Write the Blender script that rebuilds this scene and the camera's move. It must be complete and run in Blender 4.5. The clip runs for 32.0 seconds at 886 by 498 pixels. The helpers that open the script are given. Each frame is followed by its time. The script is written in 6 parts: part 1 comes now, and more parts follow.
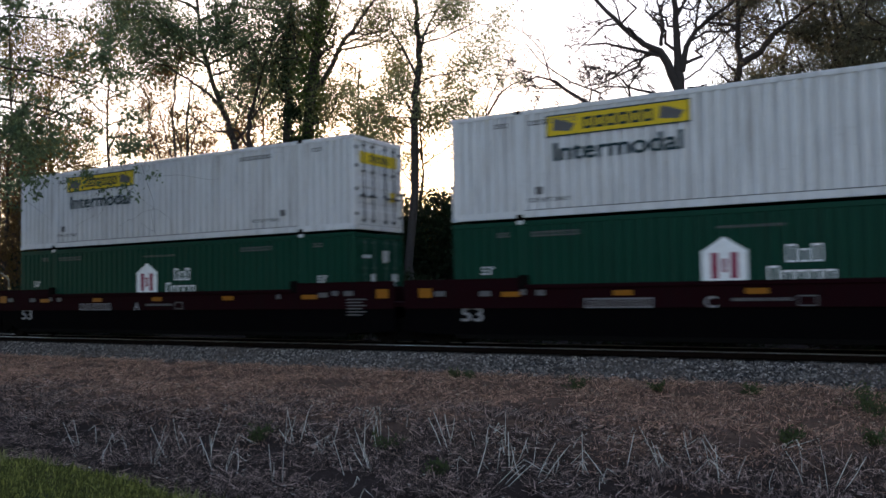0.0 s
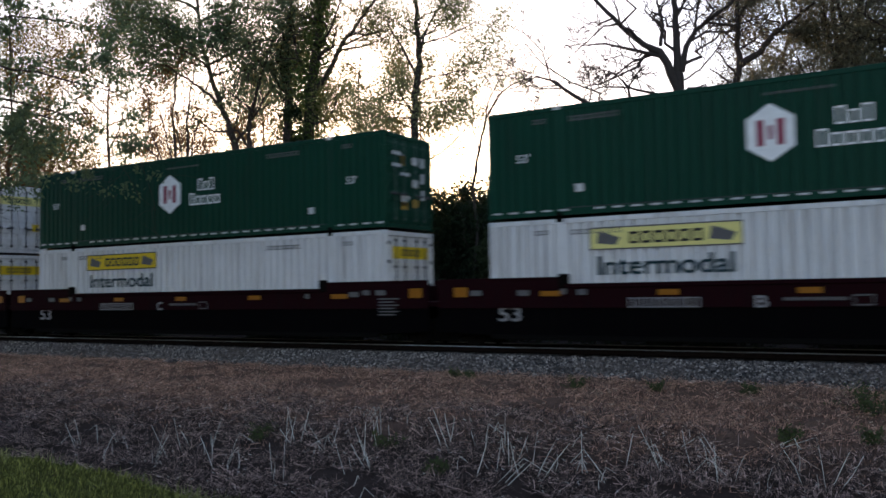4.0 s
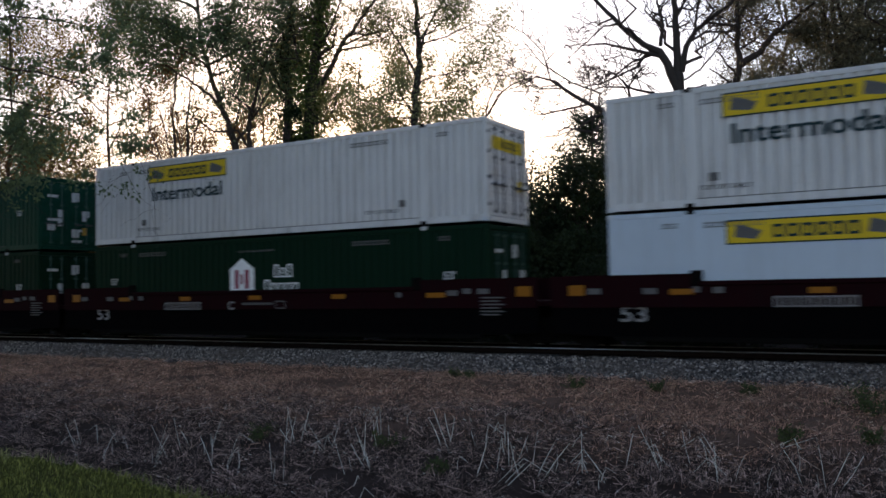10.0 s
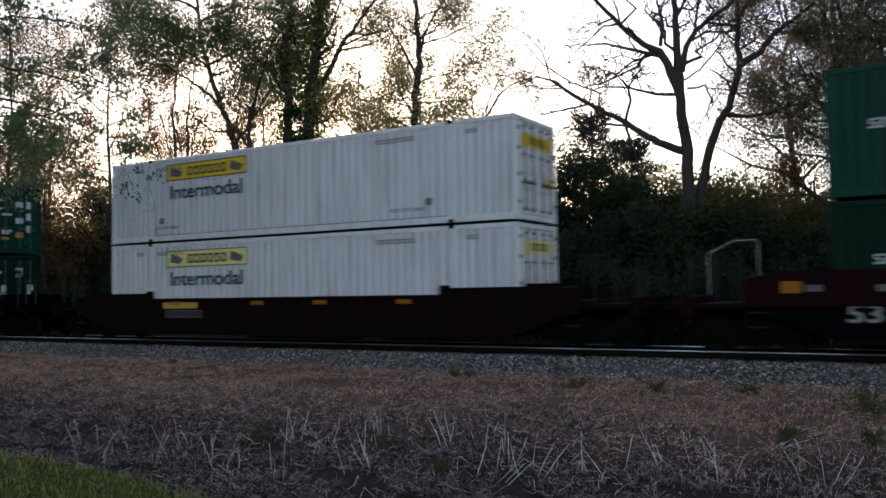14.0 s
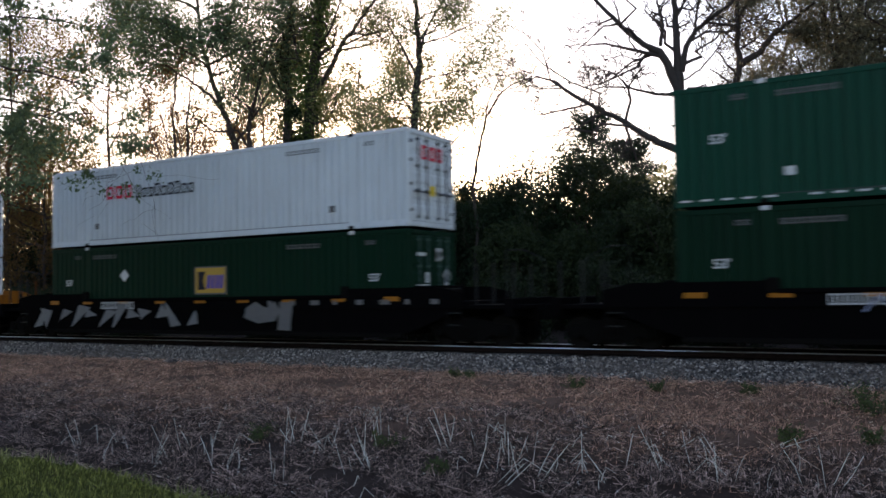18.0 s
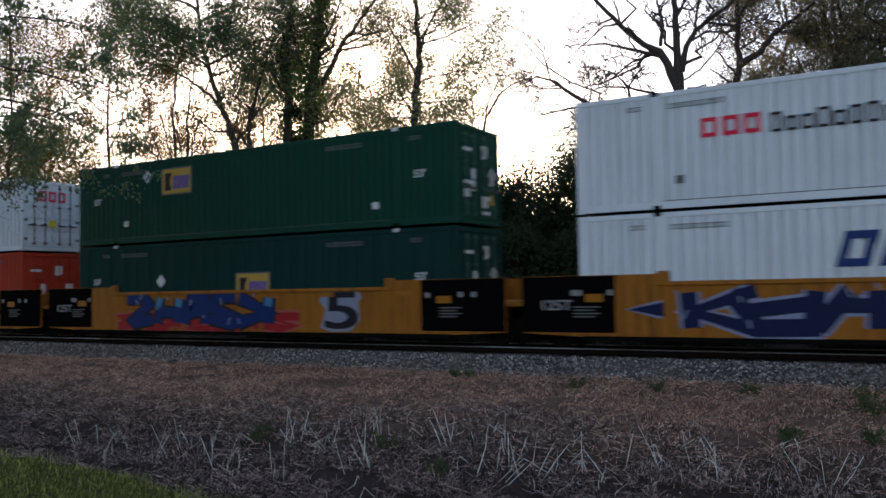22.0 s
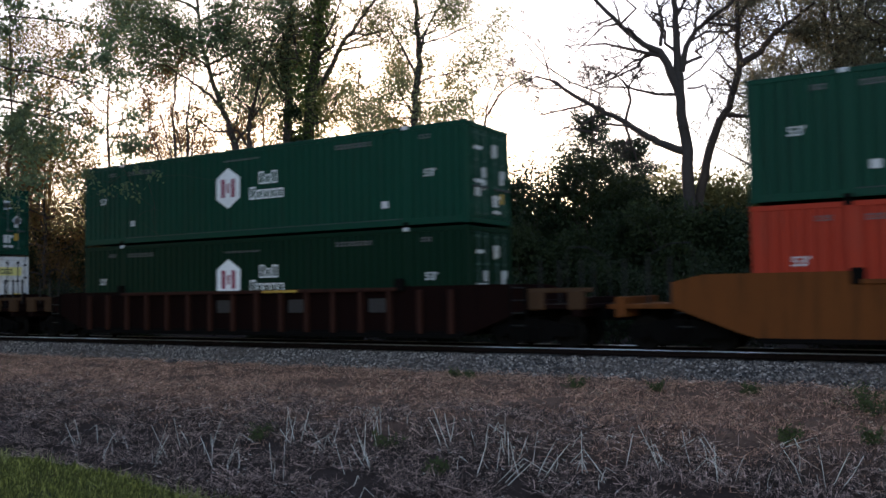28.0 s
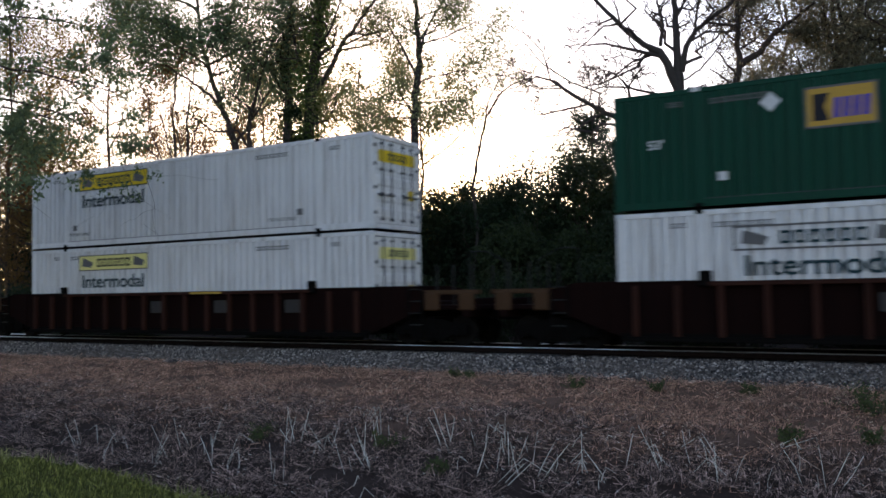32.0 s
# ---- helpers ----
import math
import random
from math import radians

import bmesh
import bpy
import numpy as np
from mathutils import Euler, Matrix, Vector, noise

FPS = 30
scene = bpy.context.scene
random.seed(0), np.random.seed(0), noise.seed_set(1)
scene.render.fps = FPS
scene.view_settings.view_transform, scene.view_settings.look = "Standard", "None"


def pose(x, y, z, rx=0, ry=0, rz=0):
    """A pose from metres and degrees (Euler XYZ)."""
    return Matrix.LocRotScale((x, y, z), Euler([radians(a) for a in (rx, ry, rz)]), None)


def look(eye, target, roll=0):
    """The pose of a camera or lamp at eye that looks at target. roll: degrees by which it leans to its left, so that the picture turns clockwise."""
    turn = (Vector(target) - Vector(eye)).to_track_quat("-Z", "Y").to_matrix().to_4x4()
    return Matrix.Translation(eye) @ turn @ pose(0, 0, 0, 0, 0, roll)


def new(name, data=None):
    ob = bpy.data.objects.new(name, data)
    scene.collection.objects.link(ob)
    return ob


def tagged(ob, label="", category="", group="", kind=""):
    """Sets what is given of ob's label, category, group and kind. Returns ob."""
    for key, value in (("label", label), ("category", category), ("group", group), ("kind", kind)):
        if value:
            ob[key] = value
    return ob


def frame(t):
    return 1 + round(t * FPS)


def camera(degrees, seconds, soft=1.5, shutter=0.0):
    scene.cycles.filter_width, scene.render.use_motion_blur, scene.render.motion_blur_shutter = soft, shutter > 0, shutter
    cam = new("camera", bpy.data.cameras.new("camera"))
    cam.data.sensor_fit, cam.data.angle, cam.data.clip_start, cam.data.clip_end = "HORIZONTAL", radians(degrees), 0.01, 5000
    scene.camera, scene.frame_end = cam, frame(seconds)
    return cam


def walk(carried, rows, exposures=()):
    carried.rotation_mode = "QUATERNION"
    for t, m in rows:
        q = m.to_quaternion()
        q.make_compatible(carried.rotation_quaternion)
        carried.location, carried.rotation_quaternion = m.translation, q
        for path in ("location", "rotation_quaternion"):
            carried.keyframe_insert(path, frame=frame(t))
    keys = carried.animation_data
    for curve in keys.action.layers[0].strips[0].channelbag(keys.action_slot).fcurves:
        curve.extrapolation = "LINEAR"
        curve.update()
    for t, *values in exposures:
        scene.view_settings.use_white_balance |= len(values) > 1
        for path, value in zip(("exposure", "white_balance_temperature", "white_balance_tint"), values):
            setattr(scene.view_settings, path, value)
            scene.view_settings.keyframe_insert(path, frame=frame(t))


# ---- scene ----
# ---- camera ----
EYE = Vector((0.0, 0.0, 1.564))
AIM = Vector((-0.50726, 0.86045, 0.04822))
cam = camera(55.14, 32.0, soft=1.65, shutter=0.45)
EXPOSURE = [(0, 0), (6.5, 0), (7.6, -0.36), (11.4, -0.36), (12.6, 0), (17.2, 0), (18.0, 0.2), (18.6, 0.4), (19.2, 0.4), (19.9, 0.1), (20.6, 0.05), (23.2, 0.05), (24.0, 0.22), (24.6, 0.3), (31, 0.3), (32, 0.16)]
near_pose = look(EYE + AIM * 0.055, EYE + AIM * 20, -1.006)
rest_pose = look(EYE, EYE + AIM * 20, -1.006)
walk(cam, [(0.0, near_pose), (1.55, near_pose), (1.85, rest_pose), (2.2, rest_pose), (32.0, rest_pose)],
     [(t, 1.36 + e, 6650, 25) for t, e in EXPOSURE])

# ---- light ----
SUN_AZ, SUN_EL = radians(-37.5), radians(9.0)
world = bpy.data.worlds.new("dusk_sky")
scene.world = world
world.use_nodes = True
wn, wl = world.node_tree.nodes, world.node_tree.links
sky = wn.new("ShaderNodeTexSky")
sky.sky_type, sky.sun_disc = "NISHITA", False
sky.sun_elevation, sky.sun_rotation = SUN_EL, SUN_AZ
sky.air_density, sky.dust_density, sky.ozone_density = 1.0, 0.7, 1.3
wl.new(sky.outputs[0], wn["Background"].inputs[0])
wn["Background"].inputs[1].default_value = 0.15
sun = new("sun", bpy.data.lights.new("sun", "SUN"))
sun.data.energy, sun.data.angle, sun.data.color = 1.0, radians(2.0), (1.0, 0.72, 0.45)
sun_dir = Vector((math.sin(SUN_AZ) * math.cos(SUN_EL), math.cos(SUN_AZ) * math.cos(SUN_EL), math.sin(SUN_EL)))
sun.matrix_world = look(sun_dir * 60, (0, 0, 0))

# ---- sizes ----
YC = 21.525              # centre line of the track
LEN, WID, HGT = 16.154, 2.6, 2.85
LOW_Z, UP_Z = 0.49, 3.4
WHEEL = 0.42
# where the rear end of each unit's load stands when half of the clip has passed
UNIT_X = [164.82, 145.32, 121.63, 102.13, 82.65, 59.05, 39.54, 20.03, -3.61, -27.73, -51.43,
          -74.92, -94.57, -114.2, -137.77, -161.26, -184.76, -208.24]


def travel(t):
    q = (t - 16) / 16
    early = 0.24 * max(0.0, 1 - t / 1.8) if t < 1.8 else 0.0
    return early + 177.635 * q + 3.114 * q ** 2 - 0.397 * q ** 3 - 2.541 * q ** 4


# ---- materials ----
def mat_base(name, rough=0.6, metal=0.0, gloss=0.12):
    m = bpy.data.materials.new(name)
    m.use_nodes = True
    b = m.node_tree.nodes["Principled BSDF"]
    b.inputs["Roughness"].default_value, b.inputs["Metallic"].default_value = rough, metal
    b.inputs["Specular IOR Level"].default_value = gloss
    return m, m.node_tree.nodes, m.node_tree.links, b


def noise_node(nt, ln, coord, scale, detail=4.0, rough=0.6, stretch=None):
    n = nt.new("ShaderNodeTexNoise")
    n.inputs["Scale"].default_value, n.inputs["Detail"].default_value, n.inputs["Roughness"].default_value = scale, detail, rough
    if stretch:
        mp = nt.new("ShaderNodeMapping")
        mp.inputs["Scale"].default_value = stretch
        ln.new(coord, mp.inputs["Vector"])
        ln.new(mp.outputs[0], n.inputs["Vector"])
    else:
        ln.new(coord, n.inputs["Vector"])
    return n.outputs["Fac"]


def ramp_node(nt, ln, fac, stops):
    r = nt.new("ShaderNodeValToRGB")
    while len(r.color_ramp.elements) < len(stops):
        r.color_ramp.elements.new(0.5)
    for e, (p, c) in zip(r.color_ramp.elements, stops):
        e.position, e.color = p, (*c, 1) if len(c) == 3 else c
    ln.new(fac, r.inputs[0])
    return r.outputs[0]


def mix_node(nt, ln, fac, a, b, kind="MIX"):
    m = nt.new("ShaderNodeMix")
    m.data_type, m.blend_type = "RGBA", kind
    for sock, val in ((m.inputs[0], fac), (m.inputs[6], a), (m.inputs[7], b)):
        if isinstance(val, (int, float)):
            sock.default_value = val
        elif isinstance(val, tuple):
            sock.default_value = (*val, 1)
        else:
            ln.new(val, sock)
    return m.outputs[2]


def scale_color(c, k):
    return tuple(min(1.0, x * k) for x in c)


def bump_node(nt, ln, b, height, strength, dist=0.02):
    n = nt.new("ShaderNodeBump")
    n.inputs["Strength"].default_value, n.inputs["Distance"].default_value = strength, dist
    ln.new(height, n.inputs["Height"])
    ln.new(n.outputs[0], b.inputs["Normal"])


def painted(name, color, rough=0.5, grime=(0.12, 0.09, 0.07), dirt=0.4, scale=1.0, gloss=0.12):
    """Weathered paint on steel: blotches, rain streaks, specks and a small shift from thing to thing."""
    m, nt, ln, b = mat_base(name, rough, 0.0, gloss)
    geo = nt.new("ShaderNodeTexCoord").outputs["Object"]
    info = nt.new("ShaderNodeObjectInfo")
    add = nt.new("ShaderNodeVectorMath")
    add.operation = "MULTIPLY_ADD"
    ln.new(info.outputs["Random"], add.inputs[0])
    add.inputs[1].default_value = (37, 11, 23)
    ln.new(geo, add.inputs[2])
    c = add.outputs[0]
    big = noise_node(nt, ln, c, 0.7 * scale, 5, 0.6)
    streak = noise_node(nt, ln, c, 1.0, 4, 0.65, (5.0, 5.0, 0.35))
    speck = noise_node(nt, ln, c, 14 * scale, 3, 0.7)
    col = mix_node(nt, ln, big, scale_color(color, 0.86), scale_color(color, 1.1))
    f1 = ramp_node(nt, ln, streak, [(0.5, (0, 0, 0)), (0.78, (dirt, dirt, dirt))])
    col = mix_node(nt, ln, f1, col, grime)
    f2 = ramp_node(nt, ln, speck, [(0.62, (0, 0, 0)), (0.78, (dirt, dirt, dirt))])
    col = mix_node(nt, ln, f2, col, scale_color(grime, 0.8))
    ln.new(col, b.inputs["Base Color"])
    rr = nt.new("ShaderNodeMapRange")
    rr.inputs[3].default_value, rr.inputs[4].default_value = rough - 0.1, min(1, rough + 0.2)
    ln.new(big, rr.inputs[0])
    ln.new(rr.outputs[0], b.inputs["Roughness"])
    bump_node(nt, ln, b, speck, 0.25, 0.004)
    return m


def plain(name, color, rough=0.6, metal=0.0, vary=0.25, scale=6.0, gloss=0.12):
    m, nt, ln, b = mat_base(name, rough, metal, gloss)
    geo = nt.new("ShaderNodeTexCoord").outputs["Object"]
    n = noise_node(nt, ln, geo, scale, 5, 0.65)
    col = mix_node(nt, ln, n, scale_color(color, 1 - vary), scale_color(color, 1 + vary))
    ln.new(col, b.inputs["Base Color"])
    bump_node(nt, ln, b, n, 0.2, 0.005)
    return m


def leafy(name, a, bcol, through_light=0.45, rough=0.6, uneven=1.0, blotch=0.4):
    """Leaf or blade: colour varies from piece to piece, light passes through."""
    m, nt, ln, b = mat_base(name, rough)
    isl = nt.new("ShaderNodeNewGeometry").outputs["Random Per Island"]
    geo = nt.new("ShaderNodeTexCoord").outputs["Object"]
    n = noise_node(nt, ln, geo, 0.5, 3, 0.6)
    skew = nt.new("ShaderNodeMath")
    skew.operation = "POWER"
    ln.new(isl, skew.inputs[0])
    skew.inputs[1].default_value = uneven
    col = mix_node(nt, ln, skew.outputs[0], a, bcol)
    col2 = mix_node(nt, ln, n, scale_color(a, 0.7), scale_color(bcol, 1.2))
    col = mix_node(nt, ln, blotch, col, col2)
    ln.new(col, b.inputs["Base Color"])
    tr = nt.new("ShaderNodeBsdfTranslucent")
    ln.new(col, tr.inputs[0])
    sh = nt.new("ShaderNodeMixShader")
    sh.inputs[0].default_value = through_light
    ln.new(b.outputs[0], sh.inputs[1])
    ln.new(tr.outputs[0], sh.inputs[2])
    ln.new(sh.outputs[0], nt["Material Output"].inputs[0])
    return m


WHITE = painted("white_paint", (0.62, 0.61, 0.61), 0.5, (0.17, 0.14, 0.12), 0.55)
WHITE_COOL = painted("cool_white_paint", (0.55, 0.585, 0.615), 0.45, (0.25, 0.22, 0.2), 0.26)
WHITE_PLATE = painted("blue_white_plate_paint", (0.48, 0.55, 0.63), 0.4, (0.25, 0.22, 0.2), 0.15)
GREEN = painted("green_paint", (0.003, 0.042, 0.026), 0.42, (0.014, 0.022, 0.018), 0.4, 1.0, 0.08)
# Green darkened for boxes in the well, their shade put into the paint.
GREEN_SHADED = painted("shaded_green_paint", (0.003, 0.019, 0.01), 0.45, (0.008, 0.012, 0.01), 0.4, 1.0, 0.05)
TEAL = painted("faded_teal_paint", (0.004, 0.028, 0.025), 0.5, (0.025, 0.028, 0.026), 0.5, 1.0, 0.05)
RED_BOX = painted("red_orange_paint", (0.34, 0.032, 0.014), 0.55, (0.16, 0.06, 0.04), 0.4)
MAROON = painted("maroon_paint", (0.014, 0.003, 0.0045), 0.65, (0.007, 0.006, 0.006), 0.6, 1.0, 0.02)
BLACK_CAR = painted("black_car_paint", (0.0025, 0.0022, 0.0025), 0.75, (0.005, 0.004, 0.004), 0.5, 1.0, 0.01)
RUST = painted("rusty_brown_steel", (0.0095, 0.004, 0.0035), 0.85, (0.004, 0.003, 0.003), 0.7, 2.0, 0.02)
# Worn rib rust, paler than RUST to paint in light against recess shade.
RUST_RIB = painted("worn_lit_rust_edge", (0.036, 0.015, 0.011), 0.85, (0.008, 0.006, 0.005), 0.8, 2.0, 0.02)
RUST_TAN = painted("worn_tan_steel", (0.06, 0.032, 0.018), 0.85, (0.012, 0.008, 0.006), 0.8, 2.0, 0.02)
RUST_YELLOW = painted("rusted_yellow_paint", (0.13, 0.042, 0.013), 0.8, (0.03, 0.014, 0.009), 0.8, 1.6, 0.03)
YELLOW_CAR = painted("yellow_car_paint", (0.27, 0.095, 0.01), 0.55, (0.05, 0.016, 0.008), 0.95)
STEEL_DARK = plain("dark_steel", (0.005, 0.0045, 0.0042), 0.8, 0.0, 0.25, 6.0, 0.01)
TYRE_STEEL = plain("wheel_steel", (0.008, 0.007, 0.0065), 0.7, 0.0, 0.25, 6.0, 0.03)
RAIL_SIDE = plain("rusty_rail", (0.012, 0.008, 0.007), 0.9, 0.0, 0.3, 6.0, 0.02)
RAIL_TOP = plain("polished_rail_head", (0.8, 0.78, 0.75), 0.3, 0.9, 0.08, 6.0, 0.5)
RAIL_PIPE = plain("worn_light_pipe", (0.34, 0.32, 0.27), 0.5)
HANDRAIL = plain("grey_pipe", (0.016, 0.0155, 0.015), 0.5)
BAR_GREY = plain("galvanised_bar", (0.5, 0.52, 0.55), 0.4, 0.5)
BAR_TEAL = plain("weathered_teal_bar", (0.045, 0.085, 0.075), 0.5)
DARK_BAR = plain("grimy_locking_bar", (0.06, 0.06, 0.065), 0.6)
TEXT_DARK = plain("dark_green_lettering", (0.008, 0.03, 0.036), 0.6)
TEXT_BLACK = plain("black_lettering", (0.015, 0.015, 0.02), 0.6)
TEXT_WHITE = plain("white_lettering", (0.75, 0.75, 0.75), 0.6)
TEXT_GREY = plain("worn_grey_lettering", (0.11, 0.105, 0.105), 0.7)
TEXT_RED = plain("red_lettering", (0.6, 0.02, 0.05), 0.55)
TEXT_MAROON = plain("maroon_lettering", (0.25, 0.02, 0.05), 0.55)
TEXT_NAVY = plain("navy_lettering", (0.012, 0.03, 0.12), 0.5)
TEXT_PURPLE = plain("purple_lettering", (0.05, 0.04, 0.3), 0.5)
SIGN_YELLOW = plain("yellow_panel", (0.64, 0.43, 0.02), 0.5, 0, 0.15)
SIGN_FADED = plain("faded_yellow_panel", (0.68, 0.6, 0.22), 0.6, 0, 0.15)
SIGN_OCHRE = plain("ochre_panel", (0.42, 0.245, 0.045), 0.55, 0, 0.15)
REFLECT = plain("amber_reflector", (0.27, 0.1, 0.01), 0.35, 0, 0.1)
LABEL_WHITE = plain("white_label", (0.5, 0.5, 0.5), 0.6, 0, 0.2)
STENCIL_GREY = plain("worn_stencil_grey", (0.04, 0.036, 0.034), 0.8, 0, 0.6, 14)
WORN_WHITE = plain("worn_white_marking", (0.23, 0.22, 0.22), 0.7, 0, 0.3)
GRAF = {k: plain("spray_" + k, c, 0.5, 0, 0.2, 9) for k, c in {
    "white": (0.19, 0.2, 0.26), "blue": (0.004, 0.02, 0.1), "sky": (0.04, 0.16, 0.27), "red": (0.27, 0.013, 0.016), "black": (0.012, 0.012, 0.016),
    "pale": (0.2, 0.22, 0.32), "navy": (0.006, 0.01, 0.04), "grey": (0.13, 0.13, 0.135), "pink": (0.3, 0.07, 0.06)}.items()}
BARK = plain("dark_bark", (0.055, 0.042, 0.036), 0.9, 0, 0.4, 9)
BARK_GREY = plain("grey_bark", (0.05, 0.042, 0.039), 0.9, 0, 0.4, 9)
LEAF_OLIVE = leafy("olive_leaves", (0.11, 0.12, 0.05), (0.26, 0.23, 0.09), 0.7)
# Dark, shaded and needle greens hold the thicket's shade in their leaf colour.
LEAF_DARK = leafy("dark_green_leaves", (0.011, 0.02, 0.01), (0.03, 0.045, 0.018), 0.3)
LEAF_PALE = leafy("pale_green_leaves", (0.14, 0.17, 0.085), (0.28, 0.3, 0.14), 0.7)
LEAF_RUSSET = leafy("russet_leaves", (0.12, 0.07, 0.03), (0.2, 0.11, 0.035), 0.5)
LEAF_MID = leafy("mid_green_leaves", (0.065, 0.1, 0.055), (0.16, 0.21, 0.1), 0.6)
LEAF_DULL = leafy("dull_grey_green_leaves", (0.09, 0.095, 0.06), (0.2, 0.185, 0.12), 0.6)
LEAF_GOLD = leafy("golden_olive_leaves", (0.1, 0.09, 0.03), (0.26, 0.19, 0.055), 0.6)
LEAF_GREEN = leafy("fresh_green_leaves", (0.045, 0.085, 0.02), (0.1, 0.14, 0.03), 0.4)
LEAF_SHADE = leafy("shaded_green_leaves", (0.018, 0.03, 0.013), (0.046, 0.062, 0.024), 0.3)
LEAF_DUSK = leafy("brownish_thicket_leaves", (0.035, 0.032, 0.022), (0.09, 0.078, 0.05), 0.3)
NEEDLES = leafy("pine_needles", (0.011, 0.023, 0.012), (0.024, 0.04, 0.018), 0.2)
STRAW = leafy("dry_straw", (0.045, 0.02, 0.013), (1.0, 0.55, 0.39), 0.25, 0.7, 2.5, 0.15)
THATCH = leafy("grey_dead_stems", (0.013, 0.008, 0.007), (1.0, 0.67, 0.56), 0.15, 0.7, 4.6, 0.05)
STALK_PALE = plain("bleached_stalk", (0.82, 0.68, 0.58), 0.8, 0, 0.45, 7)
STRAW_PALE = plain("pale_straw", (0.8, 0.52, 0.37), 0.8, 0, 0.5, 9)
BLADE = leafy("lawn_blades", (0.03, 0.04, 0.01), (0.38, 0.38, 0.1), 0.4, 0.7, 2.4, 0.2)
EDGE_BLADE = leafy("pale_edge_blades", (0.09, 0.1, 0.03), (0.5, 0.46, 0.2), 0.35, 0.7, 1.6, 0.2)
WEED = leafy("green_weed", (0.05, 0.07, 0.025), (0.1, 0.12, 0.045), 0.35)


def stone_mat():
    m, nt, ln, b = mat_base("crushed_grey_stone", 0.85)
    isl = nt.new("ShaderNodeNewGeometry").outputs["Random Per Island"]
    geo = nt.new("ShaderNodeTexCoord").outputs["Object"]
    n = noise_node(nt, ln, geo, 0.35, 3, 0.6)
    col = ramp_node(nt, ln, isl, [(0.0, (0.014, 0.012, 0.012)), (0.5, (0.09, 0.076, 0.066)), (0.85, (0.23, 0.195, 0.17)), (1.0, (0.5, 0.43, 0.37))])
    col = mix_node(nt, ln, ramp_node(nt, ln, n, [(0.45, (0, 0, 0)), (0.7, (0.6, 0.6, 0.6))]), col, (0.1, 0.075, 0.06))
    ln.new(col, b.inputs["Base Color"])
    return m


def ground_mat():
    """Soil under the growth: brown litter on the verge, near-black in the ditch and from the track on, lawn soil beside
    it.
    """
    m, nt, ln, b = mat_base("bare_soil", 0.95)
    geo = nt.new("ShaderNodeTexCoord").outputs["Object"]
    n1 = noise_node(nt, ln, geo, 0.6, 6, 0.65)
    n2 = noise_node(nt, ln, geo, 9, 5, 0.7)
    n3 = noise_node(nt, ln, geo, 60, 3, 0.7)
    col = ramp_node(nt, ln, n1, [(0.3, (0.035, 0.019, 0.012)), (0.5, (0.11, 0.06, 0.038)), (0.7, (0.055, 0.034, 0.024))])
    col = mix_node(nt, ln, ramp_node(nt, ln, n2, [(0.4, (0, 0, 0)), (0.7, (0.7, 0.7, 0.7))]), col, (0.22, 0.125, 0.085))
    col = mix_node(nt, ln, ramp_node(nt, ln, n3, [(0.5, (0, 0, 0)), (0.75, (0.8, 0.8, 0.8))]), col, (0.025, 0.02, 0.017))
    sep = nt.new("ShaderNodeSeparateXYZ")
    ln.new(geo, sep.inputs[0])
    wander = nt.new("ShaderNodeMath")
    wander.operation = "MULTIPLY_ADD"
    ln.new(n1, wander.inputs[0])
    wander.inputs[1].default_value = 2.4
    ln.new(sep.outputs[1], wander.inputs[2])
    far = nt.new("ShaderNodeMapRange")
    far.inputs[1].default_value, far.inputs[2].default_value = 0, 20
    ln.new(wander.outputs[0], far.inputs[0])
    dark_soil = mix_node(nt, ln, n3, (0.005, 0.003, 0.0026), (0.045, 0.03, 0.025))
    turf = mix_node(nt, ln, n2, (0.02, 0.032, 0.008), (0.07, 0.09, 0.028))
    col = mix_node(nt, ln, ramp_node(nt, ln, far.outputs[0], [(0.3, (0, 0, 0)), (0.36, (0.9, 0.9, 0.9)), (0.6, (0.9, 0.9, 0.9)), (0.67, (0, 0, 0)), (0.96, (0, 0, 0)), (1.0, (0.95, 0.95, 0.95))]), col, dark_soil)
    col = mix_node(nt, ln, ramp_node(nt, ln, far.outputs[0], [(0.29, (0.85, 0.85, 0.85)), (0.34, (0, 0, 0))]), col, turf)
    ln.new(col, b.inputs["Base Color"])
    bump_node(nt, ln, b, n2, 0.6, 0.03)
    return m


STONE = stone_mat()
SOIL = ground_mat()
TIE_WOOD = plain("creosoted_timber", (0.02, 0.015, 0.013), 0.9, 0, 0.4, 12, 0.02)


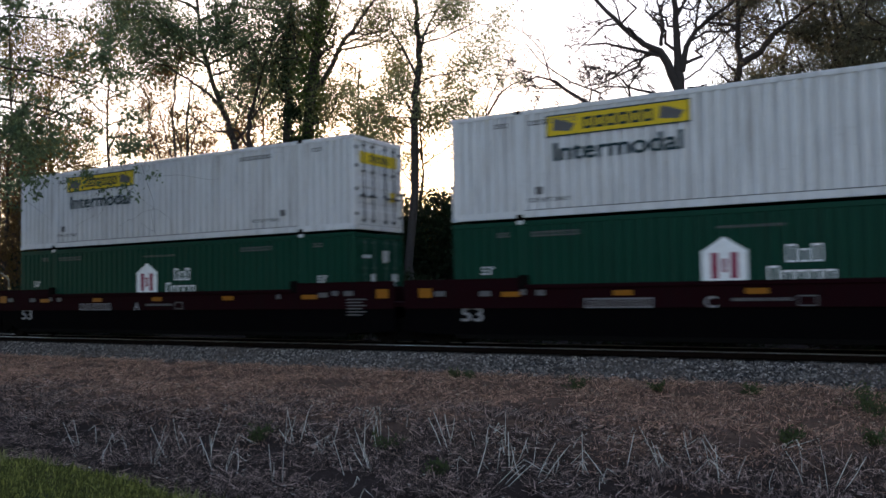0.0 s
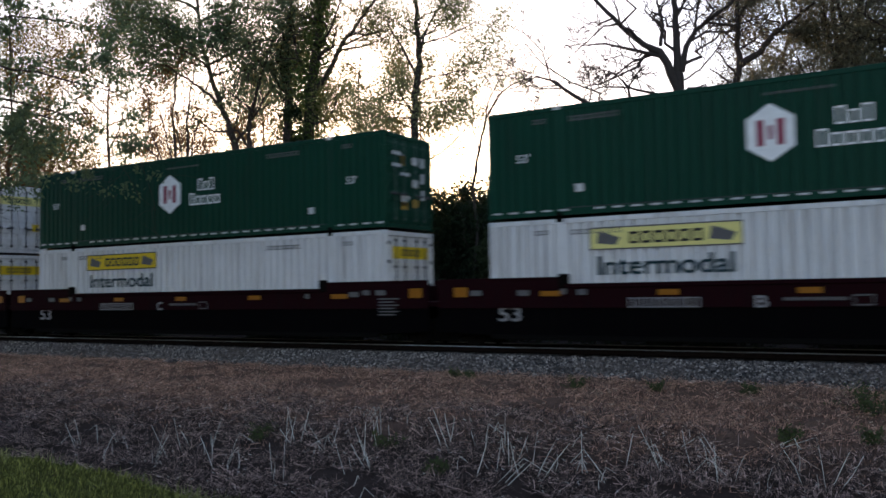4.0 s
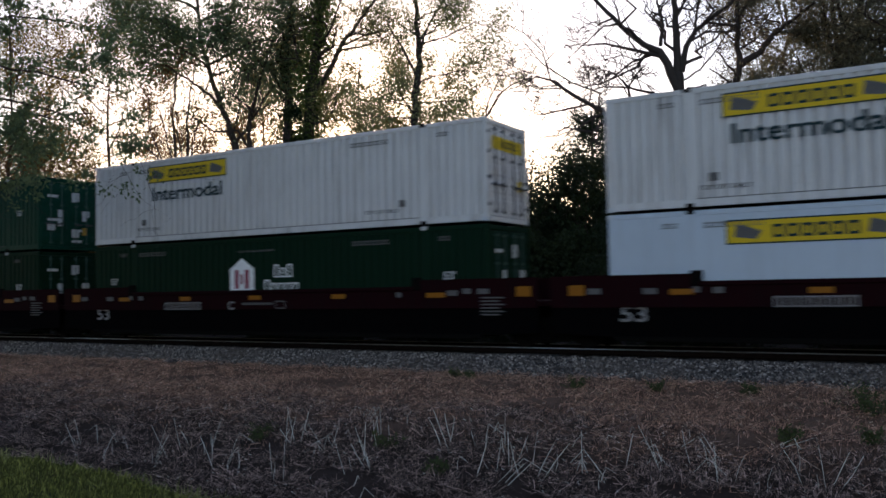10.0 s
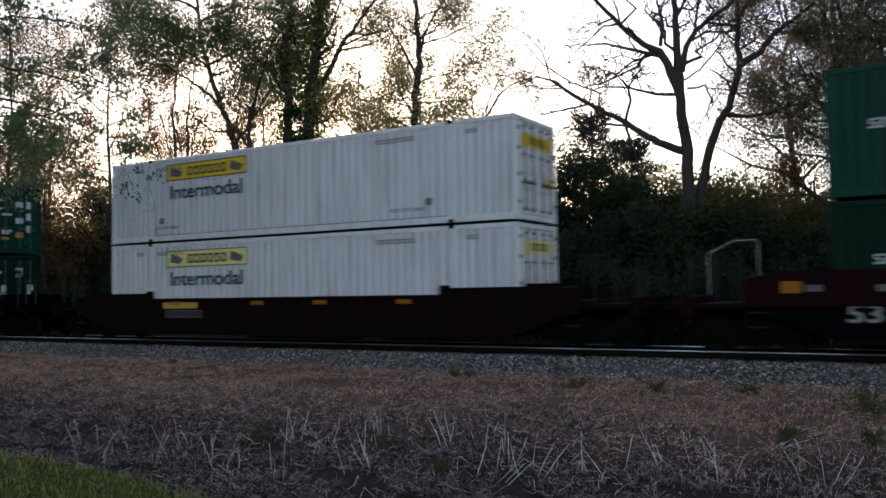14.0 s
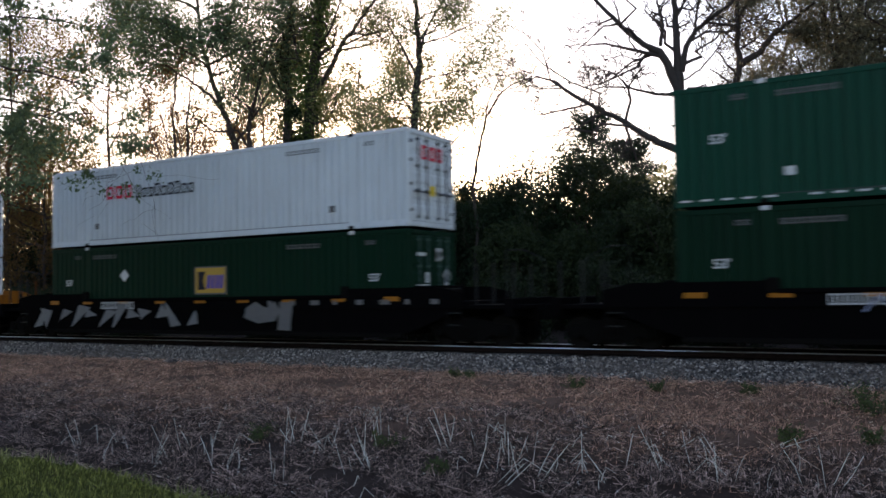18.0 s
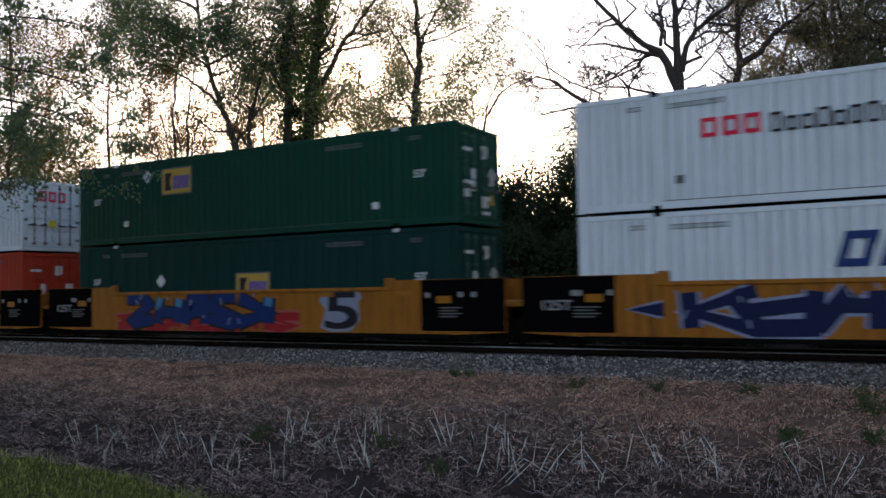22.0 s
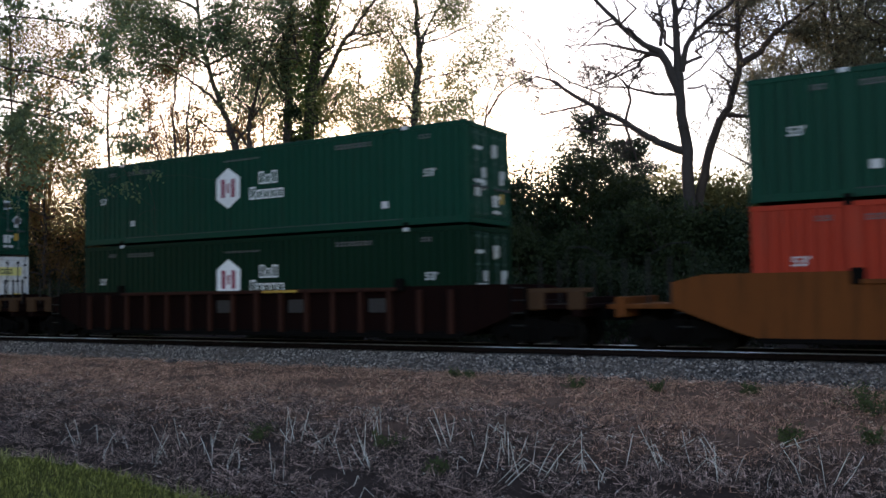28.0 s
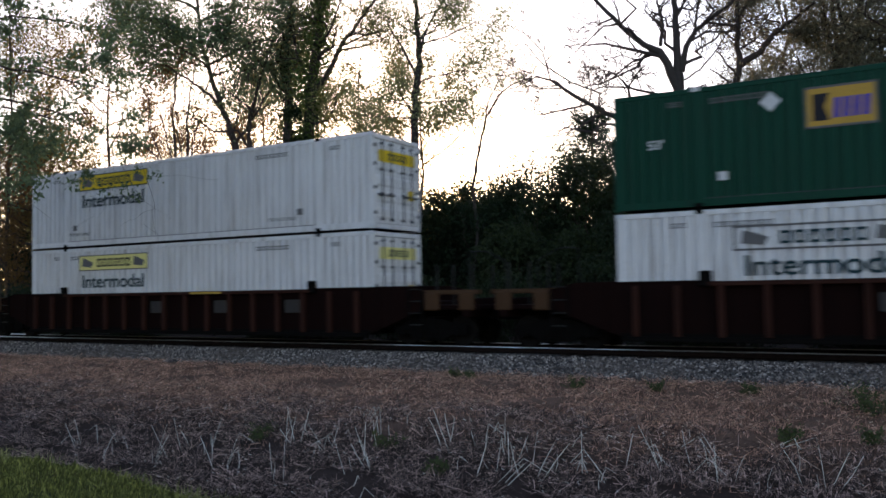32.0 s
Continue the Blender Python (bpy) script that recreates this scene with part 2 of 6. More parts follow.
# ---- mesh tools ----
class Shape:
    """Vertices and faces gathered into one mesh."""

    def __init__(self):
        self.v, self.f = [], []

    def box(self, x0, x1, y0, y1, z0, z1):
        k = len(self.v)
        self.v += [(x, y, z) for z in (z0, z1) for y in (y0, y1) for x in (x0, x1)]
        self.f += [tuple(k + i for i in q) for q in ((0, 2, 3, 1), (4, 5, 7, 6), (0, 1, 5, 4), (2, 6, 7, 3), (0, 4, 6, 2), (1, 3, 7, 5))]
        return self

    def prism(self, outline, y0, y1):
        """An outline in x and z, counted anticlockwise as seen from the front, drawn from y0 (front) to y1."""
        k, n = len(self.v), len(outline)
        self.v += [(x, y0, z) for x, z in outline] + [(x, y1, z) for x, z in outline]
        self.f += [tuple(range(k, k + n)), tuple(range(k + 2 * n - 1, k + n - 1, -1))]
        self.f += [(k + i, k + n + i, k + n + (i + 1) % n, k + (i + 1) % n) for i in range(n)]
        return self

    def tube(self, pts, radii, n=8, cap=True):
        pts = [Vector(p) for p in pts]
        k = len(self.v)
        for i, (p, r) in enumerate(zip(pts, radii)):
            d = (pts[min(i + 1, len(pts) - 1)] - pts[max(i - 1, 0)]).normalized()
            a = d.orthogonal().normalized() if i == 0 else (a - d * a.dot(d)).normalized()
            c = d.cross(a)
            self.v += [tuple(p + (a * math.cos(s) + c * math.sin(s)) * r) for s in (2 * math.pi * j / n for j in range(n))]
        for i in range(len(pts) - 1):
            for j in range(n):
                self.f.append((k + i * n + j, k + i * n + (j + 1) % n, k + (i + 1) * n + (j + 1) % n, k + (i + 1) * n + j))
        if cap:
            self.f += [tuple(range(k + n - 1, k - 1, -1)), tuple(range(k + (len(pts) - 1) * n, k + len(pts) * n))]
        return self

    def mesh(self, name, material, smooth=False):
        me = bpy.data.meshes.new(name)
        me.from_pydata(self.v, [], self.f)
        me.materials.append(material)
        if smooth:
            me.polygons.foreach_set("use_smooth", [True] * len(me.polygons))
        me.update()
        return me


def bevel_box(x0, x1, y0, y1, z0, z1, r=0.01):
    """A box with chamfered edges."""
    s = Shape()
    bm = bmesh.new()
    bmesh.ops.create_cube(bm, size=1.0)
    for vert in bm.verts:
        vert.co = (x0 + (vert.co.x + 0.5) * (x1 - x0), y0 + (vert.co.y + 0.5) * (y1 - y0), z0 + (vert.co.z + 0.5) * (z1 - z0))
    bmesh.ops.bevel(bm, geom=bm.edges[:], offset=r, segments=1, affect="EDGES")
    bm.verts.index_update()
    s.v = [tuple(vert.co) for vert in bm.verts]
    s.f = [tuple(vert.index for vert in face.verts) for face in bm.faces]
    bm.free()
    return s


CACHE = {}


def cached(key, material, make, smooth=False):
    full = (key, material.name)
    if full not in CACHE:
        CACHE[full] = make().mesh(str(key[0] if isinstance(key, tuple) else key), material, smooth)
    return CACHE[full]


def part(name, me, parent, label="", at=(0, 0, 0)):
    ob = new(name, me)
    ob.parent = parent
    ob.location = at
    if label:
        tagged(ob, label)
    if name in ("code_mark", "brand_mark", "data_line", "warning_bars", "lettering", "small_lettering", "graffiti_edge", "graffiti_fill", "graffiti_spatter", "graffiti_shine"):
        tagged(ob, kind="stuff")
    return ob


def letters(text, width, height, material):
    """Lettering as a thin mesh, its lower left corner at the origin, facing the camera's side of the track."""
    key = ("lettering", text, round(width, 2), round(height, 2))
    full = (key, material.name)
    if full not in CACHE:
        cu = bpy.data.curves.new("lettering", "FONT")
        cu.body, cu.extrude = text, 0.0
        tmp = bpy.data.objects.new("lettering", cu)
        me = bpy.data.meshes.new_from_object(tmp)
        bpy.data.objects.remove(tmp)
        co = np.empty(len(me.vertices) * 3)
        me.vertices.foreach_get("co", co)
        co = co.reshape(-1, 3)
        lo, hi = co.min(0), co.max(0)
        out = np.zeros_like(co)
        out[:, 0] = (co[:, 0] - lo[0]) / (hi[0] - lo[0]) * width
        out[:, 2] = (co[:, 1] - lo[1]) / (hi[1] - lo[1]) * height
        me.vertices.foreach_set("co", out.ravel())
        bm = bmesh.new()
        bm.from_mesh(me)
        for k, (dx, dz) in enumerate(((0.08, 0.0), (0.0, 0.035), (0.08, 0.035))):
            twin = bmesh.ops.duplicate(bm, geom=[f for f in bm.faces if f.index >= 0 and f.index < len(me.polygons)])["geom"]
            bmesh.ops.translate(bm, verts=[g for g in twin if isinstance(g, bmesh.types.BMVert)], vec=(dx * height, -0.0006 * (k + 1), dz * height))
        bm.to_mesh(me)
        bm.free()
        me.materials.clear()
        me.materials.append(material)
        me.update()
        CACHE[full] = me
    return CACHE[full]


# ---- ground ----
def smooth_step(a, b, x):
    k = min(1, max(0, (x - a) / (b - a)))
    return k * k * (3 - 2 * k)


PROFILE = [(-90000, -0.1), (4.0, -0.1), (5.3, -0.16), (6.6, -1.05), (8.3, -1.3), (9.6, -1.15), (11.6, -0.68), (12.6, -0.58), (18.0, -0.46), (25.2, -0.5), (28.0, -0.7), (34, -0.6), (60, 0.0), (200, 3.0), (90000, 5.0)]


def ground_z(x, y):
    low = 1 - smooth_step(7, 10, y)
    edge = (0.35 * math.sin(x * 0.35 + 1.0) + 0.12 * math.sin(x * 1.3)) * (1 - low) + (0.12 - 0.13 * max(-6.0, min(12.0, x + 8))) * low
    yy = y - edge * (1 - smooth_step(14, 18, y)) * smooth_step(3, 5, y)
    for (a, za), (b, zb) in zip(PROFILE, PROFILE[1:]):
        if yy <= b:
            k = max(0, (yy - a) / (b - a))
            z = za + (zb - za) * k
            break
    z += 0.08 * noise.noise((x * 0.5, y * 0.5, 0)) * (1 if y < 17.5 or y > 26 else 0.2)
    z += 0.06 * noise.noise((x * 2.1, y * 2.1, 3)) * (1 if y < 17.8 else 0)
    return z


def spread(lo, hi, step, far):
    a = list(np.arange(lo, hi + 1e-6, step))
    s = step
    while a[-1] < far:
        s *= 1.35
        a.append(a[-1] + s)
    s = step
    while a[0] > -far:
        s *= 1.35
        a.insert(0, a[0] - s)
    return a


def ground_sheet():
    xs, ys = spread(-44, 5, 0.3, 3000), spread(3.0, 27, 0.16, 3000)
    me = bpy.data.meshes.new("ground")
    verts = [(x, y, ground_z(x, y)) for y in ys for x in xs]
    n = len(xs)
    faces = [(j * n + i, j * n + i + 1, (j + 1) * n + i + 1, (j + 1) * n + i) for j in range(len(ys) - 1) for i in range(n - 1)]
    me.from_pydata(verts, [], faces)
    me.polygons.foreach_set("use_smooth", [True] * len(faces))
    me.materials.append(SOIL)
    return tagged(new("ground", me), "uneven brown soil and dead litter beside the railway", "ground", kind="structure")


GROUND = ground_sheet()


def strewn(name, rng, count, place, build, material, label, category):
    """One object of loose stuff: build(rng, x, y, z) gives the vertices and faces of a piece."""
    verts, faces = [], []
    for _ in range(count):
        x, y = place(rng)
        pv, pf = build(rng, x, y, ground_z(x, y) if name != "ballast_stones" else bed_z(x, y))
        k = len(verts)
        verts += pv
        faces += [tuple(k + i for i in q) for q in pf]
    me = bpy.data.meshes.new(name)
    me.from_pydata(verts, [], faces)
    me.materials.append(material)
    return tagged(new(name, me), label, category, kind="stuff")


# ---- track ----
BED = [(17.9, -0.5), (18.2, -0.42), (19.95, -0.2), (20.1, -0.185), (22.95, -0.185), (23.1, -0.2), (24.8, -0.38), (26.8, -0.44), (27.6, -0.66)]


def bed_z(x, y):
    for (a, za), (b, zb) in zip(BED, BED[1:]):
        if a <= y <= b:
            return za + (zb - za) * (y - a) / (b - a) + 0.03 * noise.noise((x * 1.7, y * 1.7, 7)) + 0.05 * noise.noise((x * 0.4, y * 0.4, 9)) * (1 if y < 19.6 else 0)
    return -0.6


def ballast_bed():
    xs = spread(-46, 4, 0.35, 900)
    ys = [17.9, 18.05, 18.2, 18.5, 18.8, 19.1, 19.4, 19.7, 19.95, 20.1, 21.5, 22.95, 23.1, 24.0, 24.8, 26.0, 26.8, 27.6]
    n = len(xs)
    me = bpy.data.meshes.new("ballast_bed")
    me.from_pydata([(x, y, bed_z(x, y)) for y in ys for x in xs], [], [(j * n + i, j * n + i + 1, (j + 1) * n + i + 1, (j + 1) * n + i) for j in range(len(ys) - 1) for i in range(n - 1)])
    me.materials.append(STONE_BED)
    return tagged(new("ballast_bed", me), "raised bed of crushed grey stone under the track", "ballast", kind="structure")


def stone_bed_mat():
    m, nt, ln, b = mat_base("packed_grey_stone", 0.9)
    geo = nt.new("ShaderNodeTexCoord").outputs["Object"]
    vo = nt.new("ShaderNodeTexVoronoi")
    vo.inputs["Scale"].default_value = 18
    ln.new(geo, vo.inputs["Vector"])
    sep = nt.new("ShaderNodeSeparateColor")
    ln.new(vo.outputs["Color"], sep.inputs[0])
    col = ramp_node(nt, ln, sep.outputs[0], [(0.0, (0.02, 0.02, 0.02)), (0.6, (0.06, 0.058, 0.057)), (1.0, (0.15, 0.145, 0.14))])
    ln.new(col, b.inputs["Base Color"])
    bump_node(nt, ln, b, vo.outputs["Distance"], 0.9, 0.04)
    return m


STONE_BED = stone_bed_mat()
BEDDING = ballast_bed()


def rock(rng, x, y, z):
    s = rng.uniform(0.018, 0.048)
    a = rng.uniform(0, 6.28)
    v = []
    for dx, dy, dz in ((1, 0, 0), (-1, 0, 0), (0, 1, 0), (0, -1, 0), (0, 0, 0.8), (0, 0, -0.6)):
        k = s * rng.uniform(0.7, 1.3)
        v.append((x + k * (dx * math.cos(a) - dy * math.sin(a)) + rng.uniform(-0.3, 0.3) * s, y + k * (dx * math.sin(a) + dy * math.cos(a)), z + 0.01 + k * dz))
    return v, [(0, 2, 4), (2, 1, 4), (1, 3, 4), (3, 0, 4), (2, 0, 5), (1, 2, 5), (3, 1, 5), (0, 3, 5)]


def near_x(rng, y, reach=3.0):
    """A place along the verge within sight, denser where it is near."""
    return rng.uniform(-1.75 * y - reach, 0.15 * y)


def ballast_place(rng):
    y = rng.uniform(17.75, 20.15)
    return near_x(rng, y), y


strewn("ballast_stones", random.Random(5), 36000, ballast_place, rock, STONE, "loose crushed grey stones on the shoulder of the track bed", "ballast")


def rail_profile():
    half = [(0.07, 0.0), (0.07, 0.012), (0.012, 0.03), (0.009, 0.12), (0.0375, 0.131), (0.0365, 0.144), (0.026, 0.149), (0.02, 0.152)]
    return half


HEAD = ((-0.033, -0.024), (-0.03, -0.015), (-0.024, -0.008), (-0.012, -0.003), (0.012, -0.003), (0.024, -0.008), (0.03, -0.015), (0.033, -0.024))


def rail(y, label):
    """Running rail: foot, web and head, with the worn top as a strip of its own."""
    s = Shape()
    half = rail_profile()
    outline = [(a, z) for a, z in half] + [(-a, z) for a, z in reversed(half)]
    xs = [-900, -300, -60, 6, 60, 900]
    n = len(outline)
    for x in xs:
        s.v += [(x, a, z - 0.17) for a, z in outline]
    for i in range(len(xs) - 1):
        for j in range(n):
            s.f.append((i * n + j, i * n + (j + 1) % n, (i + 1) * n + (j + 1) % n, (i + 1) * n + j))
    ob = tagged(new("rail", s.mesh("rail", RAIL_SIDE)), label, "rail", group="rails of the track", kind="structure")
    ob.location = (0, y, 0)
    top = Shape()
    for i in range(len(xs) - 1):
        k = len(top.v)
        top.v += [(x, a, z) for x in (xs[i], xs[i + 1]) for a, z in HEAD]
        m = len(HEAD)
        top.f += [(k + j, k + m + j, k + m + 1 + j, k + 1 + j) for j in range(m - 1)]
    part("rail_head", top.mesh("rail_head", RAIL_TOP), ob, "bright worn running surface of the rail")
    return ob


rail(YC - 0.7525, "rusty steel rail with a bright worn top")
rail(YC + 0.7525, "rusty steel rail with a bright worn top")


# ---- containers ----
def profile_sheet(xs, z0, z1, flip):
    """A bent sheet, 10 mm thick, from stations (x, depth behind the proud face)."""
    s = Shape()
    sign = -1 if flip else 1
    for x, d in xs:
        s.v += [(x, sign * d, z0), (x, sign * d, z1), (x, sign * (d + 0.01), z0), (x, sign * (d + 0.01), z1)]
    for i in range(len(xs) - 1):
        a, b = 4 * i, 4 * i + 4
        s.f += [(a, b, b + 1, a + 1), (a + 2, a + 3, b + 3, b + 2), (a + 1, b + 1, b + 3, a + 3), (a, a + 2, b + 2, b)]
    if flip:
        s.f = [tuple(reversed(q)) for q in s.f]
    return s


def ribbed(x0, x1, z0, z1, pitch, depth, flip=False):
    """Side sheet with upright trapezoid ribs, its proud faces at y = 0."""
    xs = []
    n = max(1, round((x1 - x0) / pitch))
    p = (x1 - x0) / n
    for i in range(n):
        a = x0 + i * p
        xs += [(a, 0.0), (a + 0.6 * p, 0.0), (a + 0.67 * p, depth), (a + 0.93 * p, depth)]
    return profile_sheet(xs + [(x1, 0.0)], z0, z1, flip)


def plated(x0, x1, z0, z1, flip=False):
    """Smooth plate side with narrow upright seams."""
    xs = []
    n = max(1, round((x1 - x0) / 1.22))
    p = (x1 - x0) / n
    for i in range(n):
        a = x0 + i * p
        xs += [(a, 0.0), (a + p - 0.035, 0.0), (a + p - 0.03, 0.02), (a + p - 0.005, 0.02)]
    return profile_sheet(xs + [(x1, 0.0)], z0, z1, flip)


def roof_sheet():
    s = Shape()
    n = 60
    for i in range(n):
        a, p = 0.15 + i * (LEN - 0.3) / n, (LEN - 0.3) / n
        s.box(a, a + 0.55 * p, -1.24, 1.24, HGT - 0.045, HGT - 0.012)
    return s.box(0.1, LEN - 0.1, -1.25, 1.25, HGT - 0.07, HGT - 0.035)


def door_leaf():
    """Plain door leaf; the hinge edge at y = 0, the leaf reaching to y = 1.17."""
    return Shape().box(-0.02, 0.02, 0.0, 1.17, 0.0, 2.5)


def door_rib():
    """A pressed level rib of a door, with sloping edges."""
    s = Shape()
    s.v += [(0.018, 0.06, 0), (0.018, 1.11, 0), (0.045, 1.08, 0.08), (0.045, 0.09, 0.08), (0.018, 0.06, 0.36), (0.018, 1.11, 0.36), (0.045, 1.08, 0.28), (0.045, 0.09, 0.28)]
    s.f += [(0, 1, 2, 3), (3, 2, 6, 7), (7, 6, 5, 4), (1, 5, 6, 2), (0, 3, 7, 4)]
    return s


def locking_rod():
    s = Shape().tube([(0, 0, 0.05), (0, 0, 2.5)], [0.02, 0.02], 6)
    for z in (0.12, 0.9, 1.6, 2.38):
        s.box(-0.04, 0.02, -0.06, 0.06, z - 0.03, z + 0.03)
    return s


def glyph_blocks(count, width, height, slant=0.0, heavy=0.3):
    """Plain upright bars side by side, in the place of a name."""
    s = Shape()
    p = width / count
    for i in range(count):
        a, b = i * p + 0.05 * p, (i + 1) * p - 0.1 * p
        w = (heavy + 0.06) * (b - a)
        for x0, x1 in ((a, a + w), (b - w, b)):
            s.prism([(x0, 0), (x1, 0), (x1 + slant * height, height), (x0 + slant * height, height)], -0.002, 0.002)
    return s


def name_blocks(tops, width, height, slant=0.0, heavy=0.27):
    """Plain hollow boxes of uneven height side by side, in the place of a name."""
    s = Shape()
    p = width / len(tops)
    for i, h in enumerate(tops):
        a, b, z = (i + 0.08) * p, (i + 0.86) * p, height * h
        t = min(heavy * (b - a), 0.26 * z)
        for x0, x1, z0, z1 in ((a, a + t, 0, z), (b - t, b, 0, z), (a + t, b - t, 0, t), (a + t, b - t, z - t, z)):
            s.prism([(x + slant * q, q) for x, q in ((x0, z0), (x1, z0), (x1, z1), (x0, z1))], -0.002, 0.002)
    return s


def rect(x0, x1, z0, z1):
    return Shape().prism([(x0, z0), (x1, z0), (x1, z1), (x0, z1)], -0.002, 0.002)


def frame_lines(w, h, t):
    return Shape().box(0, w, -0.002, 0.002, 0, t).box(0, w, -0.002, 0.002, h - t, h).box(0, t, -0.002, 0.002, t, h - t).box(w - t, w, -0.002, 0.002, t, h - t)


FACE = -WID / 2 - 0.005


def decal(ob, name, me, x, z, label="", lift=0.0):
    return part(name, me, ob, label, (x, FACE - lift, z))


def small_marks(ob, material, plate=LABEL_WHITE):
    """The rows of small worn print and the plates that every box carries, as bars."""
    decal(ob, "code_mark", cached("code_mark", material, lambda: name_blocks((1,) * 9, 1.35, 0.13, 0, 0.22)), 2.35, 2.42)
    decal(ob, "code_mark", cached("short_code_bars", material, lambda: name_blocks((1,) * 3, 0.38, 0.12, 0, 0.22)), 1.35, 2.44)
    decal(ob, "code_mark", cached("code_mark", material, lambda: name_blocks((1,) * 9, 1.35, 0.13, 0, 0.22)), 11.6, 2.42)
    decal(ob, "code_mark", cached("short_code_bars", material, lambda: name_blocks((1,) * 3, 0.38, 0.12, 0, 0.22)), 14.6, 2.44)
    decal(ob, "label_plate", cached("label_plate", plate, lambda: rect(0, 0.22, 0, 0.2)), 13.3, 0.55)
    decal(ob, "label_plate", cached("label_plate", plate, lambda: rect(0, 0.22, 0, 0.2)), 2.5, 0.6)


def yellow_brand(ob, upper, faded, outline_only=False, word=True):
    z = 2.05 if upper else 2.0
    if outline_only:
        panel = decal(ob, "brand_outline", cached("brand_outline", TEXT_GREY, lambda: frame_lines(3.62, 0.58, 0.05)), 2.78, z - 0.15, "thin grey outlined brand panel")
    else:
        panel = decal(ob, "brand_panel", cached("brand_panel", SIGN_FADED if faded else SIGN_YELLOW, lambda: rect(0, 3.72, 0, 0.57)), 2.84, z, "yellow brand panel with a dark rim" if not faded else "sun-bleached yellow brand panel")
        part("rim", cached("panel_rim", TEXT_GREY if faded else TEXT_DARK, lambda: frame_lines(3.72, 0.57, 0.035)), panel, "", (0, -0.004, 0))
    part("brand_mark", cached("brand_mark", TEXT_DARK if not faded else TEXT_BLACK, lambda: name_blocks((1, 1, 1, 1, 1, 1), 1.85, 0.3)), panel, "", (1.0, -0.004, 0.13))
    part("brand_scroll", cached("brand_scroll", TEXT_GREY, lambda: Shape().prism([(0, 0.1), (0.5, 0.04), (0.62, 0.22), (0.3, 0.34), (0.06, 0.4)], -0.002, 0.002)), panel, "", (0.18, -0.004, 0.07))
    part("brand_scroll", CACHE[("brand_scroll", TEXT_GREY.name)], panel, "", (2.95, -0.004, 0.07))
    if word:
        decal(ob, "lettering", letters("Intermodal", 3.3, 0.46, TEXT_DARK), 3.03, (1.42 if upper else 1.37) - (0.1 if outline_only else 0), "dark green word on the side")
    if upper:
        decal(ob, "small_lettering", letters("TOP LIFT ONLY", 1.2, 0.11, TEXT_GREY), 2.26, 0.4)
        decal(ob, "small_lettering", letters("TOP LIFT ONLY", 1.2, 0.11, TEXT_GREY), 12.1, 0.4)


def hexagon_brand(ob, upper, pale=TEXT_WHITE):
    z = 1.6 if upper else 1.53
    hexa = decal(ob, "brand_hexagon", cached("brand_hexagon", pale, lambda: Shape().prism([(0.6 * math.sin(-a), 0.67 * math.cos(a)) for a in (k * math.pi / 3 for k in range(6))], -0.002, 0.002)), 7.22, z, "white hexagon emblem with maroon bars")
    for x in (-0.3, 0.14):
        part("emblem_bar", cached("emblem_bar", TEXT_MAROON, lambda: rect(0, 0.16, -0.3, 0.3)), hexa, "", (x, -0.004, 0))
    part("emblem_bar", cached("emblem_core", TEXT_MAROON, lambda: rect(-0.05, 0.05, -0.16, 0.16)), hexa, "", (0, -0.004, 0))
    decal(ob, "brand_mark", cached("hub_top", pale, lambda: name_blocks((1, 0.74, 1), 0.8, 0.4, 0, 0.2)), 8.55, z + 0.03, "white brand shapes")
    decal(ob, "brand_mark", cached("hub_low", pale, lambda: name_blocks((1, 0.74, 0.74, 0.74, 0.74), 1.45, 0.4, 0, 0.2)), 8.15, z - 0.44, "white brand shapes")
    decal(ob, "warning_bars", cached("warning_bars", TEXT_GREY, lambda: glyph_blocks(12, 1.55, 0.06, 0, 0.25)), 7.05, z + 0.86)


def length_mark(ob, pale, both=True):
    decal(ob, "lettering", letters("53'", 0.36, 0.22, pale), 0.86, 1.46)
    if both:
        decal(ob, "lettering", letters("53'", 0.36, 0.22, pale), 14.75, 1.36)


def gold_brand(ob, x, z, upper):
    panel = decal(ob, "brand_panel", cached("gold_panel", SIGN_OCHRE, lambda: rect(0, 1.45, 0, 0.93)), x, z, "ochre brand panel with dark and purple shapes")
    part("rim", cached("gold_rim", TEXT_GREY, lambda: frame_lines(1.45, 0.93, 0.05)), panel, "", (0, -0.004, 0))
    part("brand_shape", cached("gold_e", TEXT_BLACK, lambda: Shape().prism([(0, 0), (0.34, 0), (0.24, 0.3), (0.34, 0.6), (0, 0.6)], -0.002, 0.002)), panel, "", (0.16, -0.004, 0.16))
    part("brand_shape", cached("gold_m", TEXT_PURPLE, lambda: glyph_blocks(2, 0.78, 0.44, 0.1, 0.36)), panel, "", (0.54, -0.004, 0.2))
    decal(ob, "diamond_placard", cached("diamond_placard", LABEL_WHITE, lambda: Shape().prism([(0, -0.23), (0.23, 0), (0, 0.23), (-0.23, 0)], -0.002, 0.002)), x - 0.72 if upper else x - 3.5, z + 0.72, "white diamond placard")


def red_brand(ob):
    decal(ob, "brand_mark", cached("red_blocks", TEXT_RED, lambda: name_blocks((1, 1, 1), 1.45, 0.46)), 3.1, 1.64, "red brand shapes")
    decal(ob, "brand_mark", cached("dark_blocks", TEXT_BLACK, lambda: name_blocks((1, 0.74, 0.74, 0.98, 0.74, 0.92, 0.98, 0.74, 0.74), 2.95, 0.46)), 4.66, 1.6, "black brand shapes")


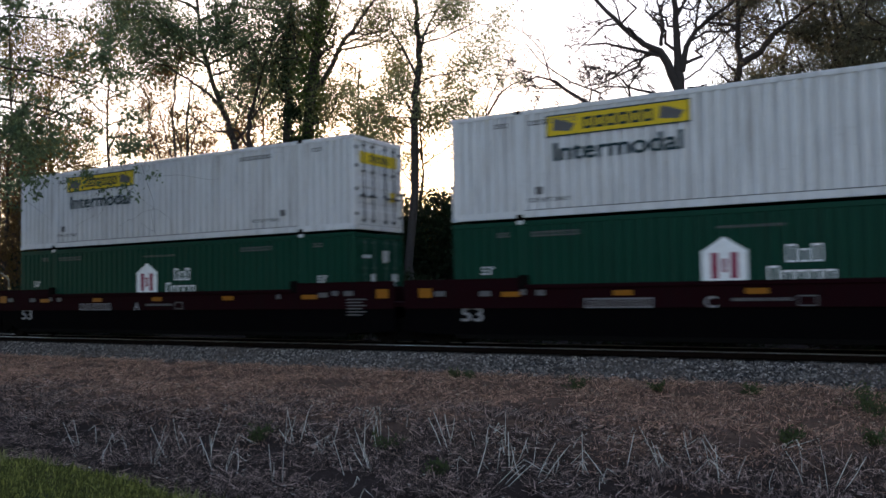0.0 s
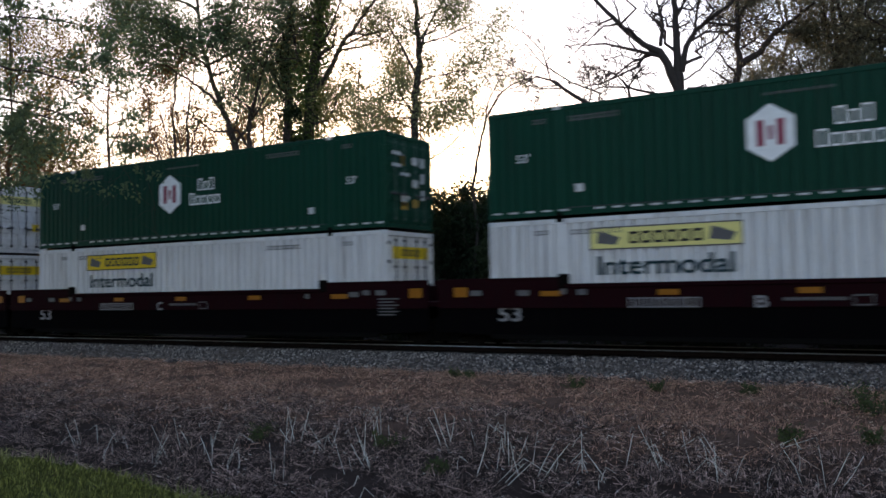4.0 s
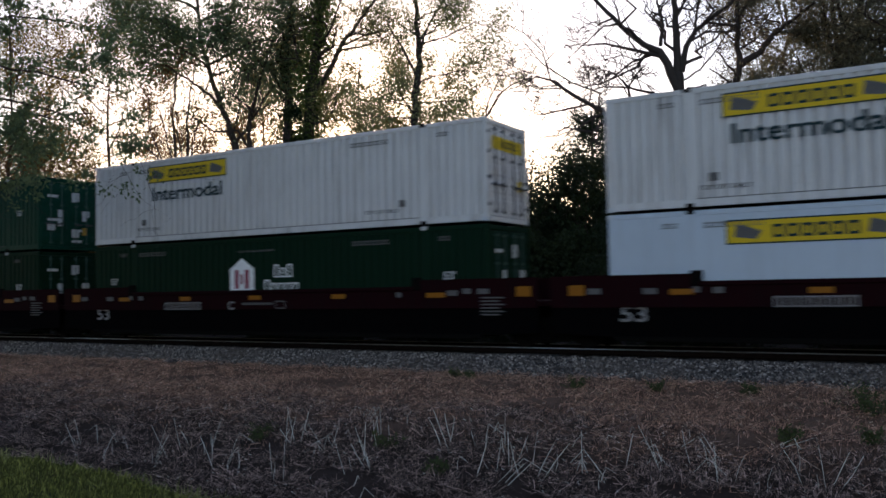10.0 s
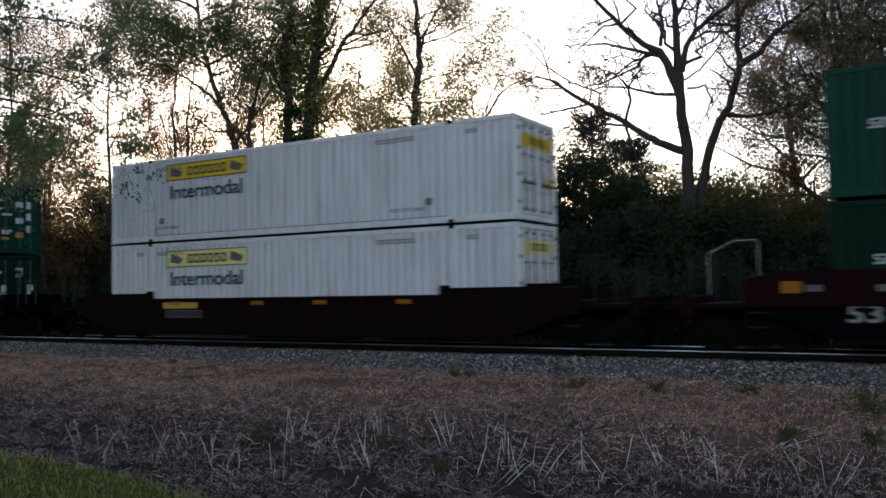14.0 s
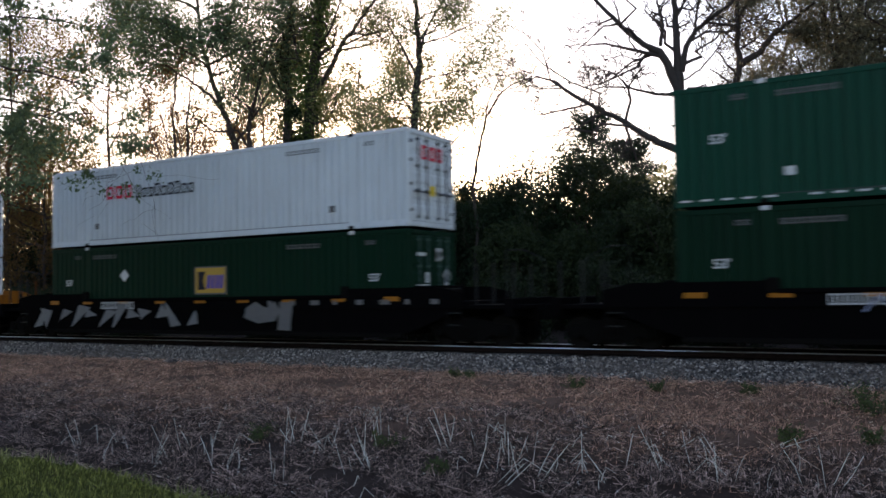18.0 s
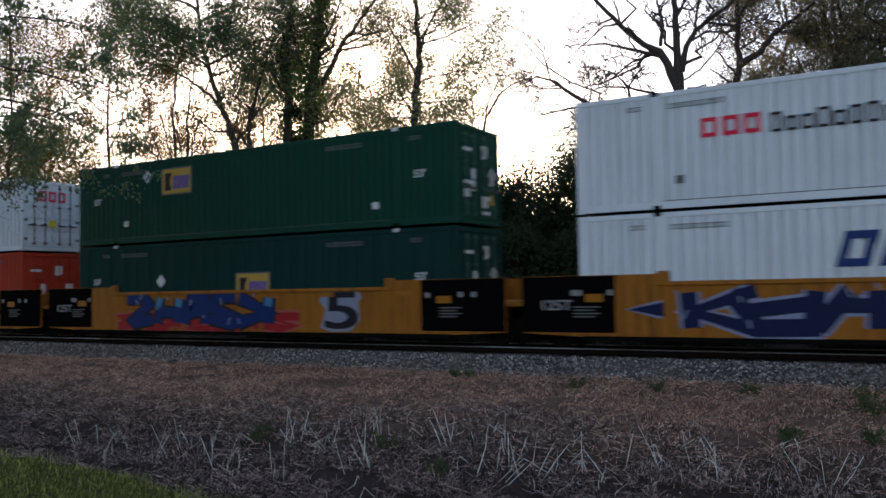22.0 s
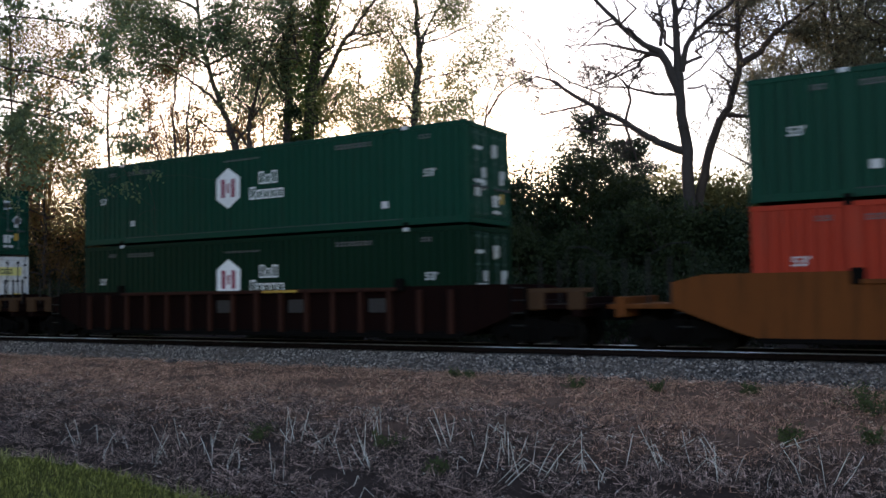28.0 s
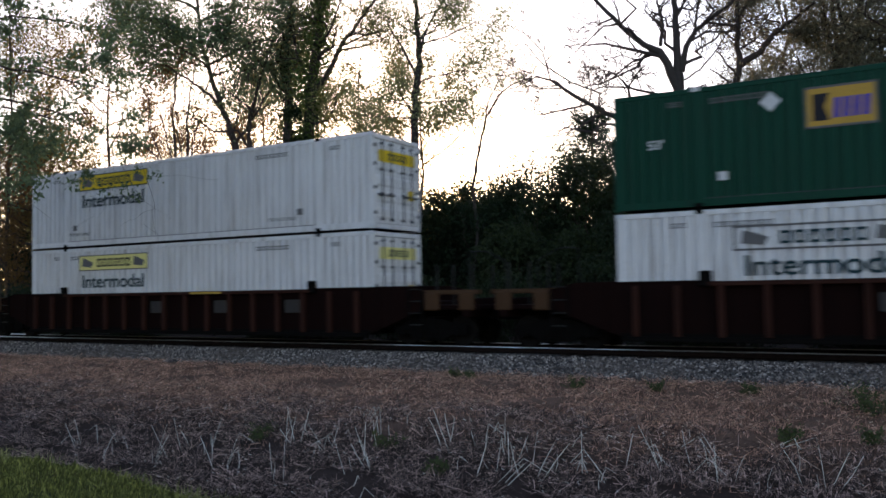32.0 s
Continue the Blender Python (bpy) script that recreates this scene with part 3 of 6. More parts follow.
def slanted_brand(ob):
    decal(ob, "brand_mark", cached("slanted_blocks", TEXT_NAVY, lambda: name_blocks((1, 1, 1, 1, 1), 4.3, 0.78, 0.28)), 5.85, 1.42, "slanted navy brand shapes")


STYLE = {
    "white": (WHITE, "white", "white corrugated container"),
    "cool": (WHITE_COOL, "white", "bluish-white corrugated container"),
    "plate": (WHITE_PLATE, "white", "bluish-white smooth-sided container"),
    "green": (GREEN, "green", "dark green corrugated container"),
    "dark": (GREEN_SHADED, "green", "shade-darkened green container"),
    "teal": (TEAL, "green", "faded teal container"),
    "red": (RED_BOX, "red", "red-orange corrugated container"),
}


def container(style, marks, upper, label):
    paint, tone, kind_label = STYLE[style]
    ob = tagged(new("shipping_container"), kind_label + " " + label, "container", group="containers on the train")
    pale = TEXT_GREY if tone == "white" else LABEL_WHITE
    pitch = {"teal": 0.62}.get(style, 0.275)
    z0, z1 = 0.2, HGT - 0.13
    bays = ((0.14, 1.97), (2.11, 14.05), (14.19, LEN - 0.14))
    for k, (a, b) in enumerate(bays):
        for side, flip in ((-1, False), (1, True)):
            if style == "plate":
                me = cached(("side_panel", style, k, flip), paint, lambda: plated(a, b, z0, z1, flip))
            else:
                me = cached(("side_panel", pitch, k, flip), paint, lambda: ribbed(a, b, z0, z1, pitch, 0.08 if style == "white" else 0.07 if style == "cool" else 0.045, flip))
            part("side_panel", me, ob, "", (0, side * WID / 2, 0))
    for side in (-1, 1):
        y0, y1 = sorted((side * (WID / 2 + 0.003), side * (WID / 2 - 0.08)))
        part("bottom_rail", cached(("bottom_rail", side), paint, lambda: bevel_box(0.1, LEN - 0.1, y0, y1, 0.02, 0.2, 0.008)), ob)
        part("rail_line", cached(("rail_line", side), DARK_BAR, lambda: bevel_box(2.2, LEN - 2.2, y0 - 0.004, y1 + 0.004, 0.2, 0.218, 0.004)), ob)
        part("top_rail", cached(("top_rail", side), paint, lambda: bevel_box(0.1, LEN - 0.1, y0, y1, HGT - 0.13, HGT - 0.005, 0.012)), ob)
        for x in (2.04, 14.12):
            part("stacking_post", cached(("stacking_post", side), paint, lambda: bevel_box(-0.075, 0.075, y0 - 0.002, y1 + 0.002, 0.1, HGT - 0.02, 0.01)), ob, "", (x, 0, 0))
            for z in (0.0, HGT - 0.1):
                part("lift_casting", cached(("lift_casting", side), STEEL_DARK if tone != "green" else LABEL_WHITE if z else STEEL_DARK, lambda: bevel_box(-0.1, 0.1, y0 - 0.008, y1, 0, 0.11, 0.012)), ob, "", (x, 0, z))
        for x in (0.08, LEN - 0.08):
            part("corner_post", cached(("corner_post", side), paint, lambda: bevel_box(-0.075, 0.075, y0 - 0.001, y1 + 0.02, 0.1, HGT - 0.1, 0.02)), ob, "", (x, 0, 0))
            for z in (0.0, HGT - 0.115):
                part("corner_casting", cached(("corner_casting", side), paint if tone != "white" else BAR_GREY, lambda: bevel_box(-0.085, 0.085, y0 - 0.005, y1, 0, 0.115, 0.012)), ob, "", (x, 0, z))
    if upper:
        for x in (2.04, 14.12):
            for y in (-1.22, 1.22):
                part("twist_lock", cached("twist_lock", STEEL_DARK, lambda: bevel_box(-0.08, 0.08, -0.06, 0.06, HGT + LOW_Z - UP_Z - 0.008, 0.012, 0.01)), ob, "", (x, y, 0))
    part("roof", cached("roof", paint, roof_sheet), ob)
    part("floor", cached("floor", STEEL_DARK, lambda: Shape().box(0.1, LEN - 0.1, -1.22, 1.22, 0.03, 0.16)), ob)
    part("front_wall", cached("front_wall", paint, lambda: Shape().box(0.03, 0.07, -1.2, 1.2, 0.12, HGT - 0.1)), ob)
    part("door_header", cached("door_header", paint, lambda: bevel_box(LEN - 0.12, LEN + 0.005, -1.17, 1.17, HGT - 0.16, HGT - 0.02, 0.012)), ob)
    part("door_sill", cached("door_sill", paint, lambda: bevel_box(LEN - 0.12, LEN + 0.005, -1.17, 1.17, 0.02, 0.16, 0.012)), ob)
    for side in (-1, 1):
        door = part("door", cached(("door_leaf", side), paint, lambda: mirrored(door_leaf(), side)), ob, "closed container door with pressed ribs", (LEN - 0.05, side * 1.18, 0.18))
        for i in range(5):
            part("pressed_rib", cached(("door_rib", side), paint, lambda: mirrored(door_rib(), side)), door, "", (0, 0, 0.12 + 0.48 * i))
        for k in (0.38, 0.86):
            part("locking_bar", cached("locking_bar", DARK_BAR if tone == "white" else BAR_TEAL if tone == "green" else paint, locking_rod), door, "", (0.075, -side * k, 0))
        for z in (0.3, 1.05, 1.75, 2.3):
            part("hinge", cached("hinge", DARK_BAR if tone == "white" else paint, lambda: bevel_box(0.01, 0.06, -0.07, 0.07, -0.05, 0.05, 0.008)), door, "", (0, -side * 0.03, z))
        for k in (0.38, 0.86):
            part("handle", cached("handle", BAR_GREY if tone == "red" else DARK_BAR, lambda: bevel_box(0.05, 0.11, -0.16, 0.16, -0.03, 0.03, 0.008)), door, "", (0.03, -side * (k - 0.1), 0.85))
    door_marks(ob, marks, tone)
    for mk in marks:
        if mk == "yellow":
            yellow_brand(ob, upper, False)
        elif mk == "faded":
            yellow_brand(ob, upper, True)
        elif mk == "outline":
            yellow_brand(ob, upper, False, True)
        elif mk == "plain_yellow":
            yellow_brand(ob, upper, False, False, False)
        elif mk == "hexagon":
            hexagon_brand(ob, upper)
            length_mark(ob, LABEL_WHITE)
        elif mk == "hexagon_pale":
            hexagon_brand(ob, upper, LABEL_WHITE)
        elif mk == "gold":
            gold_brand(ob, 4.43, 1.58, True)
            length_mark(ob, LABEL_WHITE)
        elif mk == "gold_low":
            gold_brand(ob, 7.6 if style != "teal" else 7.88, 1.06 if style != "teal" else 0.82, False)
            length_mark(ob, LABEL_WHITE)
        elif mk == "red_name":
            red_brand(ob)
        elif mk == "slant":
            slanted_brand(ob)
        elif mk == "dashes":
            for i in range(17 * 2):
                if not (i // 2 in (2, 14) and i % 2):
                    decal(ob, "dash_mark", cached("dash_mark", LABEL_WHITE, lambda: rect(0, 0.25, 0, 0.045)), 0.15 + i * 0.475, 0.13, "", 0.004)
    small_marks(ob, TEXT_GREY, TEXT_GREY if tone == "white" else LABEL_WHITE)
    return ob


def mirrored(s, side):
    """The leaf for the side on which its hinge stands."""
    if side > 0:
        s.v = [(x, -y, z) for x, y, z in s.v]
        s.f = [tuple(reversed(q)) for q in s.f]
    return s


def turned(s):
    """A flat shape of the side laid onto the door end."""
    s.v = [(-y, x, z) for x, y, z in s.v]
    return s


def door_marks(ob, marks, tone):
    x = LEN + 0.012
    if any(k in marks for k in ("yellow", "faded", "plain_yellow", "outline")):
        hue = SIGN_FADED if "faded" in marks or "outline" in marks else SIGN_YELLOW
        panel = part("door_panel_sign", cached("door_panel_sign", hue, lambda: turned(rect(0, 1.95, 0, 0.36))), ob, "yellow brand panel across the doors", (x, -0.98, 2.02))
        part("brand_mark", cached("door_blocks", TEXT_DARK, lambda: turned(name_blocks((1, 1, 1, 1, 1, 1), 1.1, 0.2))), panel, "", (0.004, 0.45, 0.08))
        part("label_plate", cached("door_label", SIGN_YELLOW, lambda: turned(rect(0, 0.3, 0, 0.3))), ob, "", (x, 0.6, 0.95))
    elif "red_name" in marks:
        part("brand_mark", cached("door_red", TEXT_RED, lambda: turned(name_blocks((1, 1, 1), 1.25, 0.42))), ob, "red brand shapes on the door", (x, -0.62, 2.0))
        part("label_plate", cached("door_label", SIGN_YELLOW, lambda: turned(rect(0, 0.3, 0, 0.3))), ob, "", (x, -0.15, 0.95))
    elif "slant" in marks:
        part("brand_mark", cached("door_slant", TEXT_NAVY, lambda: turned(name_blocks((1, 1, 1, 1, 1), 1.7, 0.4, 0.28))), ob, "slanted navy brand shapes", (x, -0.95, 2.0))
    else:
        rng = random.Random(len(marks) + 3)
        for i in range(14):
            hue = (LABEL_WHITE, LABEL_WHITE, LABEL_WHITE, SIGN_OCHRE)[rng.randrange(4)]
            part("label_plate", cached(("door_plate", i % 3), hue, lambda: turned(rect(0, (0.32, 0.22, 0.45)[i % 3], 0, (0.24, 0.3, 0.1)[i % 3]))), ob, "", (x + 0.02, rng.choice((-0.95, -0.5, 0.12, 0.6)), 0.3 + 2.1 * rng.random()))
        if "gold" in marks or "gold_low" in marks:
            part("diamond_placard", cached("door_diamond", LABEL_WHITE, lambda: turned(Shape().prism([(0, -0.22), (0.22, 0), (0, 0.22), (-0.22, 0)], -0.002, 0.002))), ob, "white diamond placard", (x + 0.02, 0.72, 1.5))


LOADS = [  # lower style, lower marks, upper style, upper marks
    (("green", ["hexagon"]), ("white", ["yellow"])),
    (("green", ["hexagon"]), ("white", ["yellow"])),
    (("white", ["faded"]), ("green", ["hexagon", "dashes"])),
    (("white", ["yellow"]), ("green", ["hexagon", "dashes"])),
    (("white", ["yellow"]), ("white", ["faded"])),
    (("plate", ["plain_yellow"]), ("white", ["yellow"])),
    (("dark", ["hexagon"]), ("white", ["yellow"])),
    (("dark", ["hexagon"]), ("green", ["hexagon"])),
    (("white", ["faded"]), ("white", ["yellow"])),
    (("dark", ["hexagon"]), ("green", ["hexagon", "dashes"])),
    (("dark", ["gold_low"]), ("cool", ["red_name"])),
    (("cool", ["slant"]), ("cool", ["red_name"])),
    (("teal", ["gold_low"]), ("green", ["gold"])),
    (("red", ["hexagon_pale"]), ("cool", ["red_name"])),
    (("red", ["gold_low"]), ("green", ["gold"])),
    (("dark", ["hexagon"]), ("green", ["hexagon"])),
    (("white", ["outline"]), ("green", ["gold"])),
    (("white", ["faded"]), ("white", ["yellow"])),
]
MARK_WORDS = {"hexagon": "with a white hexagon emblem", "hexagon_pale": "with a pale hexagon emblem", "yellow": "with a yellow brand panel", "faded": "with a bleached yellow panel", "plain_yellow": "with a yellow panel alone",
              "gold": "with an ochre brand panel", "gold_low": "with a low ochre panel", "red_name": "with red and black brand shapes", "slant": "with slanted navy brand shapes", "outline": "with a grey outlined panel"}
MOVERS = []
for k, (low, up) in enumerate(LOADS):
    for (style, marks), z, where in ((low, LOW_Z, "in the well"), (up, UP_Z, "stacked above")):
        ob = container(style, marks, z > 2, MARK_WORDS[marks[0]] + ", " + where)
        ob.location = (UNIT_X[k], YC, z)
        MOVERS.append((ob, UNIT_X[k], z))


# ---- well cars ----
SIDE = 1.5


def wheelset():
    s = Shape()
    for y in (-0.75, 0.75):
        k = 1 if y > 0 else -1
        prof = [(0.1, 0.06), (WHEEL - 0.09, 0.05), (WHEEL - 0.02, 0.075), (WHEEL, 0.07), (WHEEL, -0.05), (WHEEL + 0.025, -0.06), (WHEEL + 0.02, -0.085), (WHEEL - 0.1, -0.075), (WHEEL - 0.12, -0.02), (0.16, -0.02), (0.1, -0.09)]
        n = 22
        base = len(s.v)
        for r, o in prof:
            s.v += [(r * math.cos(a), y + k * o, r * math.sin(a)) for a in (2 * math.pi * j / n for j in range(n))]
        for i in range(len(prof) - 1):
            for j in range(n):
                s.f.append((base + i * n + j, base + i * n + (j + 1) % n, base + (i + 1) * n + (j + 1) % n, base + (i + 1) * n + j))
    s.tube([(0, -1.05, 0), (0, 1.05, 0)], [0.08, 0.08], 10)
    for a in range(4):
        c, d = math.cos(a * math.pi / 2), math.sin(a * math.pi / 2)
        s.box(0.24 * c - 0.03, 0.24 * c + 0.03, -0.83, -0.79, 0.24 * d - 0.03, 0.24 * d + 0.03)
    return s


def side_frame():
    s = Shape()
    s.prism([(-1.2, 0.34), (-1.05, 0.3), (-0.72, 0.34), (-0.45, 0.17), (0.45, 0.17), (0.72, 0.34), (1.05, 0.3), (1.2, 0.34), (1.2, 0.6), (0.7, 0.66), (0.45, 0.74), (-0.45, 0.74), (-0.7, 0.66), (-1.2, 0.6)], -0.08, 0.08)
    for x in (-0.89, 0.89):
        s.tube([(x, -0.16, WHEEL), (x, 0.05, WHEEL)], [0.13, 0.14], 12)
    for x in (-0.2, 0.0, 0.2):
        s.tube([(x, -0.1, 0.24), (x, -0.1, 0.55)], [0.075, 0.075], 8)
    return s


def truck(car, x, label="dark four-wheel truck under the car"):
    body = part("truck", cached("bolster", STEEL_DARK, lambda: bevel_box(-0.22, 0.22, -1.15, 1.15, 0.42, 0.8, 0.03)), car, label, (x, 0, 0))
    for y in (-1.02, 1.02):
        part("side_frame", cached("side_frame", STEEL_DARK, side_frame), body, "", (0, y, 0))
    for dx in (-0.89, 0.89):
        ob = part("wheelset", cached("wheelset", TYRE_STEEL, wheelset, True), body, "", (dx, 0, WHEEL))
        SPINNERS.append((ob, dx))
    return body


SPINNERS = []


def side_outline(left_open, right_open, mid_top, rise=0.2):
    """The side plate: raised at the ends, cut away over the trucks."""
    up = mid_top + rise
    lo = [(-1.8, 1.06), (-0.25, 0.46), (0.1, 0.36)] if left_open else [(-1.5, 0.42), (0.1, 0.34)]
    ro = [(16.05, 0.36), (16.4, 0.46), (17.95, 1.06)] if right_open else [(16.05, 0.34), (17.65, 0.42)]
    rt = [(17.95, up - 0.17), (17.2, up)] if right_open else [(17.65, up)]
    lt = [(-1.05, up), (-1.8, up - 0.17)] if left_open else [(-1.5, up)]
    return lo + ro + rt + [(14.0, up), (13.95, mid_top), (2.2, mid_top), (2.15, up)] + lt


LAYER = {}
STROKES = {  # sprayed shapes as thick strokes in a unit square
    "arch": [[(0.1, 0), (0.12, 0.92), (0.78, 1.0), (0.9, 0.0)], [(0.15, 0.45), (0.82, 0.5)]],
    "zig": [[(0.05, 0.93), (0.85, 0.95), (0.2, 0.08), (1.0, 0.04)], [(0.3, 0.5), (0.8, 0.5)]],
    "ring": [[(0.25, 0.05), (0.08, 0.5), (0.25, 0.95), (0.75, 0.95), (0.93, 0.5), (0.75, 0.05), (0.22, 0.05)]],
    "fork": [[(0.2, -0.05), (0.22, 1.05)], [(0.95, 1.05), (0.3, 0.5), (1.05, -0.05)]],
    "hook": [[(0.95, 0.85), (0.35, 1.0), (0.1, 0.72), (0.85, 0.35), (0.65, 0.02), (0.0, 0.08)]],
    "post": [[(0.12, -0.05), (0.25, 1.05)], [(0.2, 0.5), (0.8, 0.55)], [(0.85, -0.08), (0.8, 1.0)]],
}


def stroke(shape, path, w, lift):
    """One thick sprayed stroke with cut ends and mitred bends."""
    p = [Vector((x, z)) for x, z in path]
    left, right = [], []
    for i, q in enumerate(p):
        d0 = (p[i] - p[i - 1]).normalized() if i else (p[1] - p[0]).normalized()
        d1 = (p[i + 1] - p[i]).normalized() if i + 1 < len(p) else d0
        n = Vector((-(d0.y + d1.y), d0.x + d1.x))
        n = n.normalized() if n.length > 0.2 else Vector((-d0.y, d0.x))
        k = w / max(0.5, n.dot(Vector((-d0.y, d0.x))))
        left.append(q + n * k)
        right.append(q - n * k)
    for i in range(len(p) - 1):
        shape.prism([tuple(right[i]), tuple(right[i + 1]), tuple(left[i + 1]), tuple(left[i])], -0.002 - lift - 0.0003 * i, 0.001)


def graffiti(car, x0, x1, z0, z1, kinds, fill, edge, seed, weight=0.16, top=None, glow=None, points=0.0):
    """Large sprayed shapes on the side: a rim behind, a fill in front, paler tops and loose accents."""
    rng = random.Random(seed)
    back, front, light, marks = Shape(), Shape(), Shape(), Shape()
    w, h, n = (x1 - x0) / len(kinds), z1 - z0, 0
    for i, kind in enumerate(kinds):
        lean, sink, wide = rng.uniform(-0.2, 0.2), rng.uniform(0, 0.12) * h, rng.uniform(0.95, 1.2)
        flip, turn = rng.random() < 0.6, rng.random() < 0.5
        for line in STROKES[kind]:
            line = [(1 - px if flip else px, 1 - pz if turn else pz) for px, pz in line]
            pts = [(x0 + w * (i + 0.06 + wide * px) + lean * w * pz + rng.uniform(-0.13, 0.13) * w, z0 + sink + (h - 1.5 * sink) * pz + rng.uniform(-0.1, 0.1) * h) for px, pz in line]
            t = weight * min(w, h) * rng.uniform(0.85, 1.15)
            pts = [(a, min(max(b, z0 + 0.9 * t), z1 - 0.9 * t)) for a, b in pts]
            stroke(back, pts, t + 0.07, 0.0006 * n)
            stroke(front, pts, t, 0.0006 * n)
            if top:
                stroke(light, [(a, max(b, z0 + 0.62 * h)) for a, b in pts], t * 0.75, 0.0006 * n) if max(b for a, b in pts) > z0 + 0.7 * h and len({max(b, z0 + 0.62 * h) for a, b in pts}) == len(pts) else None
            n += 1
        for j in range(2):
            a, b = x0 + (i + rng.uniform(0.1, 0.9)) * w, z0 + rng.uniform(0.1, 0.9) * h
            stroke(marks, [(a, b), (a + rng.uniform(-0.12, 0.12), b + rng.uniform(0.1, 0.25))], 0.02, 0.02)
    if points:
        for a, d in ((x0, -1), (x1, 1)):
            m = z0 + 0.5 * h
            arrow = [(a, m - 0.16), (a + d * points, m + 0.02), (a, m + 0.2)]
            front.prism(arrow[::d], -0.004, 0.001)
            back.prism([(q + d * 0.06, z * 1.0 + (0.05 if z > m + 0.1 else -0.05 if z < m - 0.1 else 0)) for q, z in arrow][::d], -0.003, 0.001)
    LAYER[car.name] = LAYER.get(car.name, -1) + 1
    y = -SIDE - 0.006 - 0.02 * LAYER[car.name]
    part("graffiti_edge", back.mesh("graffiti_edge", edge), car, "sprayed edge of a graffiti piece", (0, y, 0))
    part("graffiti_fill", front.mesh("graffiti_fill", fill), car, "sprayed fill of a graffiti piece", (0, y - 0.009, 0))
    if top:
        part("graffiti_shine", light.mesh("graffiti_shine", top), car, "paler sprayed tops of a graffiti piece", (0, y - 0.018, 0))
    if glow:
        part("graffiti_spatter", marks.mesh("graffiti_spatter", glow), car, "sprayed accents", (0, y - 0.006, 0))


def shards(car, x0, x1, z0, z1, count, paint, seed):
    """Sharp leaning wedges sprayed in one pale colour, with dark gaps between them."""
    rng = random.Random(seed)
    w, h = (x1 - x0) / count, z1 - z0
    for i in range(count):
        a, lean = x0 + i * w, rng.choice((-1, 1, 1)) * rng.uniform(0.3, 0.9)
        lo, hi = z0 + h * rng.uniform(0, 0.45), z1 - h * rng.uniform(0, 0.3)
        wide, thin = w * rng.uniform(0.5, 1.0), w * rng.uniform(0.05, 0.3)
        wide = max(wide, 0.45)
        bottom, top = (wide, thin) if rng.random() < 0.5 else (thin, wide)
        s = Shape().prism([(a, lo), (a + bottom, lo + 0.08), (a + top + lean * (hi - lo), hi - 0.1), (a + lean * (hi - lo), hi)], -0.002, 0.002)
        part("graffiti_shard", s.mesh("graffiti_shard", paint), car, "pale sprayed wedge", (0, -SIDE - 0.006 - 0.0012 * i, 0))


def side_mark(car, name, me, x, z, label=""):
    return part(name, me, car, label, (x, -SIDE - 0.006, z))


def curved_rail(sign):
    pts = [(0, 0, 1.15), (0, 0, 2.62), (sign * 0.06, 0, 2.7), (sign * 0.55, 0, 2.7), (sign * 0.68, 0, 2.66), (sign * 1.2, 0, 2.4), (sign * 1.24, 0, 2.3), (sign * 1.24, 0, 1.3)]
    return Shape().tube(pts, [0.018] * len(pts), 6)


def end_fittings(car, sign, x_face, paint):
    """Platform, stanchions, bent hand rail, ladder and coupler at an end that couples to the next car."""
    at = lambda d: x_face + sign * d
    part("end_platform", cached("end_platform", paint, lambda: bevel_box(-0.85, 0.85, -1.3, 1.3, 1.02, 1.14, 0.02)), car, "", (at(2.6), 0, 0))
    part("end_sill", cached("end_sill", paint, lambda: bevel_box(-0.12, 0.12, -1.42, 1.42, 0.82, 1.32, 0.02)), car, "", (at(3.1), 0, 0))
    part("draft_sill", cached("draft_sill", STEEL_DARK, lambda: bevel_box(-1.4, 1.4, -0.3, 0.3, 0.72, 1.04, 0.02)), car, "", (at(2.1), 0, 0))
    part("coupler", cached(("coupler", sign), STEEL_DARK, lambda: Shape().box(-0.35, 0.2, -0.08, 0.08, 0.76, 0.96).prism([(sign * 0.2, 0.7), (sign * 0.42, 0.72), (sign * 0.42, 1.0), (sign * 0.2, 1.02)][::int(sign)], -0.17, 0.17)), car, "", (at(3.35), 0, 0))
    for dx, y in ((1.96, -1.0), (2.5, -1.0), (3.1, -1.0), (2.6, 1.2)):
        part("stanchion", cached("stanchion", RUST_YELLOW if paint is YELLOW_CAR else HANDRAIL, lambda: Shape().box(-0.025, 0.025, -0.02, 0.02, 1.1, 2.28)), car, "", (at(dx), y, 0))
    part("hand_rail", cached(("curved_rail", sign), RAIL_PIPE if paint is MAROON else HANDRAIL, lambda: curved_rail(sign)), car, "bent grey hand rail", (at(1.9), 1.0, 0))
    lad = part("ladder", cached("ladder_side", STEEL_DARK, lambda: Shape().box(-0.24, -0.2, -0.02, 0.02, 0.5, 1.7).box(0.2, 0.24, -0.02, 0.02, 0.5, 1.7)), car, "", (at(1.5), -1.44, 0))
    for i in range(4):
        part("rung", cached("rung", HANDRAIL, lambda: Shape().box(-0.2, 0.2, -0.015, 0.015, -0.015, 0.015)), lad, "", (0, 0, 0.6 + 0.33 * i))
    part("brake_hose", cached("brake_hose", STEEL_DARK, lambda: Shape().tube([(0, -0.35, 0.8), (0.1, -0.38, 0.5), (0.3, -0.38, 0.42), (0.42, -0.36, 0.6)], [0.025] * 4, 6)), car, "", (at(3.3) if sign > 0 else at(3.3) - 0.3, 0, 0))


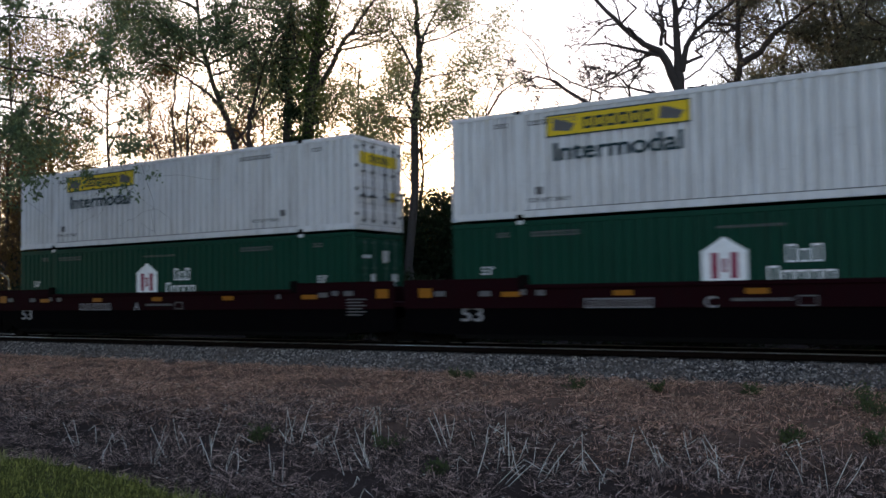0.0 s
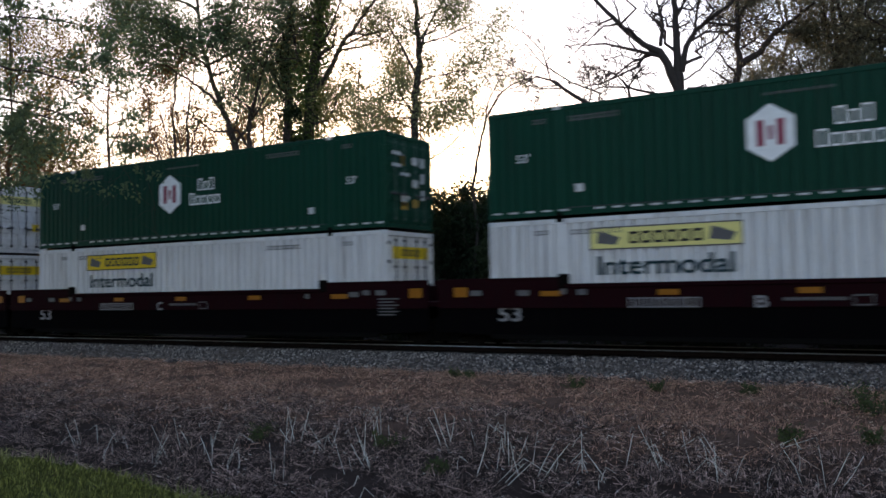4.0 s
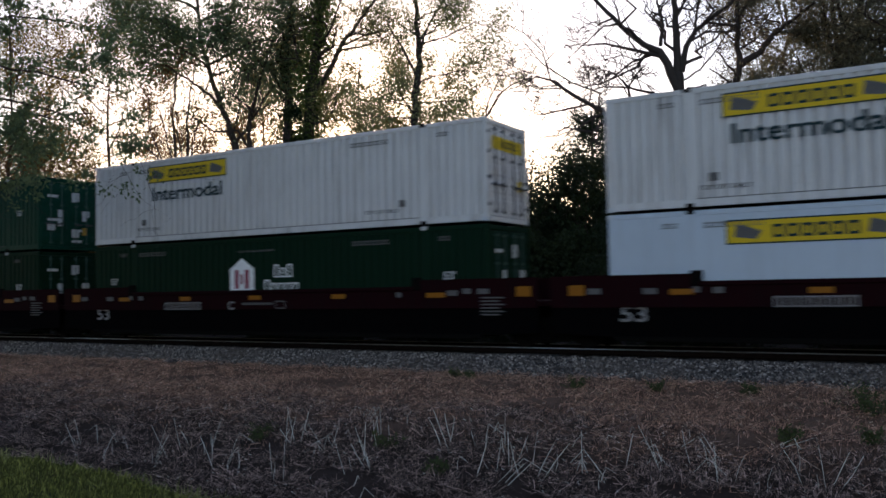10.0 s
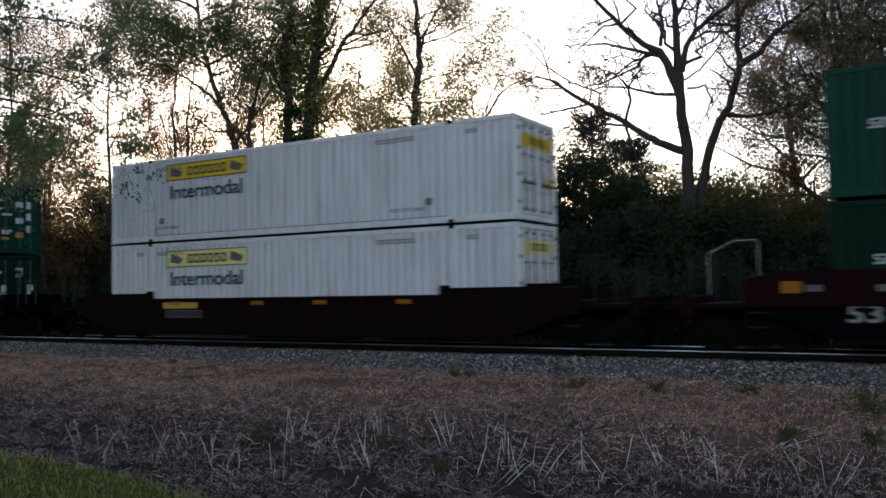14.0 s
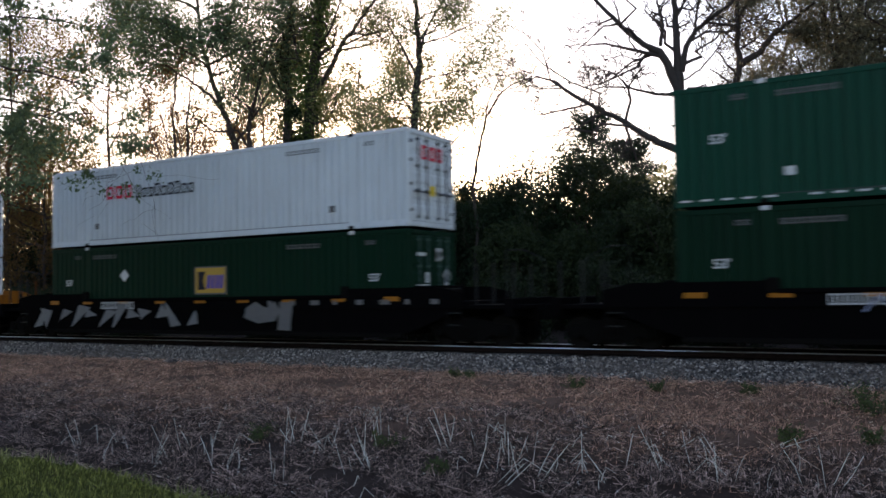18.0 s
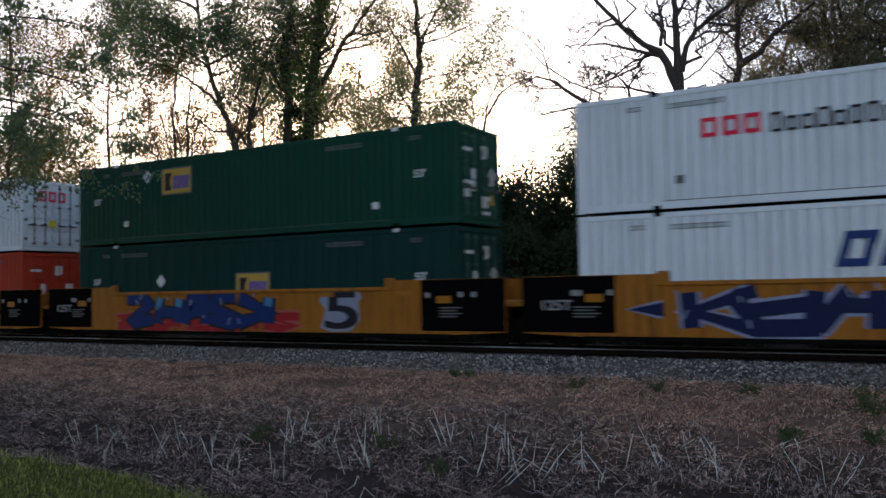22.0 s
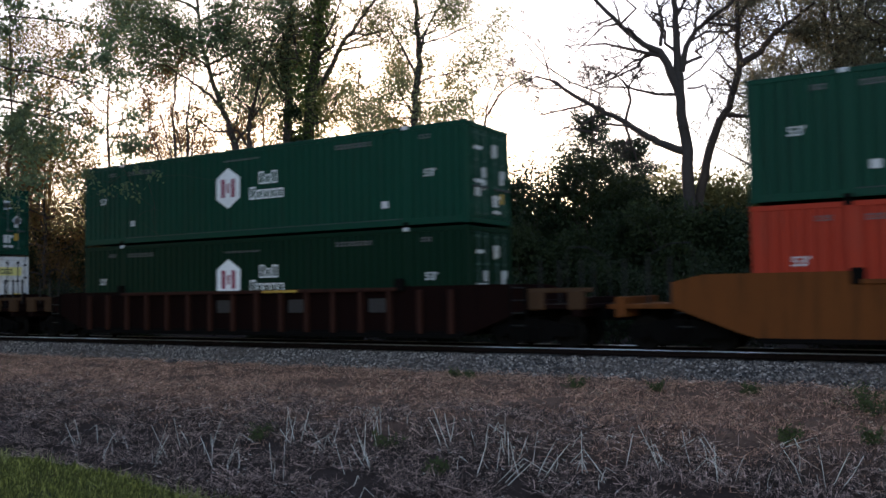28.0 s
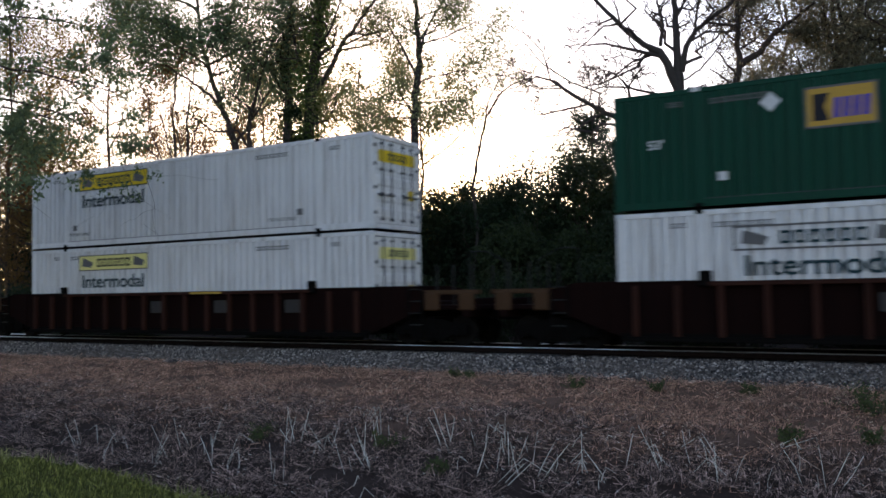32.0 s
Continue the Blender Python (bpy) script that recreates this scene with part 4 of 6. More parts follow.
def well_car(paint, label, left_open, right_open, mid_top=1.65, ribs=(), chord=None):
    car = tagged(new("well_car"), label, "rail car", group="well cars of the train")
    outline = side_outline(left_open, right_open, mid_top, 0.05 if ribs else 0.2)
    for side in (-1, 1):
        y = side * (SIDE - 0.03)
        inset = 0.14 if ribs else 0.0
        if paint in (MAROON, BLACK_CAR):
            x_lo, x_hi = min(p[0] for p in outline), max(p[0] for p in outline)
            band = [(x_lo, 1.06), (x_hi, 1.06)] + [p for p in outline if p[1] > 1.3]
            part("side_plate", cached(("side_band", left_open, right_open, mid_top), paint, lambda: Shape().prism(band, -0.03, 0.03)), car, "", (0, y, 0))
            # Lower side is black to put the shade below the band into its colour.
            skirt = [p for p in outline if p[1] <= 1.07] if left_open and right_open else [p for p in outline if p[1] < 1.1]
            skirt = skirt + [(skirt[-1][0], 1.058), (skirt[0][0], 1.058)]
            part("lower_side", cached(("lower_side", left_open, right_open), BLACK_CAR, lambda: Shape().prism(skirt, -0.03, 0.03)), car, "black lower side, recess shade painted in", (0, y - side * 0.05, 0))
        else:
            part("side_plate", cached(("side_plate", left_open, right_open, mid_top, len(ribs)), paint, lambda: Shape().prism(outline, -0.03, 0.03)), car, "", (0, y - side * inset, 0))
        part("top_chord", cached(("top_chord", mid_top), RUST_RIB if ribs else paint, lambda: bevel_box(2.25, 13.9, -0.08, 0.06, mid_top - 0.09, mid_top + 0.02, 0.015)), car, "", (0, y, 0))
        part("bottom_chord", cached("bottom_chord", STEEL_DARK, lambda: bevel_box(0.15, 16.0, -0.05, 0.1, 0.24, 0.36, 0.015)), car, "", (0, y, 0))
        for x in (2.18, 13.97):
            part("guide_post", cached(("guide_post", mid_top), STEEL_DARK if paint is not YELLOW_CAR else paint, lambda: bevel_box(-0.14, 0.14, -0.05, 0.08, mid_top - 0.1, mid_top + 0.27, 0.03)), car, "", (x, y, 0))
        # Paler worn ribs over a darker inset plate paint in the rib shading.
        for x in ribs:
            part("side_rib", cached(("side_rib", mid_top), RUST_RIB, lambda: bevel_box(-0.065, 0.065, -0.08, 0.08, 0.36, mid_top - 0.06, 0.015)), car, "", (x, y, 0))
    part("well_floor", cached("well_floor", STEEL_DARK, lambda: Shape().box(0.1, 16.05, -1.4, 1.4, 0.3, 0.44)), car)
    for x in (-0.25, 16.4):
        part("bulkhead", cached("bulkhead", paint, lambda: bevel_box(-0.06, 0.06, -1.4, 1.4, 0.5, 1.7, 0.02)), car, "", (x, 0, 0))
    part("end_deck", cached("end_deck", paint, lambda: bevel_box(-0.75, 0.75, -1.35, 1.35, 1.1, 1.24, 0.02)), car, "", (-1.0, 0, 0))
    part("end_deck", cached("end_deck", paint, lambda: bevel_box(-0.75, 0.75, -1.35, 1.35, 1.1, 1.24, 0.02)), car, "", (17.15, 0, 0))
    if right_open:
        end_fittings(car, 1, LEN, paint)
        truck(car, LEN + 1.75)
    else:
        part("articulation", cached("articulation", STEEL_DARK, lambda: bevel_box(-0.45, 0.45, -0.35, 0.35, 0.72, 1.05, 0.04)), car, "", (LEN + 1.55, 0, 0))
    if left_open:
        end_fittings(car, -1, 0.0, paint)
        truck(car, -1.75)
    else:
        truck(car, -1.68, "dark shared truck between two units")
    return car


def print_marks(car, letter, tone=WORN_WHITE):
    """Worn painted data on a maroon car, with its reflectors."""
    side_mark(car, "lettering", letters("53", 0.64, 0.37, tone), 0.31, 0.71, "white number on the side").location.y = -SIDE + 0.044
    side_mark(car, "code_mark", cached("car_code", tone, lambda: name_blocks((1,) * 9, 1.75, 0.24, 0, 0.2)), 3.85, 1.06)
    side_mark(car, "lettering", letters(letter, 0.26, 0.26, tone), 6.8, 1.05)
    side_mark(car, "data_frame", cached("data_frame", TEXT_GREY, lambda: frame_lines(0.4, 0.24, 0.03)), 8.8, 1.08)
    for x, w in ((4.6, 0.5), (7.7, 0.5), (11.0, 0.5), (14.3, 0.6), (1.55, 0.55)):
        side_mark(car, "reflector", cached(("reflector", w), REFLECT, lambda: rect(0, w, 0, 0.13)), x, 1.36)
    side_mark(car, "reflector", cached("end_reflector", REFLECT, lambda: rect(0, 0.42, 0, 0.26)), 17.05, 1.36)
    side_mark(car, "reflector", cached("end_reflector", REFLECT, lambda: rect(0, 0.42, 0, 0.26)), -1.0, 1.36)
    rng = random.Random(4)
    for x in (-0.5, 0.9, 2.1, 2.55, 13.3, 14.95, 15.45, 15.9):
        side_mark(car, "worn_patch", cached(("worn_patch", int(x * 3) % 3), TEXT_GREY, lambda: rect(0, (0.16, 0.25, 0.34)[int(x * 3) % 3], 0, 0.14)), x, 1.4 + rng.uniform(-0.03, 0.06))
    for i in range(6):
        side_mark(car, "data_line", cached(("data_line", i % 2), TEXT_GREY, lambda: rect(0, 0.7 - 0.15 * (i % 2), 0, 0.035)), 16.0, 1.32 - 0.09 * i)
    side_mark(car, "data_line", cached("long_line", TEXT_GREY, lambda: glyph_blocks(12, 1.3, 0.07, 0, 0.4)), 7.4, 1.2)


MAROON_WORDS = "dark maroon well car unit with worn white markings"
CARS = []
for k, (letter, lo, ro) in enumerate((("C", False, False), ("A", True, False), ("B", False, True), ("C", False, False), ("A", True, False), ("B", False, True), ("C", False, False), ("A", True, False))):
    car = well_car(MAROON, MAROON_WORDS, lo, ro, 1.65)
    print_marks(car, letter)
    CARS.append(car)
truck(CARS[0], LEN + 1.68, "dark shared truck between two units")

car = well_car(RUST, "rusty brown single well car with a low flat side", True, True, 1.42)
for x in (3.2, 6.9, 9.4, 12.4):
    side_mark(car, "reflector", cached(("reflector", 0.5), REFLECT, lambda: rect(0, 0.5, 0, 0.13)), x, 1.2)
side_mark(car, "data_panel", cached("data_panel", SIGN_OCHRE, lambda: rect(0, 1.6, 0, 0.2)), 2.9, 1.1)
side_mark(car, "code_mark", cached("car_code", TEXT_GREY, lambda: name_blocks((1,) * 9, 1.75, 0.24, 0, 0.2)), 3.0, 0.8)
CARS.append(car)

for k in range(2):
    car = well_car(BLACK_CAR, "black well car covered with graffiti, amber reflectors along the top", True, True, 1.45)
    if k == 0:
        graffiti(car, 5.1, 9.8, 0.44, 1.36, ("hook", "arch", "zig", "ring", "hook", "fork", "hook"), GRAF["blue"], GRAF["white"], 11, 0.17, None, GRAF["sky"])
        side_mark(car, "tag_line", cached("tag_line", GRAF["pale"], lambda: Shape().tube([(0, 0, 0.9), (0.3, 0, 1.25), (0.6, 0, 0.9), (1.0, 0, 0.85), (1.4, 0, 0.4)], [0.03] * 5, 5)), 10.0, 0.1, "thin sprayed line")
        side_mark(car, "tag_line", CACHE[("tag_line", GRAF["pale"].name)], 4.0, 0.05)
    else:
        shards(car, -0.8, 8.2, 0.38, 1.32, 12, GRAF["grey"], 23)
        side_mark(car, "graffiti_patch", cached("graffiti_patch", TEXT_GREY, lambda: Shape().prism([(0, 0.8), (0.6, 0.62), (1.3, 0.7), (1.5, 1.0), (1.3, 1.3), (0.9, 1.1), (0.5, 1.3), (0.1, 1.1)], -0.002, 0.002)), 10.0, 0.0, "grey sprayed patch")
        side_mark(car, "graffiti_patch", cached("second_patch", TEXT_GREY, lambda: Shape().prism([(0, 0.42), (0.5, 0.4), (0.62, 1.25), (0.1, 1.3)], -0.002, 0.002)), 11.4, 0.0, "grey sprayed patch")
    side_mark(car, "code_mark", cached("car_code", LABEL_WHITE, lambda: name_blocks((1,) * 9, 1.75, 0.24, 0, 0.2)), 3.3 if k == 0 else 3.1, 1.1)
    for i in range(9):
        side_mark(car, "reflector", cached(("reflector", 0.5), REFLECT, lambda: rect(0, 0.5, 0, 0.13)), 0.2 + 1.9 * i, 1.27)
    for i in range(8):
        side_mark(car, "worn_patch", cached(("worn_patch", i % 3), TEXT_GREY, lambda: rect(0, (0.16, 0.25, 0.34)[i % 3], 0, 0.14)), 11 + 0.85 * i, 1.18)
    CARS.append(car)

for k, (lo, ro) in enumerate(((False, True), (False, False), (True, False))):
    car = well_car(YELLOW_CAR, "yellow well car unit with large graffiti and black ends", lo, ro, 1.66)
    for opened, x0, x1 in ((lo, -1.5, 1.0), (ro, 15.05, 17.65)):
        if not opened:
            end = side_mark(car, "black_end", cached(("black_end", x0), BLACK_CAR, lambda: rect(0, x1 - x0, 0.44, 1.85)), x0, 0, "black painted end panel")
            part("reflector", cached("black_end_reflector", REFLECT, lambda: rect(0, 0.46, 0, 0.2)), end, "", (1.72 if x0 < 0 else 0.5, -0.004, 1.2))
            for dx in (1.35, 1.5, 2.3) if x0 < 0 else (0.15, 1.2, 1.6):
                part("corner_mark", cached("corner_mark", WORN_WHITE, lambda: rect(0, 0.13, 0, 0.14)), end, "", (dx, -0.004, 1.36))
            if x0 < 0:
                part("lettering", letters("125T", 0.8, 0.25, WORN_WHITE), end, "", (0.55, -0.004, 1.0))
            for i in range(4):
                part("data_line", cached(("data_line", i % 2), TEXT_GREY, lambda: rect(0, 0.7 - 0.15 * (i % 2), 0, 0.035)), end, "", (1.4 if x0 < 0 else 0.6, -0.004, 1.06 - 0.08 * i))
    if k == 0:
        graffiti(car, 2.2, 7.0, 0.4, 1.58, ("fork", "arch", "post"), GRAF["navy"], GRAF["pale"], 5, 0.16, None, GRAF["pale"], 0.9)
        plate = side_mark(car, "number_plate", cached("number_plate", TEXT_BLACK, lambda: rect(0, 3.1, 0, 0.27)), 10.2, 1.27, "black number panel")
        part("code_mark", cached("plate_code", LABEL_WHITE, lambda: name_blocks((1,) * 10, 2.7, 0.18, 0.15, 0.2)), plate, "", (0.2, -0.004, 0.05))
        side_mark(car, "data_box", cached("data_box", TEXT_BLACK, lambda: rect(0, 0.25, 0, 0.18)), 8.5, 1.05)
    elif k == 1:
        graffiti(car, 2.4, 10.2, 0.36, 0.95, ("zig", "hook", "fork", "zig", "arch", "fork", "hook"), GRAF["red"], GRAF["pink"], 8, 0.22)
        graffiti(car, 3.0, 9.4, 0.44, 1.6, ("hook", "post", "arch", "hook", "fork"), GRAF["blue"], GRAF["black"], 9, 0.16, GRAF["sky"], GRAF["white"])
        side_mark(car, "graffiti_glow", cached("graffiti_glow", GRAF["white"], lambda: Shape().prism([(-0.1, 0.5), (0.3, 0.38), (1.0, 0.4), (1.35, 0.75), (1.3, 1.25), (1.45, 1.4), (1.25, 1.62), (0.0, 1.58), (-0.15, 1.3), (0.1, 1.05)], -0.001, 0.001)), 11.6, 0.0, "white sprayed glow").location.y += 0.003
        side_mark(car, "graffiti_numeral", letters("5", 1.15, 1.05, GRAF["black"]), 11.65, 0.47, "black sprayed numeral with a white glow")
    else:
        graffiti(car, 0.0, 7.2, 0.4, 1.54, ("arch", "post", "ring", "hook"), GRAF["white"], GRAF["navy"], 15, 0.17, None, GRAF["grey"])
        side_mark(car, "graffiti_ground", cached("graffiti_ground", GRAF["sky"], lambda: rect(0, 5.8, 0.36, 1.62)), 7.35, 0, "light blue sprayed ground")
        graffiti(car, 7.55, 12.5, 0.42, 1.56, ("ring", "arch", "post", "fork"), GRAF["red"], GRAF["white"], 17, 0.15, None, GRAF["pink"])
    for x in (3.6, 7.7, 11.5, 14.2):
        side_mark(car, "reflector", cached(("reflector", 0.5), REFLECT, lambda: rect(0, 0.5, 0, 0.13)), x, 1.42)
    CARS.append(car)

car = well_car(RUST_YELLOW, "rusted yellow-brown single well car with a graffiti tag", True, True, 1.62)
graffiti(car, 8.6, 10.6, 0.5, 1.35, ("hook", "arch", "post", "fork"), GRAF["grey"], GRAF["black"], 33, 0.13)
for x in (2.6, 5.2, 9.0, 12.5):
    side_mark(car, "edge_plate", cached("edge_plate", LABEL_WHITE, lambda: rect(0, 1.1, 0, 0.05)), x, 1.58)
CARS.append(car)
RIB_X = tuple(round(0.5 + i * 1.01, 2) for i in range(16))
for k in range(3):
    car = well_car(RUST, "rusty red-brown single well car with upright side ribs", True, True, 1.64, RIB_X)
    for x in (6.77, 9.8, 12.83) if k != 1 else (5.76,):
        part("stencil_patch", cached("stencil_patch", STENCIL_GREY, lambda: rect(0, 0.6, 0, 0.4)), car, "worn grey stencil patch", (x, -SIDE + 0.135, 0.95))
    for x in (-3.1, -2.0, LEN + 2.0, LEN + 3.1):
        part("end_bracket", cached("end_bracket", RUST_TAN, lambda: bevel_box(-0.22, 0.22, -0.08, 0.08, 1.0, 1.5, 0.03)), car, "worn tan bracket on the end platform", (x, -1.36, 0))
    for x in (-2.55, LEN + 2.55):
        part("end_rail", cached("end_rail", RUST_TAN, lambda: bevel_box(-0.95, 0.95, -0.05, 0.05, 1.44, 1.56, 0.02)), car, "worn tan rail along the end platform", (x, -1.3, 0))
    part("chord_stripe", cached("chord_stripe", SIGN_OCHRE, lambda: rect(0, 1.4, 0, 0.07)), car, "faded ochre stripe", (8.9, -SIDE - 0.06, 1.57))
    CARS.append(car)
for k, car in enumerate(CARS):
    car.location = (UNIT_X[k], YC, 0)
    MOVERS.append((car, UNIT_X[k], 0.0))


# ---- trees ----
def leaf_mesh(name, pts, rng, size, material, droop=0.3, slim=0.55, sides=3):
    """Leaves at the given places: folded rhombs near by, pointed triangles farther off."""
    n = len(pts)
    r = np.random.RandomState(rng.randrange(1 << 30))
    p = np.array(pts, dtype=float).reshape(-1, 3)
    d = r.normal(size=(n, 3))
    d[:, 2] -= droop
    d /= np.linalg.norm(d, axis=1)[:, None]
    u = np.cross(d, r.normal(size=(n, 3)))
    u /= np.linalg.norm(u, axis=1)[:, None] + 1e-9
    w = np.cross(d, u)
    s = (size * r.uniform(0.6, 1.35, n))[:, None]
    mid = p + d * s * 0.5 + w * s * 0.08
    if sides == 3:
        corners = [p - d * s * 0.1 + u * s * slim * 0.42, p + d * s, p + d * s * 0.2 - u * s * slim * 0.55]
    else:
        corners = [p, mid + u * s * slim * 0.5, p + d * s, mid - u * s * slim * 0.5]
    verts = np.stack(corners, 1).reshape(-1, 3)
    me = bpy.data.meshes.new(name)
    me.vertices.add(sides * n)
    me.vertices.foreach_set("co", verts.ravel())
    me.loops.add(sides * n)
    me.loops.foreach_set("vertex_index", np.arange(sides * n))
    me.polygons.add(n)
    me.polygons.foreach_set("loop_start", np.arange(0, sides * n, sides))
    me.polygons.foreach_set("loop_total", np.full(n, sides))
    me.materials.append(material)
    me.update(calc_edges=True)
    return me


def bend(rng, a, b, n, wobble):
    """A wandering line from a to b."""
    a, b = Vector(a), Vector(b)
    d = (b - a).length
    pts = [a]
    for i in range(1, n):
        pts.append(a.lerp(b, i / n) + Vector((rng.gauss(0, 1), rng.gauss(0, 1), rng.gauss(0, 0.6))) * d * wobble)
    return pts + [b]


def branch_out(rng, shape, tips, path, r0, r1, depth, spread=0.75, twigs=5, shrink=0.55, lift=0.25, minimum=0.012):
    """Draws a limb and lets side branches grow from it; gathers the places where leaves sit."""
    n = len(path)
    shape.tube(path, [r0 + (r1 - r0) * i / (n - 1) for i in range(n)], 7 if r0 > 0.1 else 5 if r0 > 0.03 else 3, False)
    total = sum((path[i + 1] - path[i]).length for i in range(n - 1))
    if depth == 0:
        for i in range(n - 1):
            for _ in range(2):
                tips.append(path[i].lerp(path[i + 1], rng.random()))
        tips.append(path[-1])
        return
    for k in range(twigs):
        f = 0.25 + 0.75 * (k + rng.random()) / twigs
        i = min(n - 2, int(f * (n - 1)))
        p = path[i].lerp(path[i + 1], f * (n - 1) - i)
        along = (path[i + 1] - path[i]).normalized()
        side = Vector((rng.gauss(0, 1), rng.gauss(0, 1), rng.gauss(0, 1)))
        side = (side - along * side.dot(along)).normalized()
        d = (along * (1 - spread) + side * spread + Vector((0, 0, lift))).normalized()
        ln = total * shrink * rng.uniform(0.6, 1.1) * (1.15 - 0.5 * f)
        r = max(minimum, (r0 + (r1 - r0) * f) * 0.55)
        branch_out(rng, shape, tips, bend(rng, p, p + d * ln, 4, 0.09), r, max(minimum * 0.5, r * 0.35), depth - 1, spread, twigs, shrink, lift, minimum)


def tree(name, label, base, limbs, seed, bark, foliage=None, leaf=0.16, per_tip=3, puff=0.35, depth=2, twigs=5, spread=0.75, shrink=0.5, lift=0.25, ivy=0, ivy_leaf=None, keep=None, minimum=0.012):
    """limbs: lists of (x, y, z) from the base, each with its radii at start and end, the first one the trunk."""
    rng = random.Random(seed)
    ob = tagged(new(name), label, "tree")
    ob.location = base
    shape, tips = Shape(), []
    shapes, trunk = [shape], Shape()
    for i, (pts, r0, r1) in enumerate(limbs):
        pts = [Vector(p) for p in pts]
        fine = []
        for a, b in zip(pts, pts[1:]):
            seg = bend(rng, a, b, 3, 0.025)
            fine += seg[:-1]
        fine.append(pts[-1])
        if i == 0:
            n = len(fine)
            trunk.tube(fine, [r0 * (1.35 if j == 0 else 1) + (r1 - r0) * j / (n - 1) for j in range(n)], 10, False)
            half = fine[max(1, int(n * 0.35)):]
            if depth > 0:
                branch_out(rng, shape, tips, half, r0 * 0.7, r1, depth, spread, twigs, shrink * 0.8, lift, minimum)
            for _ in range(ivy):
                k = rng.randrange(n - 1)
                q = fine[k].lerp(fine[k + 1], rng.random())
                a = rng.uniform(0, 6.28)
                tips_r = r0 * rng.uniform(0.7, 1.5)
                IVY.append(q + Vector((math.cos(a) * tips_r, math.sin(a) * tips_r, 0)))
        else:
            shape = Shape()
            shapes.append(shape)
            branch_out(rng, shape, tips, fine, r0, r1, depth, spread, twigs, shrink, lift, minimum)
    part("trunk", trunk.mesh("trunk", bark, True), ob)
    for shape in shapes:
        part("limb", shape.mesh("limb", bark, True), ob)
    if foliage:
        spots = []
        for t in tips:
            if keep and not keep(t):
                continue
            for _ in range(per_tip):
                spots.append(t + Vector((rng.gauss(0, puff), rng.gauss(0, puff), rng.gauss(0, puff))))
        if spots:
            part("crown", leaf_mesh("crown", spots, rng, leaf, foliage, sides=4 if base[1] < 20 else 3), ob)
    if IVY:
        part("ivy", leaf_mesh("ivy", [p + Vector((rng.gauss(0, 0.3), rng.gauss(0, 0.3), rng.gauss(0, 0.15))) for p in IVY], rng, 0.17, ivy_leaf or LEAF_DARK), ob, "ivy climbing the trunk")
        IVY.clear()
    return ob


IVY = []


def simple_tree(name, label, base, height, seed, bark, foliage, leaf=0.17, lean=(0, 0), crown_from=0.3, width=3.2, r=0.2, per_tip=3, limbs=9, depth=2, puff=0.4, twigs=4):
    """A tree whose limbs stand off the trunk all the way up."""
    rng = random.Random(seed)
    top = Vector((lean[0], lean[1], height))
    rows = [([(0, 0, 0), top * 0.35 + Vector((rng.gauss(0, 0.15), rng.gauss(0, 0.15), 0)), top * 0.7, top], r, r * 0.2)]
    for i in range(limbs):
        f = crown_from + (0.95 - crown_from) * (i + rng.random() * 0.6) / limbs
        p = top * f
        a = rng.uniform(0, 6.28)
        w = width * (1.15 - 0.75 * abs(f - 0.55)) * rng.uniform(0.7, 1.15)
        q = p + Vector((math.cos(a) * w, math.sin(a) * w, w * rng.uniform(0.35, 0.9)))
        rows.append(([p, p.lerp(q, 0.5) + Vector((0, 0, -0.1 * w)), q], r * (0.6 - 0.35 * f), 0.02))
    return tree(name, label, base, rows, seed, bark, foliage, leaf, per_tip, puff, depth, twigs)


def shrub(name, label, base, size, seed, foliage, leaf=0.16, count=2600, category="shrub", taper=0.0, lobes=16):
    """Understorey growth: stems from the ground, clumps of leaves in an uneven heap."""
    rng = random.Random(seed)
    ob = tagged(new(name), label, category)
    ob.location = base
    s, spots = Shape(), []
    lumps = []
    for i in range(lobes):
        a, h = 2.4 * i + rng.uniform(-0.4, 0.4), ((i + rng.random()) / lobes) ** 0.8
        w = (1 - taper * h) * rng.uniform(0.15, 1.0)
        lumps.append(Vector((math.cos(a) * w * size[0] * 0.5, math.sin(a) * w * size[1] * 0.5, (0.12 + 0.85 * h * rng.uniform(0.86, 1.0)) * size[2])))
    for p in lumps:
        s.tube(bend(rng, (rng.gauss(0, 0.2), rng.gauss(0, 0.2), -0.1), p, 4, 0.06), [0.05, 0.045, 0.035, 0.025, 0.01], 4, False)
        r = 0.28 * min(size) * rng.uniform(0.7, 1.3)
        for _ in range(count // lobes):
            d = Vector((rng.gauss(0, 1), rng.gauss(0, 1), rng.gauss(0, 0.8))).normalized() * r * rng.random() ** 0.4
            q = p + d
            if q.z > 0.02:
                spots.append(q)
    part("woody_base", s.mesh("woody_base", BARK), ob)
    part("foliage", leaf_mesh("foliage", spots, rng, leaf, foliage), ob)
    return ob


GZ = -0.62
